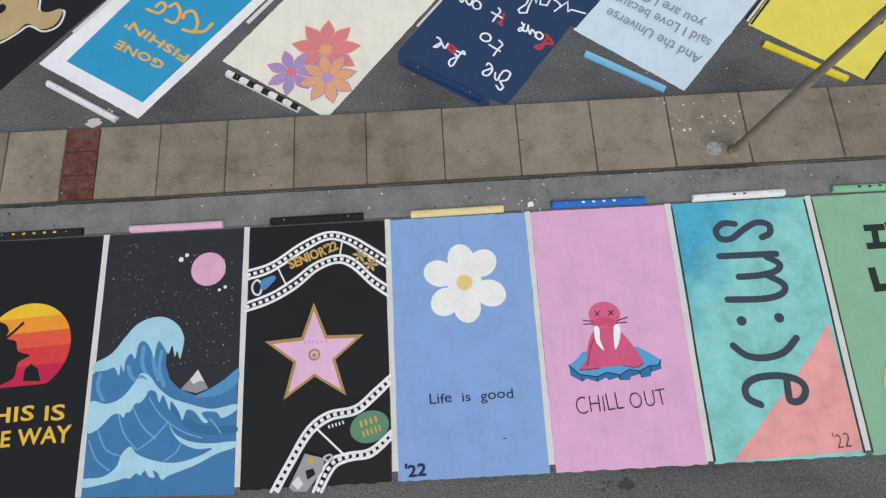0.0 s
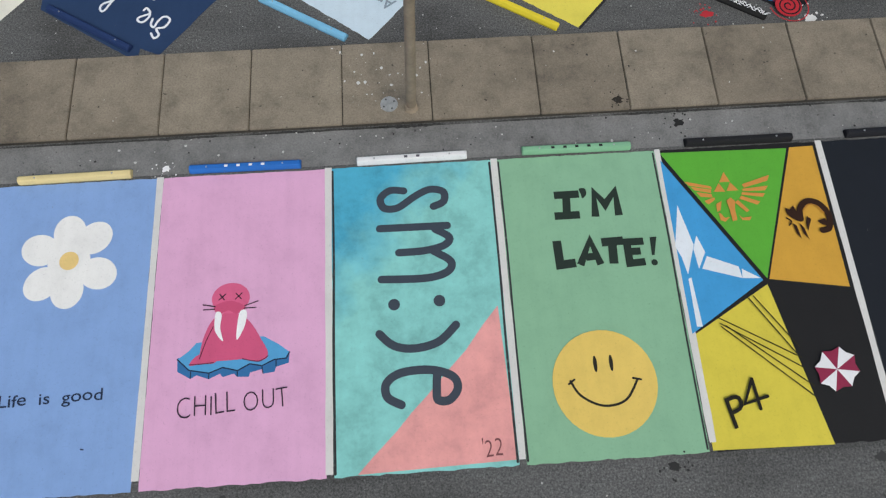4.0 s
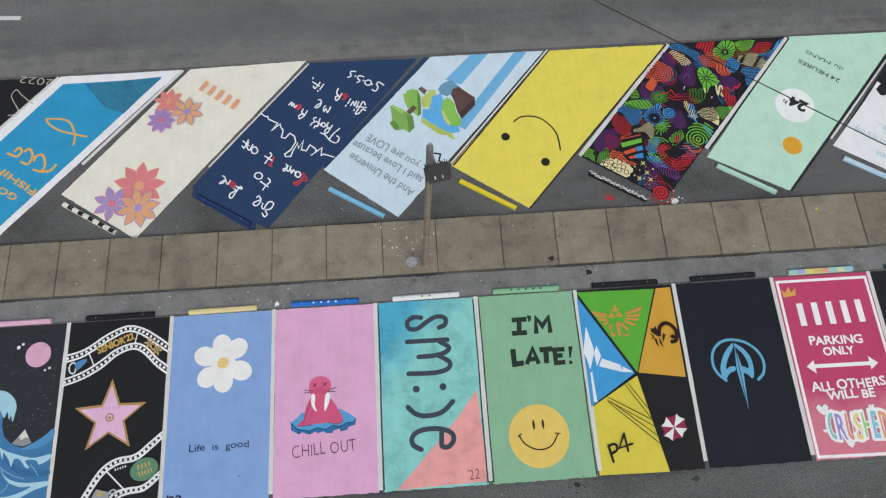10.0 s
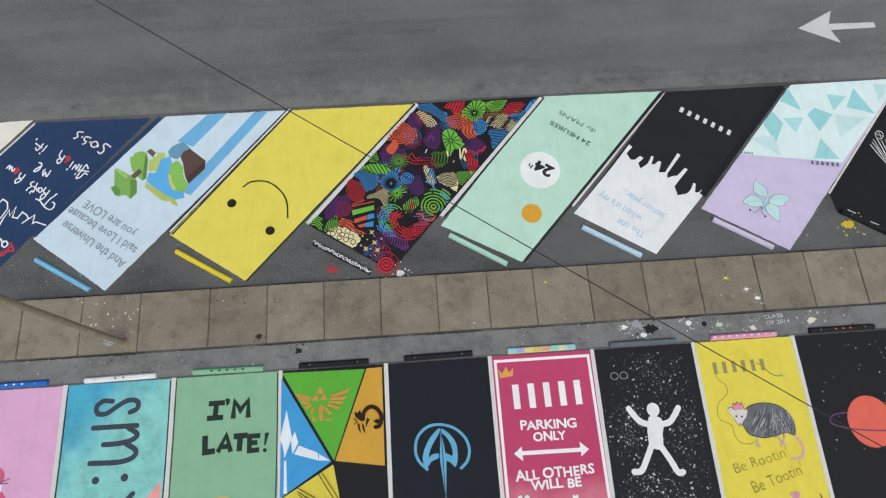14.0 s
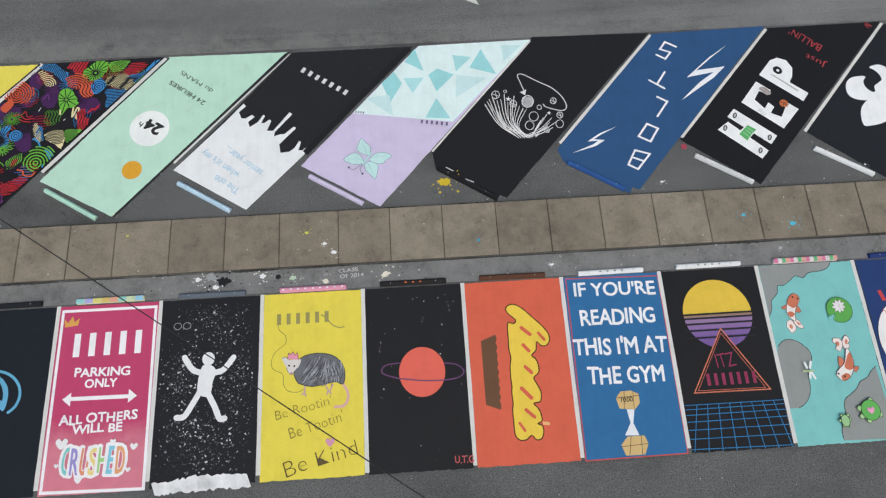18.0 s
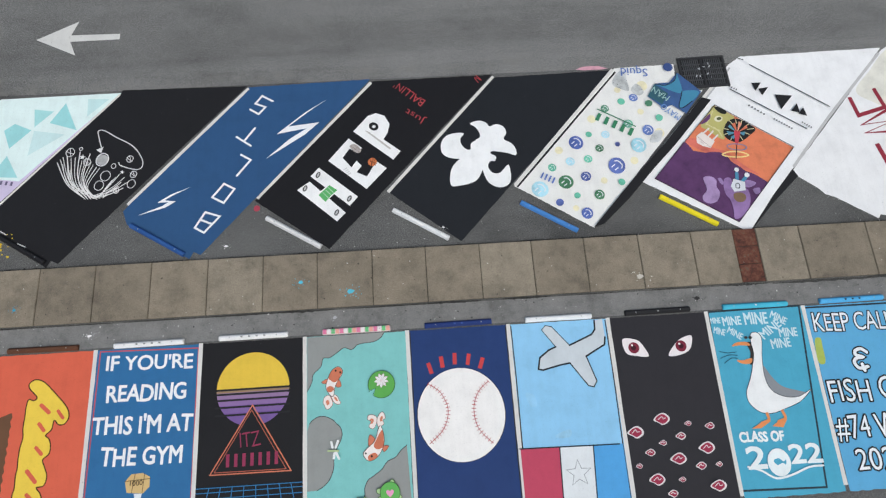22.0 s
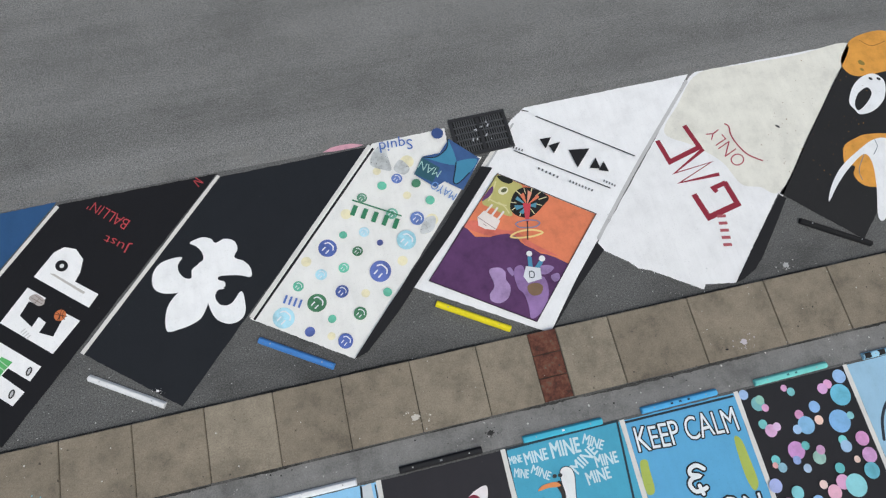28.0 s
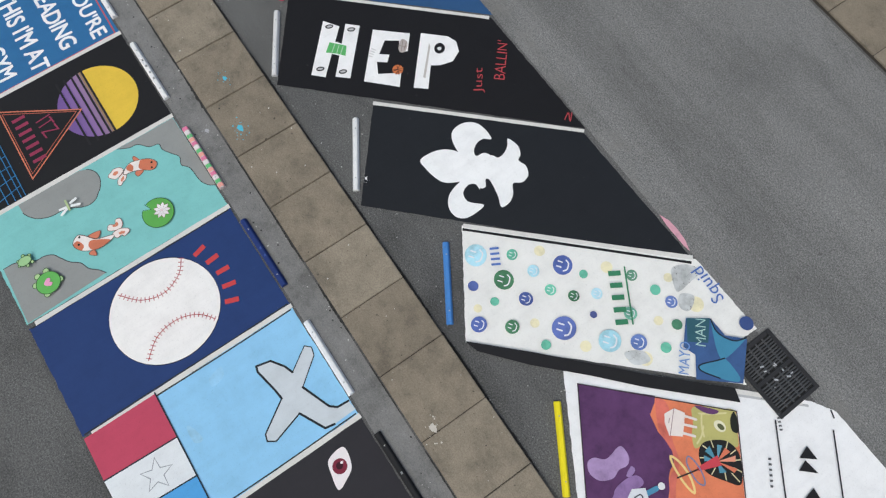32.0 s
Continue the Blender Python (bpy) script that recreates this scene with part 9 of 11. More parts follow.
s = bay_b(8, (0.019, 0.019, 0.021), "black and white painted bay split by a city skyline", corners=((-0.24, 0.21), (2.26, -0.37), (2.55, 4.74), (-0.1, 7.41)))
poly(s, "white_skyline", (0.779, 0.793, 0.793), [(-0.22, 0.2), (-0.22, 2.5), (-0.18, 2.75), (-0.1, 2.75), (-0.07, 2.58), (0.01, 2.51), (0.14, 2.75), (0.21, 2.74), (0.15, 2.49), (0.17, 2.31), (0.34, 2.1), (0.57, 2.27), (0.58, 2.98), (0.67, 2.97), (0.7, 2.6), (0.78, 2.53), (0.88, 2.35), (0.96, 2.47), (1, 3.23), (1.11, 3.22), (1.03, 2.46), (1.17, 2.34), (1.31, 2.66), (1.39, 2.64), (1.41, 2.46), (1.49, 2.41), (1.57, 2.65), (1.64, 2.64), (1.58, 2.36), (1.64, 2.08), (1.8, 2.17), (1.78, 2.42), (1.89, 2.41), (1.94, 2.2), (2.04, 2.12), (2.25, 2.21), (2.24, 2.49), (2.36, 2.5), (2.31, 1.6), (2.27, -0.36)])
text(s, "lettering", (0.35, 0.55, 0.699), "The one", 0.38, 0.54, 1.22, 0.38, 0.22, 0.0)
text(s, "lettering", (0.35, 0.55, 0.699), "when it's my", 0.73, 0.88, 2.1, 0.7, 0.22, 0.0)
text(s, "lettering", (0.35, 0.55, 0.699), "senior year...", 0.29, 1.37, 1.66, 1.24, 0.22, 0.0)
bars(s, "name_bars", (0.689, 0.689, 0.689), 0.22, 4.95, 1.98, 4.59, 0.18, 7)

s = bay_b(9, (0.596, 0.527, 0.704), "lilac painted bay with a butterfly and mint triangles", corners=((-0.34, 0.14), (2.27, -0.47), (2.46, 4.81), (-0.02, 7.38)))
poly(s, "white_field", (0.705, 0.837, 0.822), [(2.35, 1.78), (-0.1, 3.58), (-0.03, 7.4), (2.45, 4.87)])
poly(s, "mint_triangle", (0.329, 0.651, 0.664), [(2.48, 4.71), (1.73, 4.3), (2.4, 4.14)])
poly(s, "mint_triangle", (0.329, 0.651, 0.664), [(2.4, 3.66), (1.93, 3.54), (1.75, 2.82), (2.41, 3.12)])
poly(s, "mint_triangle", (0.414, 0.709, 0.709), [(2.02, 3.69), (1.57, 4.13), (1.46, 3.5)])
poly(s, "mint_triangle", (0.329, 0.651, 0.664), [(1.53, 4.29), (1.48, 4.64), (0.95, 4.83), (0.95, 4.03)])
poly(s, "mint_triangle", (0.375, 0.68, 0.68), [(1.44, 5.32), (0.96, 5.66), (0.97, 4.95)])
poly(s, "mint_triangle", (0.329, 0.651, 0.664), [(0.92, 6.07), (-0.02, 5.71), (0.75, 5.33)])
poly(s, "mint_triangle", (0.356, 0.665, 0.678), [(0.81, 3.85), (0.02, 3.62), (0.6, 3.13)])
poly(s, "mint_triangle", (0.567, 0.757, 0.757), [(2.41, 2.42), (1.95, 2.98), (1.36, 2.52)])
poly(s, "mint_triangle", (0.567, 0.757, 0.757), [(0.88, 4.87), (0.12, 5.39), (0.37, 4.24)])
poly(s, "mint_triangle", (0.537, 0.741, 0.741), [(0.54, 6.6), (0.07, 7.02), (0.1, 6.2)])
for wing, vein in (([(1.04, 1.08), (1.25, 0.99), (1.43, 1.02), (1.56, 1.34), (1.4, 1.33), (1.18, 1.32), (1.05, 1.19)], [(1.09, 1.08), (1.26, 1.17), (1.49, 1.29)]), ([(0.97, 0.78), (1.15, 0.58), (1.29, 0.53), (1.47, 0.5), (1.45, 0.73), (1.36, 0.89), (1.09, 0.91)], [(1.03, 0.86), (1.23, 0.75), (1.4, 0.56)]),
                   ([(0.93, 1.1), (0.89, 1.29), (0.72, 1.47), (0.5, 1.52), (0.53, 1.29), (0.53, 1.17), (0.74, 0.99), (0.88, 1)], [(0.9, 1.09), (0.74, 1.28), (0.55, 1.47)]), ([(0.9, 0.8), (0.86, 0.96), (0.63, 1.05), (0.51, 0.95), (0.35, 0.67), (0.53, 0.67), (0.73, 0.68)], [(0.86, 0.88), (0.63, 0.8), (0.4, 0.69)])):
    blob(s, "butterfly_wing", (0.53, 0.74, 0.72), wing)
    line(s, "butterfly_edge", (0.2, 0.34, 0.38), 0.014, wing, closed=True)
    line(s, "butterfly_vein", (0.33, 0.55, 0.55), 0.012, vein)
    line(s, "butterfly_vein", (0.33, 0.55, 0.55), 0.01, [(u + 0.05, v + 0.03) for u, v in vein[:2]])
lines(s, "butterfly_body", (0.42, 0.68, 0.66), 0.05, [[(1.01, 1.19), (0.95, 0.77)]])
lines(s, "feeler", (0.085, 0.145, 0.161), 0.012, [[(0.97, 0.74), (1.02, 0.47), (1.15, 0.41)], [(0.93, 0.77), (0.9, 0.6), (0.76, 0.54)]])
disc(s, "feeler_tip", (0.046, 0.07, 0.088), 1.18, 0.42, 0.03)
disc(s, "feeler_tip", (0.046, 0.07, 0.088), 0.74, 0.54, 0.03)
bars(s, "name_bars", (0.145, 0.121, 0.211), -0.05, 3.49, 0.68, 2.96, 0.12, 6)
bars(s, "name_bars", (0.145, 0.121, 0.211), 2.09, 2.06, 2.4, 1.84, 0.07, 5)

s = bay_b(10, (0.014, 0.014, 0.016), "black painted bay with a white line drawing of flowers", corners=((-0.21, 0.09), (0.0, 0.02), (-0.06, -0.2), (1.9, -0.62), (2.37, -0.26), (2.69, 4.81), (0.02, 7.4)))
line(s, "stem", (0.703, 0.703, 0.703), 0.028, [(2.23, 1.99), (1.5, 1.75), (0.83, 1.8)])
line(s, "stem", (0.703, 0.703, 0.703), 0.02, [(2.24, 2.11), (1.51, 1.8), (0.79, 1.8)])
line(s, "stem", (0.703, 0.703, 0.703), 0.02, [(2.25, 2.21), (1.51, 1.85), (0.75, 1.8)])
line(s, "stem", (0.703, 0.703, 0.703), 0.028, [(2.19, 2.31), (1.48, 1.9), (0.76, 1.86)])
line(s, "stem", (0.703, 0.703, 0.703), 0.02, [(2.06, 2.35), (1.42, 1.92), (0.72, 1.85)])
line(s, "stem", (0.703, 0.703, 0.703), 0.02, [(1.98, 2.44), (1.38, 1.97), (0.69, 1.85)])
line(s, "stem", (0.703, 0.703, 0.703), 0.028, [(2.02, 2.65), (1.4, 2.07), (0.7, 1.91)])
line(s, "stem", (0.703, 0.703, 0.703), 0.02, [(1.76, 2.51), (1.27, 2), (0.66, 1.91)])
line(s, "stem", (0.703, 0.703, 0.703), 0.02, [(1.74, 2.65), (1.26, 2.07), (0.62, 1.91)])
line(s, "stem", (0.703, 0.703, 0.703), 0.028, [(1.75, 2.8), (1.27, 2.14), (0.63, 1.97)])
line(s, "stem", (0.703, 0.703, 0.703), 0.02, [(1.53, 2.66), (1.16, 2.07), (0.6, 1.97)])
line(s, "stem", (0.703, 0.703, 0.703), 0.02, [(1.41, 2.64), (1.1, 2.06), (0.56, 1.97)])
line(s, "stem", (0.703, 0.703, 0.703), 0.028, [(1.28, 2.65), (1.04, 2.07), (0.57, 2.03)])
line(s, "stem", (0.703, 0.703, 0.703), 0.02, [(1.19, 2.7), (0.99, 2.09), (0.53, 2.03)])
line(s, "stem", (0.703, 0.703, 0.703), 0.02, [(2.08, 2.07), (1.43, 1.78), (0.49, 2.02)])
line(s, "stem", (0.703, 0.703, 0.703), 0.028, [(2.01, 2.19), (1.39, 1.84), (0.51, 2.08)])
line(s, "stem", (0.703, 0.703, 0.703), 0.02, [(1.89, 2.23), (1.34, 1.86), (0.47, 2.08)])
line(s, "stem", (0.703, 0.703, 0.703), 0.022, [(0.25, 2.94), (0.37, 2.46), (0.67, 1.9)])
line(s, "stem", (0.703, 0.703, 0.703), 0.022, [(0.43, 2.97), (0.46, 2.47), (0.66, 1.96)])
line(s, "stem", (0.703, 0.703, 0.703), 0.022, [(0.38, 2.81), (0.43, 2.39), (0.6, 1.96)])
line(s, "stem", (0.703, 0.703, 0.703), 0.022, [(0.2, 2.74), (0.34, 2.36), (0.59, 2.02)])
line(s, "stem", (0.703, 0.703, 0.703), 0.022, [(0.61, 2.96), (0.54, 2.47), (0.53, 2.03)])
line(s, "stem", (0.703, 0.703, 0.703), 0.022, [(0.62, 2.81), (0.55, 2.39), (0.51, 2.09)])
line(s, "stem", (0.703, 0.703, 0.703), 0.022, [(0.62, 2.68), (0.55, 2.33), (0.46, 2.09)])
line(s, "stem", (0.703, 0.703, 0.703), 0.022, [(0.29, 2.48), (0.39, 2.23), (0.44, 2.15)])
line(s, "stem", (0.703, 0.703, 0.703), 0.022, [(0.34, 2.68), (0.41, 2.33), (0.38, 2.16)])
line(s, "stem", (0.703, 0.703, 0.703), 0.022, [(0.58, 2.56), (0.53, 2.27), (0.37, 2.22)])
line(s, "loop_cord", (0.703, 0.703, 0.703), 0.028, [(1.68, 3.16), (1.96, 3.31), (2.14, 3.43), (2.03, 3.56), (1.57, 3.66), (1.08, 3.78), (0.68, 3.75), (0.39, 3.63), (0.3, 3.46), (0.44, 3.31), (0.79, 3.15), (0.91, 3.17)])
line(s, "flower_ring", (0.703, 0.703, 0.703), 0.02, [(2.11, 2.53), (2.08, 2.43), (2.11, 2.35), (2.2, 2.32), (2.29, 2.37), (2.32, 2.47), (2.29, 2.55), (2.2, 2.58)], closed=True)
line(s, "flower_ring", (0.703, 0.703, 0.703), 0.02, [(1.53, 2.64), (1.5, 2.56), (1.53, 2.49), (1.6, 2.47), (1.68, 2.51), (1.71, 2.59), (1.67, 2.66), (1.6, 2.68)], closed=True)
line(s, "flower_ring", (0.703, 0.703, 0.703), 0.02, [(0.69, 3.52), (0.66, 3.44), (0.69, 3.38), (0.76, 3.36), (0.82, 3.4), (0.85, 3.47), (0.82, 3.54), (0.75, 3.56)], closed=True)
line(s, "flower_ring", (0.703, 0.703, 0.703), 0.02, [(0.24, 3.27), (0.21, 3.19), (0.24, 3.13), (0.31, 3.11), (0.37, 3.15), (0.4, 3.22), (0.37, 3.29), (0.3, 3.31)], closed=True)
line(s, "flower_ring", (0.703, 0.703, 0.703), 0.02, [(0.04, 3.05), (0.01, 2.96), (0.04, 2.87), (0.13, 2.85), (0.21, 2.9), (0.24, 2.99), (0.2, 3.08), (0.12, 3.1)], closed=True)
line(s, "flower_ring", (0.703, 0.703, 0.703), 0.02, [(0.22, 2.6), (0.2, 2.54), (0.23, 2.49), (0.28, 2.47), (0.33, 2.5), (0.36, 2.56), (0.33, 2.62), (0.28, 2.63)], closed=True)
line(s, "flower_ring", (0.703, 0.703, 0.703), 0.02, [(0.76, 2.74), (0.72, 2.63), (0.76, 2.53), (0.87, 2.5), (0.97, 2.56), (1.01, 2.67), (0.96, 2.77), (0.86, 2.8)], closed=True)
line(s, "flower_ring", (0.703, 0.703, 0.703), 0.02, [(0.67, 2.42), (0.63, 2.31), (0.67, 2.22), (0.77, 2.19), (0.86, 2.24), (0.9, 2.35), (0.86, 2.44), (0.76, 2.47)], closed=True)
line(s, "flower_ring", (0.703, 0.703, 0.703), 0.02, [(0.88, 3.04), (0.86, 2.99), (0.88, 2.94), (0.93, 2.93), (0.98, 2.95), (1, 3.01), (0.98, 3.06), (0.93, 3.07)], closed=True)
line(s, "flower_ring", (0.703, 0.703, 0.703), 0.02, [(2.02, 2.76), (2.01, 2.72), (2.02, 2.69), (2.05, 2.68), (2.09, 2.7), (2.1, 2.74), (2.08, 2.77), (2.05, 2.78)], closed=True)
lines(s, "ring_line", (0.703, 0.703, 0.703), 0.016, [[(2.31, 2.4), (2.19, 2.43), (2.08, 2.49)], [(2.3, 2.53), (2.19, 2.46), (2.09, 2.37)]])
lines(s, "ring_line", (0.703, 0.703, 0.703), 0.016, [[(1.7, 2.54), (1.59, 2.56), (1.5, 2.61)], [(1.69, 2.65), (1.59, 2.59), (1.51, 2.51)]])
lines(s, "ring_line", (0.703, 0.703, 0.703), 0.016, [[(0.85, 3.43), (0.74, 3.44), (0.66, 3.48)], [(0.84, 3.52), (0.74, 3.47), (0.67, 3.4)]])
lines(s, "ring_line", (0.703, 0.703, 0.703), 0.016, [[(0.4, 3.18), (0.29, 3.19), (0.21, 3.23)], [(0.39, 3.27), (0.29, 3.22), (0.22, 3.15)]])
lines(s, "ring_line", (0.703, 0.703, 0.703), 0.016, [[(0.36, 2.53), (0.27, 2.54), (0.2, 2.57)], [(0.35, 2.6), (0.27, 2.56), (0.2, 2.51)]])
disc(s, "moon_ball", (0.458, 0.458, 0.458), 1.32, 2.91, 0.17, blotch=0.3)
line(s, "moon_edge", (0.778, 0.778, 0.778), 0.025, [(1.19, 3.03), (1.14, 2.89), (1.2, 2.76), (1.33, 2.72), (1.45, 2.8), (1.5, 2.94), (1.45, 3.07), (1.32, 3.11)], closed=True)
poly(s, "star_mark", (0.778, 0.778, 0.778), star_pts(1.81, 2.59, 0.09, 0.4, 5, 54))
poly(s, "star_mark", (0.778, 0.778, 0.778), star_pts(0.59, 3.04, 0.07, 0.4, 5, 56))
poly(s, "hanging_lamp", (0.703, 0.703, 0.703), [(1.7, 3), (1.62, 3.21), (1.51, 3.03)])
lines(s, "small_dash", (0.58, 0.58, 0.58), 0.03, [[(1.72, -0.37), (1.5, -0.32)], [(1.05, -0.27), (0.82, -0.19)]], curved=False)

s = bay_b(11, (0.03, 0.085, 0.2), "royal blue painted bay with white lightning bolts and letters", corners=((-0.26, 0.17), (-0.05, 0.1), (-0.12, -0.12), (1.95, -0.6), (2.34, -0.41), (2.64, 4.72), (0.08, 7.4)))
poly(s, "lightning", (0.81, 0.825, 0.849), [(0.58, 6.01), (0.75, 5.26), (0.86, 4.19), (0.34, 4.91), (0.46, 4.34), (0.52, 3.41), (0.23, 4.74), (0.2, 5.31), (0.78, 4.6), (0.7, 5.29)])
poly(s, "lightning", (0.81, 0.825, 0.849), [(1.47, 1.37), (1.72, 0.84), (1.82, 0.4), (1.6, 0.62), (1.64, 0.43), (1.94, -0.23), (1.54, 0.45), (1.46, 0.78), (1.72, 0.59), (1.66, 0.84)])
line(s, "letter_b", (0.81, 0.825, 0.849), 0.06, [(0.59, 1.11), (0.19, 1.3), (0.16, 0.67), (0.46, 0.6), (0.59, 1.11)], curved=False)
line(s, "letter_b", (0.81, 0.825, 0.849), 0.06, [(0.51, 0.87), (0.17, 1)], curved=False)
line(s, "letter_o", (0.81, 0.825, 0.849), 0.06, [(0.84, 2.06), (0.5, 2.15), (0.41, 1.65), (0.78, 1.55)], curved=False, closed=True)
line(s, "letter_l", (0.81, 0.825, 0.849), 0.06, [(1.15, 3.02), (0.82, 3.09), (0.75, 2.48)], curved=False)
lines(s, "letter_t", (0.81, 0.825, 0.849), 0.06, [[(1.67, 3.33), (1.15, 3.41)], [(1.41, 3.38), (1.48, 3.89)]], curved=False)
line(s, "letter_s", (0.81, 0.825, 0.849), 0.06, [(1.74, 4.88), (2.11, 4.79), (2.07, 4.47), (1.76, 4.59), (1.74, 4.29), (2.04, 4.23)], curved=False)

s = bay_b(12, (0.011, 0.011, 0.013), "black painted bay with big white sport letters", corners=((-0.13, -0.02), (2.48, -0.4), (2.66, 4.71), (0.07, 7.36)))
for pts in ([(1.81, 0.64), (1.73, 1.07), (0.28, 1.07), (0.28, 0.72)], [(1.83, 1.2), (1.84, 1.56), (0.36, 1.66), (0.34, 1.3)], [(1.3, 1), (1.24, 1.35), (0.92, 1.36), (0.94, 1)]):
    poly(s, "letter_h", (0.841, 0.841, 0.841), pts)
poly(s, "letter_e", (0.841, 0.841, 0.841), [(1.79, 1.9), (1.85, 2.82), (1.34, 2.86), (1.33, 2.67), (1.6, 2.6), (1.54, 2.25), (1.14, 2.2), (1.17, 2.45), (0.95, 2.44), (0.92, 2.19), (0.6, 2.29), (0.73, 2.83), (0.35, 2.87), (0.34, 2)])
poly(s, "letter_p", (0.841, 0.841, 0.841), [(1.91, 3.08), (1.94, 3.75), (1.83, 3.98), (1.57, 4.09), (1.27, 3.99), (1.11, 3.72), (1.06, 3.49), (0.42, 3.55), (0.39, 3.2)])
disc(s, "p_hole", (0.011, 0.011, 0.013), 1.57, 3.61, 0.15, 0.13)
disc(s, "p_hole_dot", (0.7, 0.7, 0.7), 1.56, 3.61, 0.05)
poly(s, "bat", (0.5, 0.48, 0.45), [(1.67, 3.33), (1.58, 3.38), (0.69, 3.43), (0.71, 3.37)])
poly(s, "field_patch", (0.118, 0.424, 0.136), [(1.24, 0.94), (1.23, 1.21), (1.22, 1.37), (0.94, 1.41), (0.96, 1.17), (0.94, 0.92)])
lines(s, "field_mark", (0.45, 0.62, 0.45), 0.018, [[(1.2, 1.08), (0.94, 1.06)], [(1.2, 1.19), (0.95, 1.18)], [(1.2, 1.29), (0.95, 1.28)]], curved=False)
disc(s, "basketball", (0.577, 0.175, 0.063), 0.8, 2.73, 0.13)
lines(s, "ball_seam", (0.06, 0.03, 0.02), 0.016, [[(0.93, 2.68), (0.66, 2.79)], [(0.88, 2.87), (0.72, 2.6)], [(0.94, 2.75), (0.81, 2.72), (0.77, 2.6)], [(0.8, 2.88), (0.76, 2.75), (0.65, 2.71)]])
blob(s, "net", (0.42, 0.38, 0.36), [(1.65, 2.65), (1.58, 2.81), (1.34, 2.81), (1.28, 2.72), (1.37, 2.63)])
lines(s, "net_cord", (0.2, 0.16, 0.15), 0.012, [[(1.62, 2.69), (1.32, 2.71)], [(1.46, 2.61), (1.45, 2.81)], [(1.58, 2.78), (1.35, 2.77)]], curved=False)
for u, v in [(1.69, 1.38), (1.67, 0.83), (0.5, 1.45), (0.47, 0.9)]:
    disc(s, "football_mark", (0.03, 0.03, 0.03), u, v, 0.1, 0.06, turn=70)
    disc(s, "football_core", (0.5, 0.5, 0.5), u, v, 0.07, 0.028, turn=70)
bars(s, "faint_bars", (0.6, 0.6, 0.6), 0.99, 2.05, 1.25, 2.11, 0.12, 4)
text(s, "lettering", (0.455, 0.071, 0.084), "Just", 0.55, 4.83, 1.21, 4.73, 0.2, -0.01)
text(s, "lettering", (0.455, 0.071, 0.084), "BALLIN'", 0.99, 5.3, 2.06, 5.22, 0.25, -0.01)
line(s, "scrawl", (0.372, 0.057, 0.068), 0.025, [(0.2, 6.85), (0.39, 6.91), (0.18, 6.98), (0.41, 6.99)])
disc(s, "small_red_mark", (0.372, 0.057, 0.089), 2.25, -0.52, 0.09)

s = bay_b(13, (0.015, 0.017, 0.021), "charcoal painted bay with a white fleur-de-lis", corners=((-0.08, -0.06), (2.55, -0.34), (2.62, 4.66), (0.05, 7.34)))
for pts in ([(1.25, 1.04), (1.49, 1.26), (1.62, 1.54), (1.61, 1.86), (1.42, 2.21), (1.1, 2.39), (0.92, 2.09), (0.81, 1.72), (0.88, 1.47), (1.05, 1.22)],
            [(1.54, 1.92), (1.84, 1.69), (2.08, 1.63), (2.27, 1.73), (2.4, 1.93), (2.41, 2.18), (2.25, 2.43), (2.08, 2.56), (2.05, 2.38), (1.92, 2.25), (1.72, 2.21), (1.59, 2.29), (1.7, 2.45), (1.64, 2.64), (1.44, 2.64), (1.23, 2.49), (1.25, 2.23)],
            [(1.27, 2.39), (0.81, 2.51), (0.9, 2.38), (0.84, 2.22), (0.63, 2.15), (0.45, 2.3), (0.44, 2.65), (0.24, 2.53), (0.06, 2.32), (0.04, 2.11), (0.18, 1.92), (0.43, 1.84), (0.68, 1.9), (0.98, 2.1)],
            [(1.66, 2.6), (1.64, 2.78), (1.77, 2.9), (1.97, 2.95), (2.16, 2.94), (2.02, 3.19), (1.82, 3.28), (1.66, 3.26), (1.55, 3.45), (1.33, 3.53), (1.14, 3.42), (1.07, 3.22), (0.82, 3.26), (0.6, 3.21), (0.46, 3.05), (0.69, 2.94), (0.91, 2.8), (1.07, 2.67), (1.05, 2.59), (0.88, 2.62), (0.83, 2.5), (1.08, 2.32), (1.37, 2.37)]):
    blob(s, "fleur_petal", (0.841, 0.849, 0.852), pts)

s = bay_b(14, (0.778, 0.778, 0.75), "white painted bay dotted with blue and green smileys", corners=((0.01, 0.1), (2.55, -0.43), (2.72, 4.75), (1.42, 6.12), (0.95, 5.6), (0.2, 5.95)))
disc(s, "cream_spot", (0.788, 0.739, 0.504), 2.28, 1.35, 0.12, blotch=0.2)
disc(s, "cream_spot", (0.788, 0.739, 0.504), 2.18, 2.84, 0.13, blotch=0.2)
disc(s, "cream_spot", (0.788, 0.739, 0.504), 0.68, 1.47, 0.1, blotch=0.2)
disc(s, "cream_spot", (0.788, 0.739, 0.504), 0.77, 0.23, 0.09, blotch=0.2)
disc(s, "cream_spot", (0.788, 0.739, 0.504), 0.39, 2.59, 0.12, blotch=0.2)
disc(s, "cream_spot", (0.788, 0.739, 0.504), 0.36, 3.85, 0.15, blotch=0.2)
disc(s, "cream_spot", (0.788, 0.739, 0.504), 1.21, 4.05, 0.1, blotch=0.2)
disc(s, "cream_spot", (0.788, 0.739, 0.504), 2.19, 4.18, 0.1, blotch=0.2)
disc(s, "cream_spot", (0.788, 0.739, 0.504), 0.34, 3.53, 0.09, blotch=0.2)
disc(s, "cream_spot", (0.788, 0.739, 0.504), 1.71, 4.81, 0.17, blotch=0.2)
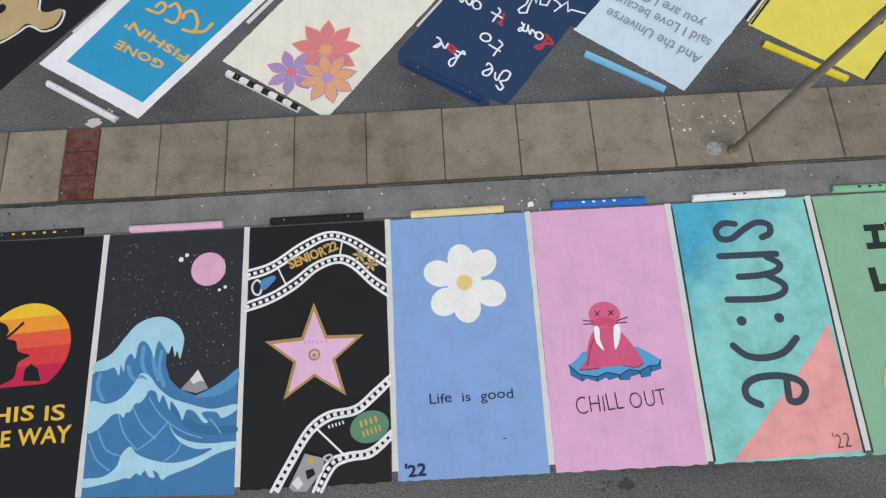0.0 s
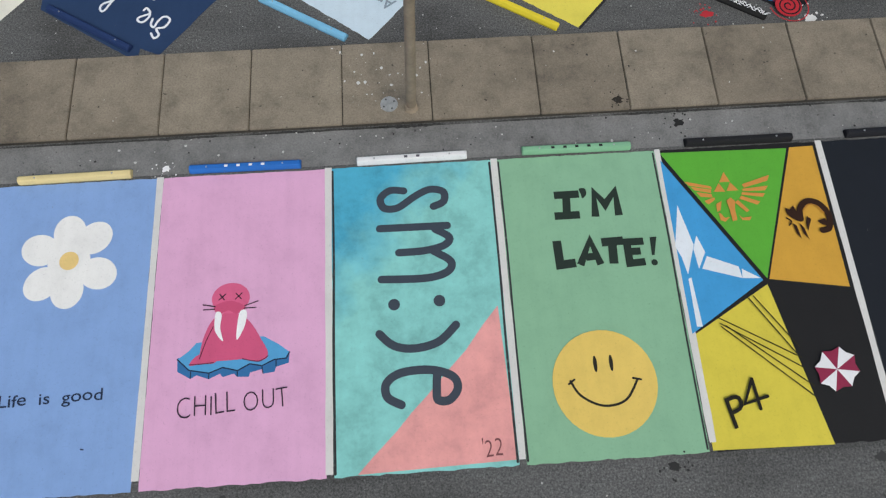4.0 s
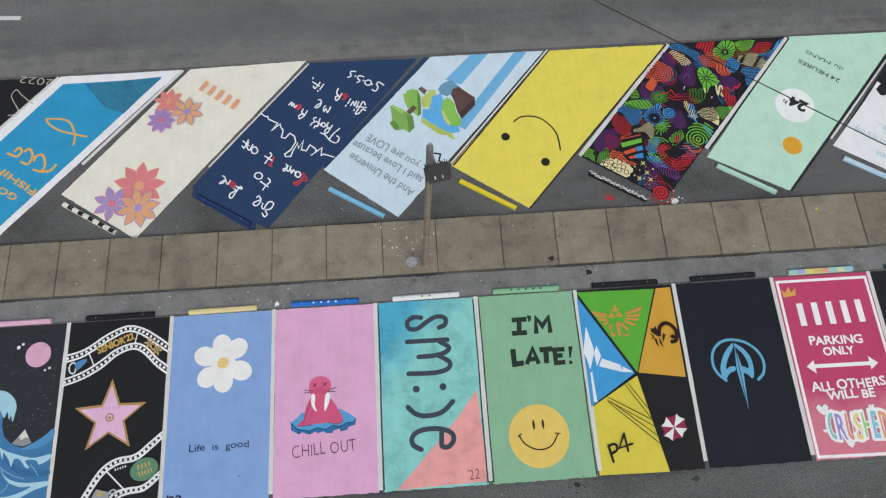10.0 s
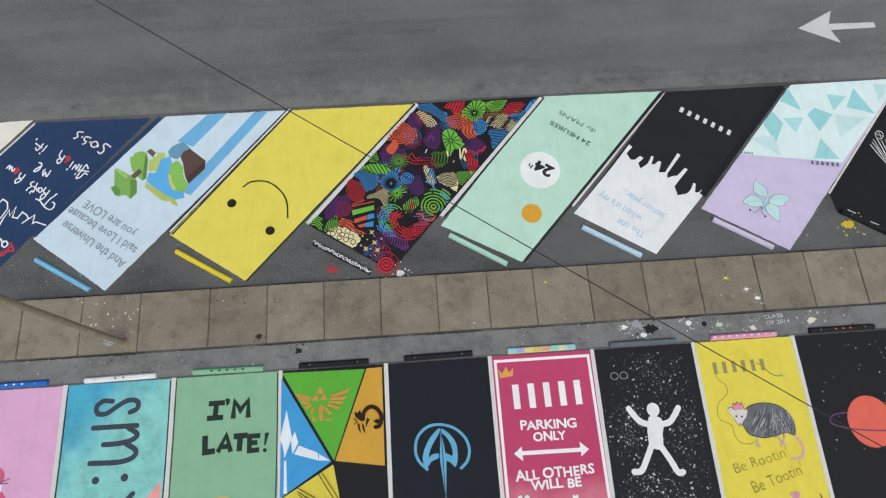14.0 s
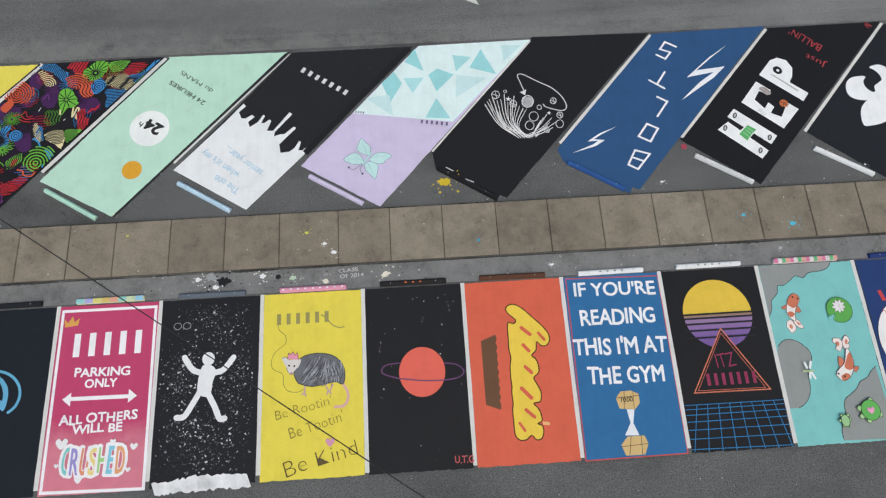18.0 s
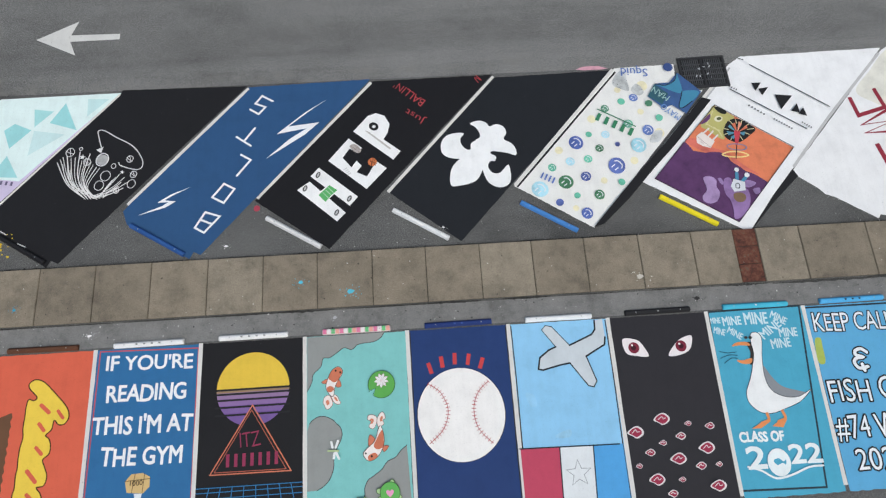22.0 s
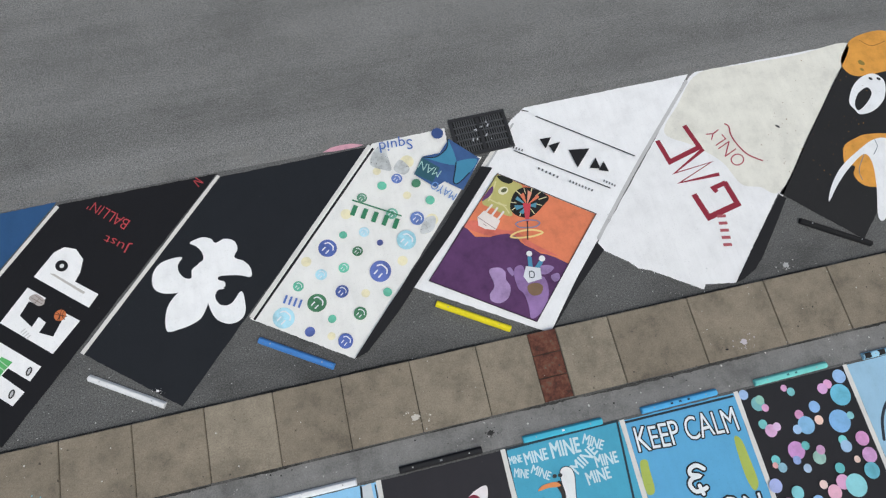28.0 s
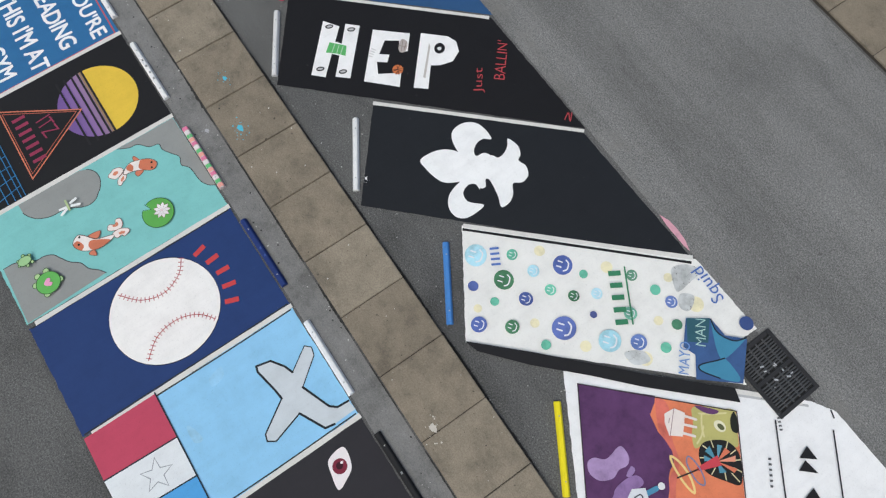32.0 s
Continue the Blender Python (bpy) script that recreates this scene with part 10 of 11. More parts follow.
blob(s, "grey_scuff", (0.556, 0.579, 0.579), [(2.43, 4.25), (2.56, 4.6), (2.45, 4.87), (2.18, 4.66), (1.91, 4.41), (2.11, 4.29)], blotch=0.3, wear=0.35)
blob(s, "grey_scuff", (0.556, 0.579, 0.579), [(0.4, 3.4), (0.51, 3.77), (0.33, 3.95), (0.19, 3.63)], blotch=0.3, wear=0.35)
blob(s, "grey_scuff", (0.556, 0.579, 0.579), [(1.87, 4.46), (1.88, 4.76), (1.55, 4.69), (1.58, 4.47)], blotch=0.3, wear=0.35)
smiley(s, (0.058, 0.11, 0.398), 2.05, 1.89, 0.23, 8)
smiley(s, (0.04, 0.191, 0.08), 1.49, 0.68, 0.23, 8)
smiley(s, (0.096, 0.425, 0.284), 2.08, 0.77, 0.13, 8)
smiley(s, (0.415, 0.71, 0.822), 1.92, -0.01, 0.26, 8)
smiley(s, (0.415, 0.71, 0.822), 1.8, 1.28, 0.14, 8)
smiley(s, (0.134, 0.516, 0.356), 1.93, 2.36, 0.1, 8)
smiley(s, (0.077, 0.125, 0.409), 1.23, 0.05, 0.12, 8)
smiley(s, (0.134, 0.516, 0.356), 0.98, 0.56, 0.1, 8)
smiley(s, (0.058, 0.11, 0.398), 1.16, 1.21, 0.16, 8)
smiley(s, (0.134, 0.516, 0.356), 1.45, 1.7, 0.13, 8)
smiley(s, (0.04, 0.191, 0.08), 1.41, 2.21, 0.13, 8)
smiley(s, (0.455, 0.711, 0.809), 1.55, 2.69, 0.13, 8)
smiley(s, (0.081, 0.25, 0.15), 2.09, 3.39, 0.13, 8)
smiley(s, (0.134, 0.516, 0.356), 1.86, 3.92, 0.12, 8)
smiley(s, (0.113, 0.191, 0.499), 1.66, 4.28, 0.14, 8)
smiley(s, (0.058, 0.11, 0.398), 0.43, 0.31, 0.18, 8)
smiley(s, (0.04, 0.191, 0.08), 0.51, 1.01, 0.16, 8)
smiley(s, (0.089, 0.142, 0.452), 0.68, 2.09, 0.27, 8)
smiley(s, (0.048, 0.072, 0.263), 1.08, 2.67, 0.08, 8)
smiley(s, (0.193, 0.542, 0.396), 1.25, 3.44, 0.15, 8)
smiley(s, (0.376, 0.681, 0.79), 0.59, 3.07, 0.25, 8)
smiley(s, (0.108, 0.19, 0.499), 0.67, 3.67, 0.18, 8)
smiley(s, (0.134, 0.516, 0.356), 0.26, 1.76, 0.11, 8)
smiley(s, (0.134, 0.516, 0.356), 0.66, 4.24, 0.12, 8)
smiley(s, (0.048, 0.212, 0.109), 1.19, 4.43, 0.12, 8)
bars(s, "name_bars", (0.048, 0.212, 0.109), 0.93, 3.44, 2.22, 3.11, 0.27, 5)
line(s, "underline", (0.048, 0.212, 0.109), 0.035, [(1.03, 3.51), (2.24, 3.21)])
bars(s, "name_bars", (0.108, 0.19, 0.499), 1.76, 0.57, 2.22, 0.44, 0.2, 4)
text(s, "lettering", (0.078, 0.153, 0.431), "Squid", 1.94, 5.4, 2.58, 4.85, 0.29, 0.0)
poly(s, "black_border", (0.016, 0.016, 0.018), [(0.03, 0.07), (-0.13, 0.37), (-0.21, 1.47), (-0.2, 2.76), (-0.23, 3.85), (-0.18, 5.82), (0.08, 5.7), (0.04, 3.67), (0.06, 1.5)])
poly(s, "navy_field", (0.05, 0.104, 0.25), [(1.36, 4.6), (1.45, 5.12), (1.14, 5.44), (1.15, 5.9), (0.21, 5.86), (0.12, 4.9), (0.62, 4.85), (0.74, 4.59)], blotch=0.2)
poly(s, "dark_patch", (0.035, 0.103, 0.136), [(1.36, 4.61), (1.45, 5.1), (0.92, 5.1), (0.86, 4.67)])
blob(s, "teal_figure", (0.065, 0.237, 0.376), [(1.43, 5.12), (1.17, 5.28), (1.06, 5.62), (1.17, 5.88), (0.66, 5.47), (0.79, 5.29)])
line(s, "figure_line", (0.017, 0.027, 0.043), 0.03, [(1.43, 5.12), (1.17, 5.28), (1.06, 5.62), (1.17, 5.88)])
blob(s, "teal_figure", (0.065, 0.237, 0.376), [(0.43, 4.96), (0.58, 5.29), (0.66, 5.45), (0.38, 5.75), (0.23, 5.76), (0.23, 5.38), (0.31, 5)])
line(s, "figure_line", (0.017, 0.027, 0.043), 0.03, [(0.66, 5.45), (0.58, 5.29), (0.43, 4.96), (0.31, 5), (0.23, 5.38)])
disc(s, "navy_disc", (0.048, 0.083, 0.234), 1.48, 5.87, 0.15)
text(s, "lettering", (0.406, 0.6, 0.552), "MAN", 0.83, 5.05, 1.4, 5.02, 0.22, -0.01)
text(s, "lettering", (0.159, 0.297, 0.602), "MAYO", 0.18, 4.74, 0.86, 4.72, 0.22, 0.0)

s = bay_b(15, (0.81, 0.817, 0.824), "white painted bay with a framed orange and purple picture", corners=((-0.75, 0.3), (2.53, -0.5), (2.79, 4.59), (2.68, 5.1), (-0.52, 8.42), (-0.64, 2.83)))
poly(s, "black_border", (0.016, 0.016, 0.018), [(-0.75, 0.3), (-0.77, 0.62), (-0.78, 1.48), (-0.88, 2.77), (-0.63, 2.86), (-0.65, 1.74)])
line(s, "grey_edge", (0.45, 0.46, 0.47), 0.05, [(2.55, -0.3), (2.59, 1.21), (2.63, 2.82), (2.69, 4.52)], wear=0.3)
poly(s, "orange_field", (0.684, 0.21, 0.106), [(2.31, 3.08), (-0.28, 3.48), (-0.35, 0.35), (2.27, -0.17)], blotch=0.15)
blob(s, "ember_patch", (0.62, 0.16, 0.12), [(2.28, 1.45), (2.15, 1.72), (1.54, 1.84), (1.14, 2.01), (0.63, 1.98), (-0, 2.03), (0.41, 1.89), (0.8, 1.85), (1.09, 1.93), (1.64, 1.57)], blotch=0.2)
poly(s, "purple_field", (0.1, 0.042, 0.122), [(2.27, -0.17), (2.32, 1.43), (2.18, 1.43), (1.93, 1.36), (1.62, 1.55), (1.47, 1.72), (1.3, 1.86), (1.08, 1.91), (0.92, 1.84), (0.79, 1.83), (0.56, 1.86), (0.39, 1.85), (0.22, 1.92), (0.04, 1.96), (-0.31, 1.99), (-0.35, 0.35)], blotch=0.22)
blob(s, "leaf_patch", (0.47, 0.44, 0.16), [(2.32, 3.05), (1.95, 3.12), (1.62, 3.14), (1.67, 2.82), (1.63, 2.57), (1.44, 2.32), (1.65, 2.23), (1.94, 2.23), (2.21, 2.19), (2.29, 2.42), (2.3, 2.73)])
lines(s, "leaf_stripe", (0.62, 0.58, 0.3), 0.035, [[(2.24, 2.88), (2.18, 2.63), (2.13, 2.34)], [(1.9, 2.44), (1.71, 2.42), (1.54, 2.34)], [(2.12, 2.39), (1.88, 2.41), (1.7, 2.47)]])
blob(s, "violet_leaf", (0.12, 0.05, 0.14), [(2.27, 2.24), (2.28, 2.52), (2.25, 2.73), (2.17, 2.64), (2.17, 2.44)])
blob(s, "dark_leaf", (0.02, 0.022, 0.018), [(2.29, 3.04), (2.05, 3.15), (1.89, 3.13), (1.93, 3.01), (2.14, 2.97)])
disc(s, "leaf_eye", (0.7, 0.68, 0.5), 1.96, 2.77, 0.1, 0.13, turn=30)
disc(s, "leaf_dot", (0.1, 0.11, 0.05), 1.95, 2.79, 0.05, 0.08, turn=30)
blob(s, "dark_fan", (0.018, 0.018, 0.018), [(1.69, 2.93), (1.47, 3.19), (0.94, 3.25), (0.93, 2.95), (1.03, 2.55), (1.29, 2.39), (1.53, 2.42), (1.65, 2.6)])
lines(s, "fan_ray", (0.66, 0.6, 0.36), 0.022, [[(1.68, 2.94), (1.53, 2.91)], [(1.55, 3.1), (1.46, 3.01)], [(1.39, 3.22), (1.35, 3.08)], [(1.16, 3.24), (1.21, 3.09)], [(0.97, 3.21), (1.1, 3.05)], [(0.96, 2.95), (1.1, 2.91)], [(1.01, 2.66), (1.14, 2.72)], [(1.28, 2.41), (1.3, 2.55)], [(1.52, 2.45), (1.46, 2.57)], [(1.64, 2.61), (1.53, 2.66)]], curved=False)
for c, pts in (((0.62, 0.18, 0.1), [(1.27, 2.75), (1.56, 2.89), (1.5, 3)]), ((0.7, 0.3, 0.2), [(1.27, 2.75), (1.45, 3.11), (1.33, 3.11)]), ((0.62, 0.18, 0.1), [(1.27, 2.75), (1.2, 3.16), (1.12, 3.1)]), ((0.09, 0.26, 0.36), [(1.27, 2.75), (1.54, 2.58), (1.42, 2.5)]), ((0.09, 0.26, 0.36), [(1.27, 2.75), (1.34, 2.48), (1.23, 2.5)]), ((0.09, 0.26, 0.36), [(1.27, 2.75), (1.1, 2.95), (1.06, 2.81)]), ((0.12, 0.3, 0.4), [(1.27, 2.75), (1.59, 2.73), (1.59, 2.83)])):
    poly(s, "fan_petal", c, pts)
poly(s, "red_stem", (0.52, 0.06, 0.08), [(1.39, 2.75), (1.21, 2.84), (1.02, 2.4), (1.08, 2.36)])
line(s, "blue_loop", (0.2, 0.22, 0.34), 0.03, [(0.78, 2.52), (0.89, 2.52), (1.07, 2.42), (1.21, 2.28), (1.26, 2.17), (1.14, 2.15), (0.97, 2.25), (0.81, 2.39)], closed=True)
line(s, "yellow_loop", (0.789, 0.6, 0.25), 0.045, [(0.6, 2.34), (0.77, 2.3), (0.96, 2.18), (1.13, 2), (1.2, 1.83), (1.06, 1.88), (0.87, 2.02), (0.7, 2.18)], closed=True)
line(s, "dark_stem", (0.05, 0.03, 0.03), 0.03, [(1.05, 2.38), (0.95, 2.22), (0.82, 1.99)], curved=False)
poly(s, "white_house", (0.77, 0.7, 0.66), [(2.14, 1.82), (2.09, 2.05), (1.85, 2.05), (1.62, 2.04), (1.59, 1.77), (1.82, 1.66), (2, 1.64)])
lines(s, "house_column", (0.75, 0.68, 0.64), 0.05, [[(2.03, 2.03), (2, 2.28)], [(1.86, 2.02), (1.85, 2.29)], [(1.69, 2.02), (1.67, 2.28)]], curved=False)
lines(s, "house_line", (0.3, 0.2, 0.2), 0.015, [[(2.14, 1.82), (1.6, 1.79)], [(1.93, 1.75), (1.84, 1.74)]], curved=False)
blob(s, "violet_cloud", (0.36, 0.25, 0.45), [(1.21, 0.81), (1.05, 1), (0.87, 0.99), (0.76, 0.84), (0.58, 0.74), (0.49, 0.49), (0.59, 0.27), (0.79, 0.21), (0.9, 0.33), (0.92, 0.57)], blotch=0.3)
blob(s, "violet_cloud", (0.27, 0.165, 0.36), [(0.72, 1.21), (0.59, 1.34), (0.31, 1.13), (0.05, 1.38), (-0.24, 1.13), (-0.35, 0.7), (-0.22, 0.35), (-0.01, 0.57), (0.22, 0.76), (0.41, 0.81), (0.63, 1.01)], blotch=0.3)
blob(s, "violet_cloud", (0.3, 0.2, 0.4), [(0.29, 1.49), (0.12, 1.67), (-0.06, 1.71), (-0.01, 1.5), (0.14, 1.4)], blotch=0.3)
blob(s, "violet_cloud", (0.3, 0.2, 0.4), [(-0.1, 1.49), (-0.21, 1.65), (-0.31, 1.54), (-0.24, 1.41)], blotch=0.3)
blob(s, "violet_cloud", (0.3, 0.2, 0.4), [(0.87, 1.07), (0.81, 1.15), (0.68, 1.08), (0.68, 0.99)])
lines(s, "blue_bud", (0.084, 0.261, 0.417), 0.1, [[(0.42, 1.42), (0.55, 1.6)], [(0.28, 1.48), (0.27, 1.68)]])
poly(s, "pale_badge", (0.66, 0.68, 0.72), [(0.52, 1.38), (0.21, 1.52), (0.05, 1.31), (0.27, 1.05), (0.45, 1.12)])
line(s, "badge_line", (0.06, 0.07, 0.09), 0.025, [(0.31, 1.19), (0.38, 1.3), (0.3, 1.35), (0.23, 1.25), (0.3, 1.19)])
disc(s, "bud_tip", (0.743, 0.75, 0.76), 0.61, 1.69, 0.07)
disc(s, "bud_tip", (0.743, 0.75, 0.76), 0.29, 1.75, 0.075)
blob(s, "tan_spot", (0.2, 0.13, 0.08), [(0.25, 0.99), (0.12, 1.15), (-0.05, 1.17), (-0.11, 0.99), (0.01, 0.85), (0.16, 0.86)])
line(s, "picture_line", (0.044, 0.032, 0.036), 0.022, [(2.31, 3.08), (-0.28, 3.48), (-0.35, 0.35), (2.27, -0.17)], curved=False, closed=True)
for pts in ([(1.89, 4.5), (1.67, 4.71), (1.63, 4.35)], [(1.61, 4.47), (1.41, 4.73), (1.39, 4.35)], [(1.12, 4.64), (0.69, 4.97), (0.69, 4.33)], [(0.43, 4.49), (0.44, 4.83), (0.19, 4.62)], [(0.21, 4.56), (0.22, 4.85), (-0.03, 4.67)]):
    poly(s, "play_mark", (0.016, 0.016, 0.018), pts)
lines(s, "thin_line", (0.021, 0.021, 0.025), 0.03, [[(2.29, 5.02), (-0.38, 5.42)], [(2.27, 3.86), (-0.25, 4.28)], [(2.68, 4.97), (2.54, 5.03)]], curved=False)
for a, b, high, count in (([(0.95, 3.86)], [(1.56, 3.79)], 0.06, 6), ([(0.06, 4.01)], [(0.72, 3.91)], 0.06, 8), ([(2.08, 4.01)], [(2.45, 3.92)], 0.06, 5), ([(-0.36, 4.43)], [(-0, 4.39)], 0.06, 5)):
    bars(s, "tiny_bars", (0.093, 0.095, 0.103), *a[0], *b[0], high, count)

s = bay_b(16, (0.78, 0.785, 0.79), "white painted bay with bold red letters", corners=((-1.28, 1.09), (-0.67, 0.65), (-0.69, 0.51), (-0.11, 0.39), (0.59, 0.25), (0.88, 0.13), (1.15, 0.15), (2.01, 0.05), (2.09, 5.69), (2.03, 5.91), (-1.34, 9.32), (-1.32, 6.72), (-1.4, 3.83), (-1.27, 3.84), (-1.27, 2.62)))
blob(s, "cream_wash", (0.72, 0.71, 0.64), [(1.94, 5.91), (1.06, 6.84), (-0.1, 7.96), (-1.21, 9.15), (-1.3, 7.52), (-1.31, 5.81), (-1.31, 3.97), (-0.8, 3.75), (-0.35, 3.56), (0.32, 3.86), (1.14, 3.87), (1.93, 3.79), (1.99, 4.71)], blotch=0.1)
line(s, "grey_edge", (0.5, 0.5, 0.5), 0.09, [(2.1, 5.51), (2.11, 4.06), (2.12, 2.48), (2.07, 0.77), (2.05, 0.29)], wear=0.25)
line(s, "red_emblem", (0.261, 0.027, 0.047), 0.13, [(1.58, 4.27), (0.98, 3.92), (1.45, 3.11), (1.99, 3.48)], curved=False, flat=True)
line(s, "red_emblem", (0.261, 0.027, 0.047), 0.1, [(0.87, 3.92), (1.21, 2.89), (0.54, 3.7), (0.99, 2.72), (0.23, 3.5)], curved=False, flat=True)
line(s, "red_emblem", (0.261, 0.027, 0.047), 0.15, [(0.55, 2.63), (-0.03, 2.27), (-0.5, 3), (0.03, 3.37)], curved=False, flat=True)
line(s, "red_emblem", (0.261, 0.027, 0.047), 0.12, [(-0, 3.37), (0.2, 3.06), (0.08, 3.01)], curved=False, flat=True)
text(s, "lettering", (0.36, 0.06, 0.085), "ONLY", -0.22, 4.27, 0.88, 4.71, 0.4, -0.015)
line(s, "underline", (0.36, 0.06, 0.085), 0.04, [(0.69, 4.91), (0.57, 4.89), (0.41, 4.68), (0.1, 4.5), (-0.2, 4.42), (-0.57, 4.47)])
poly(s, "black_border", (0.016, 0.016, 0.018), [(-1.28, 1.09), (-1.27, 2.61), (-1.3, 3.81), (-1.49, 3.83), (-1.54, 3), (-1.58, 2.04), (-1.55, 1.66), (-1.41, 1.28)])
disc(s, "hole_mark", (0.044, 0.044, 0.044), -0.52, 5.62, 0.07, 0.03)
bars(s, "name_bars", (0.375, 0.099, 0.116), -0.86, 1.85, -0.32, 2.61, 0.22, 5)
spatter(s, "drip_field", (0.6, 0.61, 0.62), 40, -1.4, 2.2, -0.2, 1.2, 0.006, 0.02, 71)


s = bay_b(17, (0.02, 0.02, 0.021), "black painted bay with white ghost shapes and orange blobs", corners=((-0.9, 1.2), (1.38, 1.19), (1.45, 6.6), (-1.2, 9.3)))
blob(s, "orange_blob", (0.662, 0.315, 0.062), [(1.39, 5.73), (1.48, 6.26), (1.38, 6.8), (0.81, 7.45), (0.22, 7.44), (0.04, 6.62), (0.43, 6.04), (0.95, 5.59)], blotch=0.2)
disc(s, "orange_dimple", (0.25, 0.177, 0.045), 0.93, 6.1, 0.1, 0.07)
disc(s, "orange_dimple", (0.25, 0.177, 0.045), 0.84, 5.9, 0.06, 0.04)
line(s, "orange_line", (0.246, 0.108, 0.028), 0.02, [(1.22, 6.77), (0.88, 6.79), (0.61, 7.15)])
blob(s, "ghost_shape", (0.779, 0.793, 0.807), [(0.79, 4.73), (0.87, 5.24), (0.75, 5.7), (0.5, 5.96), (0.18, 5.88), (0.01, 5.37), (0.12, 4.86), (0.39, 4.54), (0.59, 4.59)])
blob(s, "ghost_mouth", (0.02, 0.02, 0.021), [(0.63, 4.74), (0.67, 5.12), (0.53, 5.43), (0.36, 5.33), (0.36, 5.01), (0.47, 4.63)])
disc(s, "ghost_eye", (0.02, 0.02, 0.021), 0.54, 5.75, 0.06, 0.04)
disc(s, "ghost_eye", (0.02, 0.02, 0.021), 0.35, 5.87, 0.06, 0.04)
blob(s, "orange_blob", (0.662, 0.315, 0.062), [(0.34, 3.05), (0.44, 3.39), (0.29, 3.73), (0.03, 4.07), (-0.59, 4.42), (-1.23, 4.13), (-1.18, 3.19), (-0.62, 2.69), (-0.29, 2.61), (-0.06, 2.74), (0, 2.98), (0.22, 2.9)], blotch=0.2)
blob(s, "ghost_shape", (0.779, 0.793, 0.807), [(0.22, 1.66), (0.32, 2.1), (0.3, 2.73), (0.09, 3.44), (-0.17, 4.02), (-0.51, 4.23), (-0.86, 3.89), (-1.04, 3.21), (-1.18, 2.09), (-1, 1.97), (-0.68, 2.75), (-0.36, 3.33), (-0.09, 3.45), (0.09, 2.92), (0.19, 2.3)])
lines(s, "ghost_line", (0.15, 0.195, 0.215), 0.02, [[(-0.19, 4.01), (-0.31, 3.86), (-0.31, 3.59)], [(-0.09, 3.45), (-0.13, 2.95), (-0.3, 2.72)]])
spatter(s, 'rusty_fleck_field', (0.2, 0.11, 0.03), 90, 0.2, 2.4, 1.5, 5.5, 0.006, 0.02, 14)


# ---------- stripes between the bays ----------
def stripe(x0, y0, x1, y1, w, rgb=STRIPE, label="worn white parking stripe", worn=0.12):
    d = (Vector((x1, y1)) - Vector((x0, y0)))
    n = 12
    o = Vector((-d.y, d.x)).normalized() * w / 2
    vs = []
    for i in range(n + 1):
        p = Vector((x0, y0)) + d * i / n
        e = 1 + random.uniform(-0.1, 0.1)
        vs += [(*(p + o * e), 0.0), (*(p - o * e), 0.0)]
    fs = [(2 * i, 2 * i + 1, 2 * i + 3, 2 * i + 2) for i in range(n)]
    me = mesh_of("parking_stripe", vs, fs, paint(rgb, worn))
    if me.polygons[0].normal.z < 0:
        me.flip_normals()
    ob = tagged(new("parking_stripe", me), label, "parking stripe", "parking stripes")
    ob.location.z = 0.0105


for k in range(0, 25):
    x = PITCH * k
    stripe(x, 0.02, x + random.uniform(-0.02, 0.02), -LENGTH + random.uniform(0.02, 0.2), 0.105)
BLACK_LINE, NAVY_LINE = (0.014, 0.014, 0.016), (0.025, 0.05, 0.117)
LINE, MARGIN = "black painted line beside a parking stripe", "dark painted margin between two slanted bays"
for k, u0, v0, u1, v1, w, more in (
        (1, 2.46, 0.6, 2.66, 4.66, 0.09, ()), (2, 2.46, 0.6, 2.66, 4.66, 0.09, ()), (3, 2.3, 0.3, 2.6, 4.72, 0.05, ()), (4, 2.46, -0.15, 2.68, 4.62, 0.15, (NAVY_LINE, MARGIN, 0.05)),
        (5, 2.41, -0.28, 2.7, 4.68, 0.05, ()), (5, 2.47, -0.25, 2.75, 4.64, 0.04, (BLACK_LINE, LINE)), (6, 2.39, -0.26, 2.64, 4.68, 0.12, ()), (7, 2.39, -0.26, 2.64, 4.68, 0.11, ()),
        (7, 2.3, -0.2, 2.57, 4.74, 0.05, (BLACK_LINE, LINE)), (8, 2.44, -0.2, 2.6, 4.66, 0.09, ()), (8, 2.51, -0.2, 2.67, 4.6, 0.05, (BLACK_LINE, LINE)), (9, 2.47, -0.1, 2.62, 4.62, 0.19, (BLACK_LINE, MARGIN, 0.05)),
        (10, 2.38, -0.25, 2.64, 4.66, 0.06, ()), (11, 2.4, -0.2, 2.61, 4.7, 0.09, ()), (12, 2.47, -0.3, 2.66, 4.66, 0.09, ()), (13, 2.49, -0.34, 2.68, 4.66, 0.09, ()),
        (14, 2.55, -0.4, 2.74, 4.68, 0.09, ()), (14, 2.46, -0.4, 2.62, 4.66, 0.06, (BLACK_LINE, LINE)), (15, 2.65, -0.2, 2.74, 4.4, 0.1, ())):
    stripe(*to_world_b(k, u0, v0), *to_world_b(k, u1, v1), w, *more)

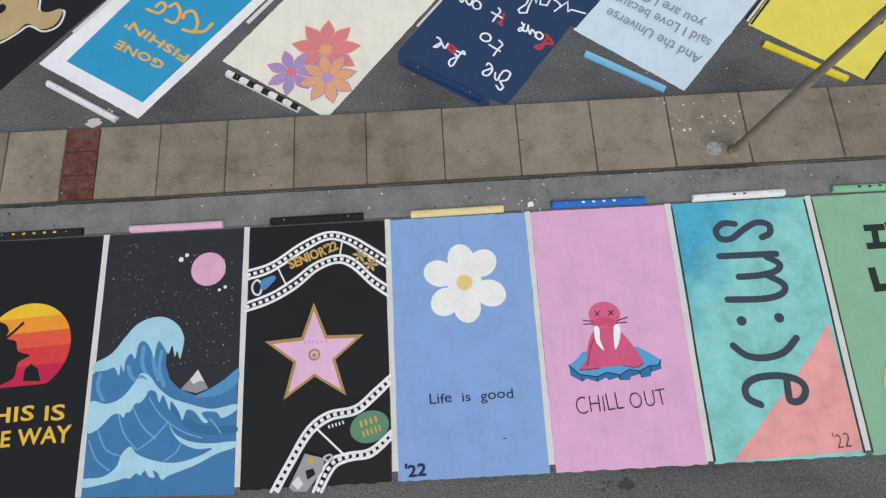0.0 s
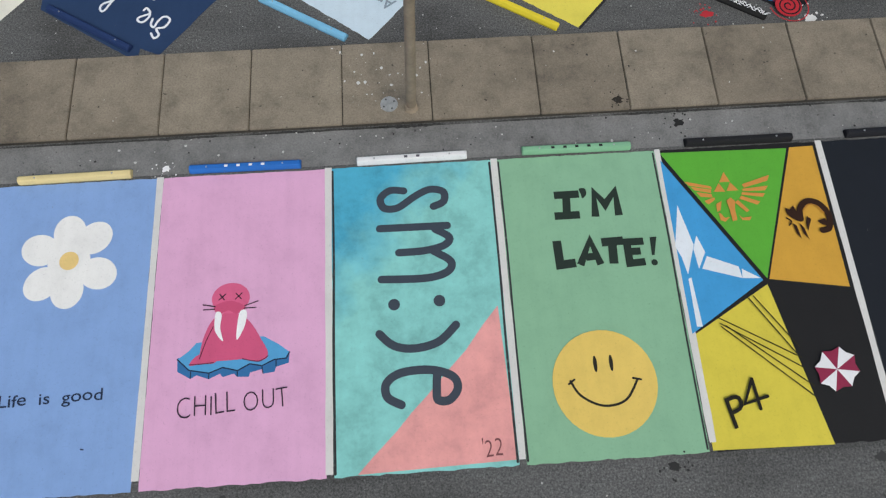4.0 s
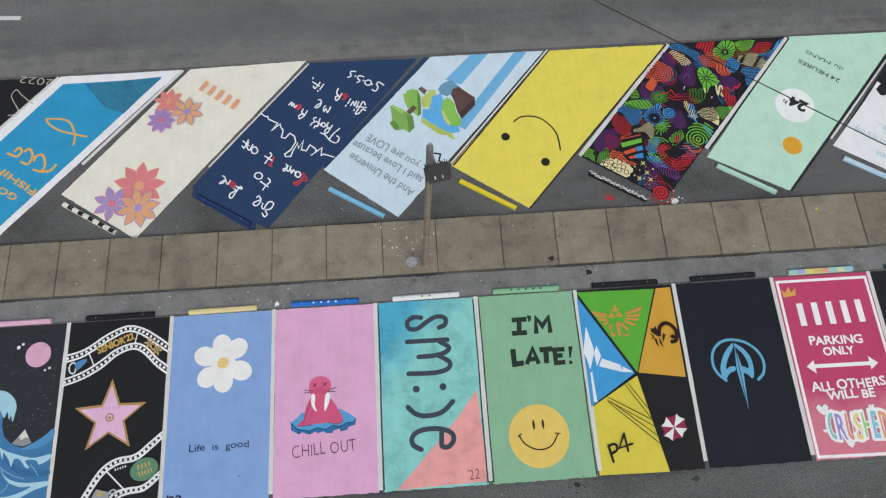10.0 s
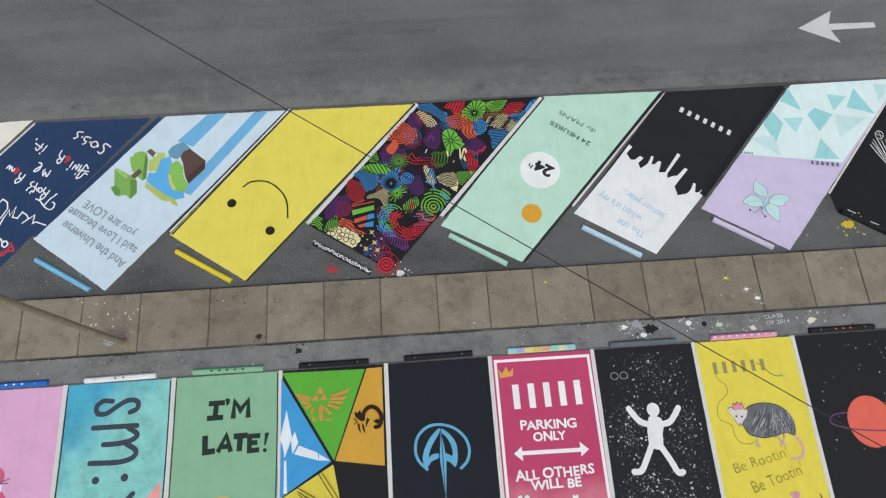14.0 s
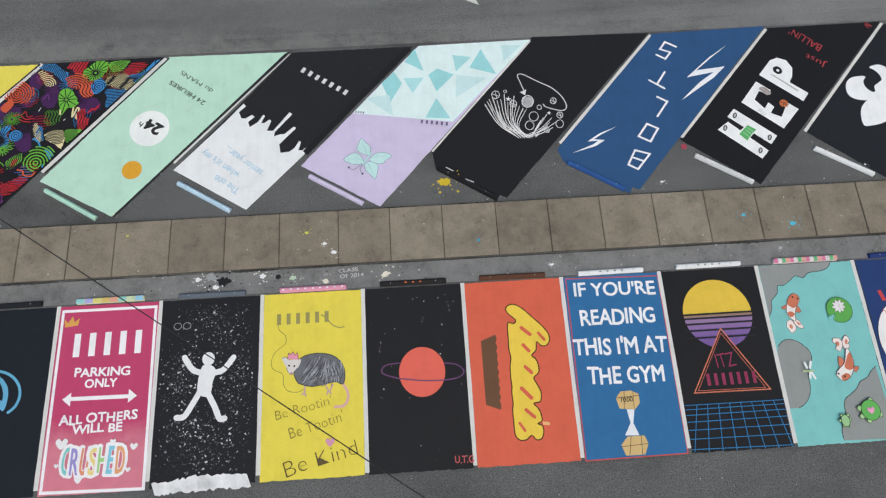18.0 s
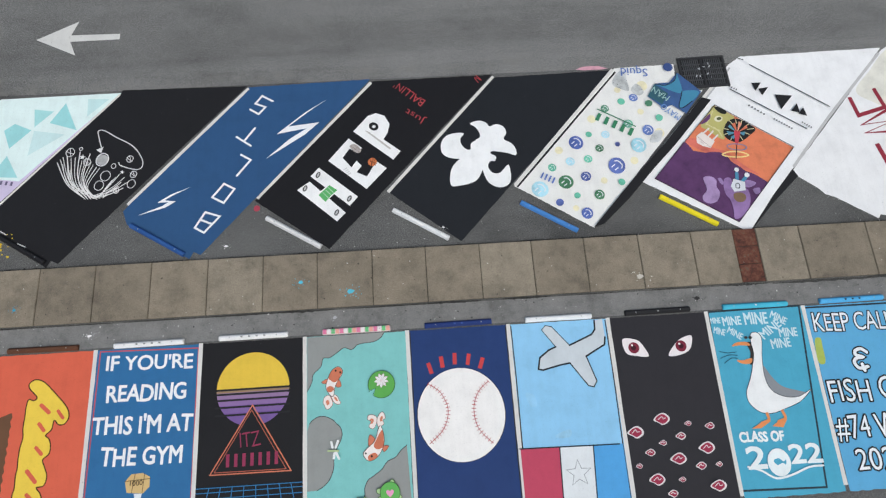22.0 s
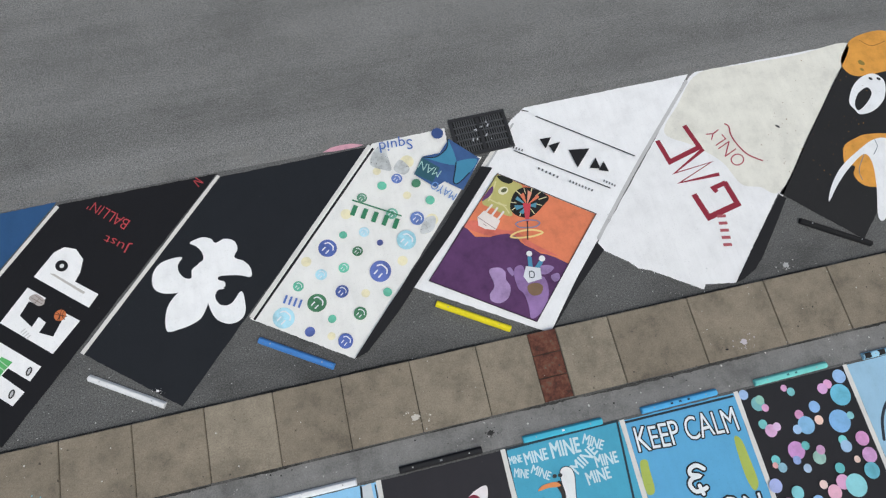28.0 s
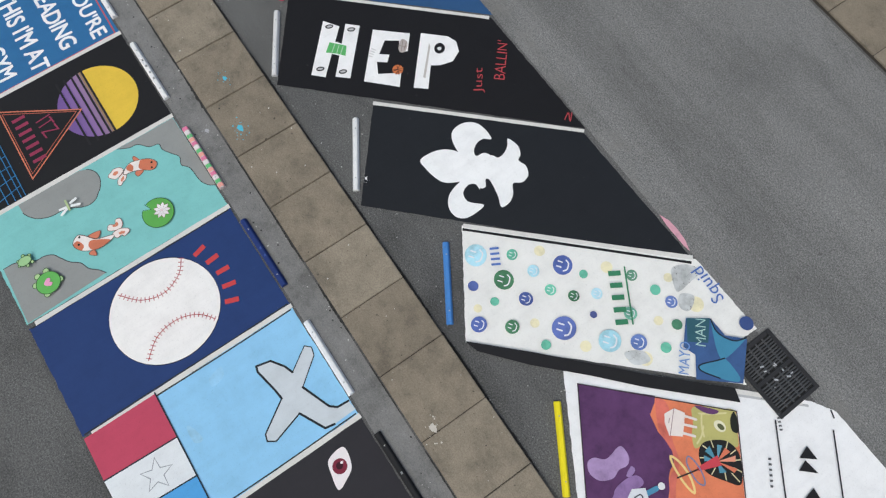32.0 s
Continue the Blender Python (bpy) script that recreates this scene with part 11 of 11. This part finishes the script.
# ---------- wheel stops ----------
stops_a = [
    (0, (0.02, 0.02, 0.02), "black wheel stop with yellow marks", 5, (0.6, 0.45, 0.05)), (1, (0.7, 0.42, 0.56), "pale pink painted wheel stop", 0, WHITE),
    (2, (0.015, 0.015, 0.017), "black painted wheel stop with scuffs", 0, WHITE), (3, (0.72, 0.6, 0.3), "pale yellow painted wheel stop", 0, WHITE),
    (4, (0.03, 0.15, 0.5), "bright blue wheel stop with white scuffs", 4, WHITE), (5, (0.75, 0.75, 0.75), "white wheel stop with dark marks", 2, (0.1, 0.1, 0.12)),
    (6, (0.23, 0.46, 0.28), "sage green wheel stop with black marks", 5, BLACK), (7, (0.015, 0.015, 0.017), "black painted wheel stop", 0, WHITE),
    (8, (0.015, 0.016, 0.02), "black painted wheel stop", 0, GREY), (9, (0.6, 0.6, 0.4), "wheel stop painted in pastel bands", 0, WHITE),
    (10, (0.12, 0.14, 0.17), "grey blue wheel stop worn at the edges", 0, WHITE), (11, (0.68, 0.3, 0.42), "pink wheel stop with white dots", 9, WHITE),
    (12, (0.02, 0.018, 0.018), "black wheel stop with orange bands", 3, (0.7, 0.15, 0.06)), (13, (0.1, 0.045, 0.025), "brown painted wheel stop", 0, WHITE),
    (14, (0.76, 0.76, 0.76), "white painted wheel stop", 4, GREY), (15, (0.76, 0.76, 0.76), "white painted wheel stop", 4, GREY),
    (16, (0.6, 0.5, 0.5), "wheel stop striped pink green and white", 0, WHITE), (17, (0.02, 0.04, 0.16), "navy blue painted wheel stop", 2, (0.05, 0.09, 0.3)),
    (18, (0.76, 0.77, 0.78), "white painted wheel stop", 0, GREY), (19, (0.02, 0.02, 0.022), "black wheel stop with a grey mark", 1, GREY),
    (20, (0.08, 0.45, 0.62), "cyan wheel stop with a white mark", 1, WHITE), (21, (0.1, 0.4, 0.72), "blue wheel stop with a black edge", 3, (0.02, 0.03, 0.04)),
    (22, (0.2, 0.62, 0.58), "aqua green wheel stop with dark mark", 2, (0.05, 0.15, 0.15)), (23, (0.35, 0.6, 0.75), "wheel stop striped black and light blue", 0, WHITE)]
for k, c, lab, marks, mc in stops_a:
    bands = ()
    if k == 9:
        bands = ((0.3, 0.6, 0.6), (0.4, 0.4, 0.7), (0.7, 0.65, 0.2), (0.65, 0.5, 0.15), (0.7, 0.35, 0.25), (0.3, 0.6, 0.55), (0.6, 0.7, 0.45), (0.3, 0.55, 0.7))
    if k == 16:
        bands = ((0.7, 0.2, 0.35), (0.75, 0.7, 0.7), (0.15, 0.5, 0.2), (0.75, 0.35, 0.3)) * 4
    if k == 23:
        bands = ((0.02, 0.02, 0.02), (0.35, 0.6, 0.75)) * 5
    wheel_stop(PITCH * k + 0.48 + 0.91 - (0.02 if k < 4 else 0.0), 0.105 + random.uniform(-0.015, 0.015), random.uniform(-0.6, 0.6), c, lab, marks, mc, bands, {10: 0.25, 4: 0.2, 12: 0.2, 14: 0.15}.get(k, 0.08))
stops_b = [
    (1, (0.75, 0.75, 0.76), "white painted wheel stop"), (2, (0.74, 0.72, 0.64), "cream wheel stop with black checks"), (3, (0.02, 0.04, 0.12), "navy blue painted wheel stop"),
    (4, (0.22, 0.5, 0.72), "light blue painted wheel stop"), (5, (0.76, 0.62, 0.04), "yellow painted wheel stop"), (6, (0.02, 0.02, 0.02), "black wheel stop with white squiggles"),
    (7, (0.45, 0.7, 0.56), "mint green painted wheel stop"), (8, (0.5, 0.66, 0.78), "pale blue painted wheel stop"), (9, (0.62, 0.55, 0.72), "pale lilac painted wheel stop"),
    (10, (0.014, 0.014, 0.016), "black painted wheel stop"), (11, (0.03, 0.09, 0.28), "royal blue painted wheel stop"), (12, (0.66, 0.66, 0.66), "white wheel stop with worn paint"),
    (13, (0.74, 0.75, 0.75), "white painted wheel stop"), (14, (0.07, 0.22, 0.55), "blue wheel stop with chipped paint"), (15, (0.8, 0.68, 0.02), "bright yellow painted wheel stop"),
    (17, (0.015, 0.015, 0.016), "black painted wheel stop")]
for k, c, lab in stops_b:
    u, v = (0.96, -0.33) if k not in (13, 14, 17) else {13: (1.12, -0.44), 14: (1.2, -0.5), 17: (-0.2, 0.96)}[k]
    bands = ((0.02, 0.02, 0.02), (0.74, 0.72, 0.64)) * 5 if k == 2 else ()
    wheel_stop(*to_world_b(k, u, v), 135 + 13.2, c, lab, 0, WHITE, bands, 0.3 if k in (12, 14) else 0.1, squiggle=k == 6)

# ---------- spilled paint and litter ----------
def spill(name, x, y, r, rgb, label, z=0.009, seed=1, flecks=10, flat=1.0):
    """A splash of paint: an uneven pool with flecks round it."""
    rng = random.Random(seed)
    verts, faces = [], []
    n = 18
    verts += [(r * rng.uniform(0.45, 1.0) * math.cos(6.283 * i / n), flat * r * rng.uniform(0.45, 1.0) * math.sin(6.283 * i / n), 0) for i in range(n)]
    faces.append(range(n))
    ob = tagged(new(name, mesh_of(name, verts, faces, paint(rgb, 0.15))), label, "paint spill", "paint spills")
    ob.location = (x, y, z)
    verts, faces = [], []
    for _ in range(flecks):
        a, d, q = rng.uniform(0, 6.283), r * rng.uniform(1.05, 2.6), r * rng.uniform(0.04, 0.16)
        o = len(verts)
        verts += [(d * math.cos(a) + q * math.cos(t), flat * d * math.sin(a) + q * math.sin(t), 0) for t in np.linspace(0, 6.283, 7)[:-1]]
        faces.append(range(o, o + 6))
    tagged(child("drip_field", mesh_of("drip_field", verts, faces, paint(rgb, 0.15)), ob), kind="stuff")
    return ob


splashes = [
    (54.7, 0.41, 0.1, (0.03, 0.03, 0.03), 0.0095), (60.9, 1.04, 0.12, (0.5, 0.46, 0.5), 0.127), (60.45, 0.96, 0.05, BLACK, 0.127), (62.7, 2.56, 0.12, (0.4, 0.4, 0.4), 0.0095),
    (28.4, 0.55, 0.12, WHITE, 0.009), (28.76, 0.6, 0.22, (0.32, 0.33, 0.34), 0.0092), (29.1, 0.45, 0.25, BLACK, 0.0095), (28.9, 0.3, 0.12, WHITE, 0.0099), (30.16, 0.54, 0.13, WHITE, 0.009), (30.6, 0.5, 0.12, BLACK, 0.0095), (31.0, 0.45, 0.12, (0.5, 0.62, 0.45), 0.009),
    (31.9, 0.3, 0.12, CREAM, 0.009), (33.56, 0.41, 0.16, CREAM, 0.009), (32.86, 1.21, 0.2, WHITE, 0.127), (32.15, 1.08, 0.1, WHITE, 0.127), (32.6, 1.5, 0.1, WHITE, 0.127), (31.9, 1.35, 0.08, WHITE, 0.127), (31.4, 1.7, 0.08, (0.6, 0.6, 0.1), 0.127), (36.2, 1.2, 0.07, (0.05, 0.3, 0.45), 0.127),
    (40.6, 1.0, 0.08, (0.05, 0.3, 0.5), 0.127), (43.8, 1.5, 0.09, (0.1, 0.45, 0.6), 0.127), (45.16, 1.16, 0.13, (0.1, 0.45, 0.6), 0.127), (53.15, 1.09, 0.13, (0.55, 0.52, 0.46), 0.127), (20.59, 2.65, 0.15, (0.45, 0.03, 0.04), 0.009),
    (22.43, 2.45, 0.18, (0.7, 0.7, 0.68), 0.009), (35.34, 3.08, 0.24, (0.6, 0.45, 0.03), 0.009), (3.1, 3.6, 0.14, (0.04, 0.3, 0.5), 0.009), (14.5, 1.9, 0.06, WHITE, 0.127), (14.2, 2.1, 0.05, WHITE, 0.127), (11.05, 0.16, 0.1, WHITE, 0.009),
    (2.2, 2.5, 0.2, (0.55, 0.52, 0.48), 0.009), (19.67, 0.5, 0.14, (0.02, 0.02, 0.02), 0.0095), (18.65, 0.93, 0.12, (0.03, 0.025, 0.02), 0.127), (38.2, 0.4, 0.08, WHITE, 0.009), (44.7, 0.5, 0.08, (0.4, 0.4, 0.42), 0.009),
    (26.4, 1.9, 0.06, (0.55, 0.5, 0.1), 0.127), (25.9, 2.6, 0.06, (0.6, 0.58, 0.4), 0.009), (47.8, 2.9, 0.05, WHITE, 0.009), (41.7, 2.7, 0.06, WHITE, 0.009), (18.6, -4.95, 0.14, (0.03, 0.03, 0.03), 0.0095), (12.2, -5.05, 0.2, (0.05, 0.05, 0.05), 0.0095), (21.6, -5.0, 0.12, (0.05, 0.05, 0.05), 0.0095)]
for i, (x, y, r, c, z) in enumerate(splashes):
    spill("paint_spill", x, y, r, c, {WHITE: "white splash of spilled paint", BLACK: "black splash of spilled paint"}.get(c, "dried splash of spilled paint on the ground"), z, i + 40, 14, 0.7)


def litter(name, label, x0, x1, y0, y1, z, count, r0, r1, rgb, seed):
    """Fine specks of dried paint and grit."""
    rng = random.Random(seed)
    verts, faces = [], []
    for _ in range(count):
        x, y, r, a = rng.uniform(x0, x1), rng.uniform(y0, y1), r0 + (r1 - r0) * rng.random() ** 4, rng.uniform(0, 6)
        o = len(verts)
        verts += [(x + r * rng.uniform(0.5, 1) * math.cos(a + q), y + r * rng.uniform(0.5, 1) * math.sin(a + q), z) for q in (0, 1.26, 2.5, 3.8, 5.0)]
        faces.append(range(o, o + 5))
    tagged(new(name, mesh_of(name, verts, faces, paint(rgb))), label, "specks", kind="stuff")


litter("pale_specks", "pale specks of grit and dried paint", -2, 70, 0.15, 0.7, 0.0098, 520, 0.006, 0.035, (0.5, 0.5, 0.48), 61)
litter("dark_specks", "dark oily specks on the concrete strip", -2, 70, 0.15, 0.7, 0.0094, 380, 0.006, 0.034, (0.03, 0.03, 0.03), 62)
litter("slab_specks", "white paint drips on the slabs", 0, 70, 0.8, 2.25, 0.1275, 320, 0.005, 0.03, (0.55, 0.54, 0.5), 63)
litter("slab_spots", "dark chewing gum spots on the slabs", 0, 70, 0.8, 2.25, 0.1272, 220, 0.01, 0.035, (0.05, 0.045, 0.04), 64)
litter("lot_specks", "pale grit between the slanted bays", -2, 70, 2.35, 4.6, 0.0062, 1100, 0.005, 0.026, (0.42, 0.42, 0.41), 65)
litter("pole_specks", "white paint flecks on the slabs by the pole", 13.8, 15.6, 1.15, 2.28, 0.1276, 70, 0.006, 0.045, (0.6, 0.6, 0.58), 68)
litter("lane_specks", "dark and pale grit on the lane", -5, 75, 8.0, 14.5, 0.0072, 900, 0.005, 0.022, (0.05, 0.05, 0.05), 66)
litter("near_specks", "pale grit on the near lane", -5, 75, -6.5, -4.9, 0.0082, 600, 0.005, 0.022, (0.4, 0.4, 0.39), 67)


# ---------- chalked words on the concrete strip ----------
chalk = tagged(new("chalk_lettering"), "small white hand-painted class lettering on concrete", "lettering")
chalk.location = (32.25, 0.62, 0.0105)
text(chalk, "lettering_line", (0.6, 0.6, 0.6), "CLASS", 0.0, 0.1, 0.55, 0.08, 0.1)
text(chalk, "lettering_line", (0.6, 0.6, 0.6), "OF 2014", 0.05, 0.27, 0.7, 0.24, 0.11)

# ---------- damp stains, dirt and painted kerb shade ---
damp_shades = {}


# Dark tarmac for damp marks and for shade painted along the kerbs.
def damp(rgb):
    if rgb not in damp_shades:
        damp_shades[rgb] = asphalt("damp_shade_tarmac", rgb, 0.5, 1.0, None, 0.3)
    return damp_shades[rgb]


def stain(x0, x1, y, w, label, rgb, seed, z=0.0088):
    """A long uneven damp or oily mark; also lays the painted shade along the kerbs."""
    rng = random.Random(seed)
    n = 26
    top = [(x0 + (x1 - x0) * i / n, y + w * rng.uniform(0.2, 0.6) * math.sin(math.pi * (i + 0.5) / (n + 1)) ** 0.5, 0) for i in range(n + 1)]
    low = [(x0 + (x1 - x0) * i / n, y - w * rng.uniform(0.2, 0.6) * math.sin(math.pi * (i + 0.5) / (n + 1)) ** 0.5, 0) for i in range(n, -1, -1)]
    ob = tagged(new("ground_stain_shade", mesh_of("ground_stain_shade", top + low, [range(2 * n + 2)], damp(rgb))), label, "stain", "ground stains")
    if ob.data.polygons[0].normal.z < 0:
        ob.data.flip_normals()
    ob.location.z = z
    return ob


pink = mesh_of("paint_spill", [(52.26, 7.84, 0), (52.48, 7.93, 0), (52.74, 7.95, 0), (53.02, 7.93, 0), (53.29, 7.84, 0), (53.11, 7.81, 0), (52.86, 7.81, 0), (52.54, 7.81, 0)], [range(8)], paint((0.62, 0.33, 0.4), 0.1, 0.2))
if pink.polygons[0].normal.z < 0:
    pink.flip_normals()
pink_spill = tagged(new("paint_spill", pink), "pale pink spilled paint at the lane's edge", "paint spill", "paint spills")
pink_spill.location.z = 0.0115
# Shade in the kerb corners is painted on with the dirt, as dark strips.
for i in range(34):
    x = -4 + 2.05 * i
    stain(x, x + random.uniform(1.2, 2.4), 0.715, random.uniform(0.03, 0.09), "dark line of dirt and painted shade along the kerb", 0.05, 300 + i, 0.0087)
    stain(x + 0.3, x + random.uniform(1.6, 2.4), 2.345, random.uniform(0.03, 0.08), "dark line of dirt and painted shade along the kerb", 0.04, 400 + i, 0.0062)
stain(56.9, 60.2, 0.69, 0.07, "damp dark patch beside the median", 0.06, 511, 0.0089)
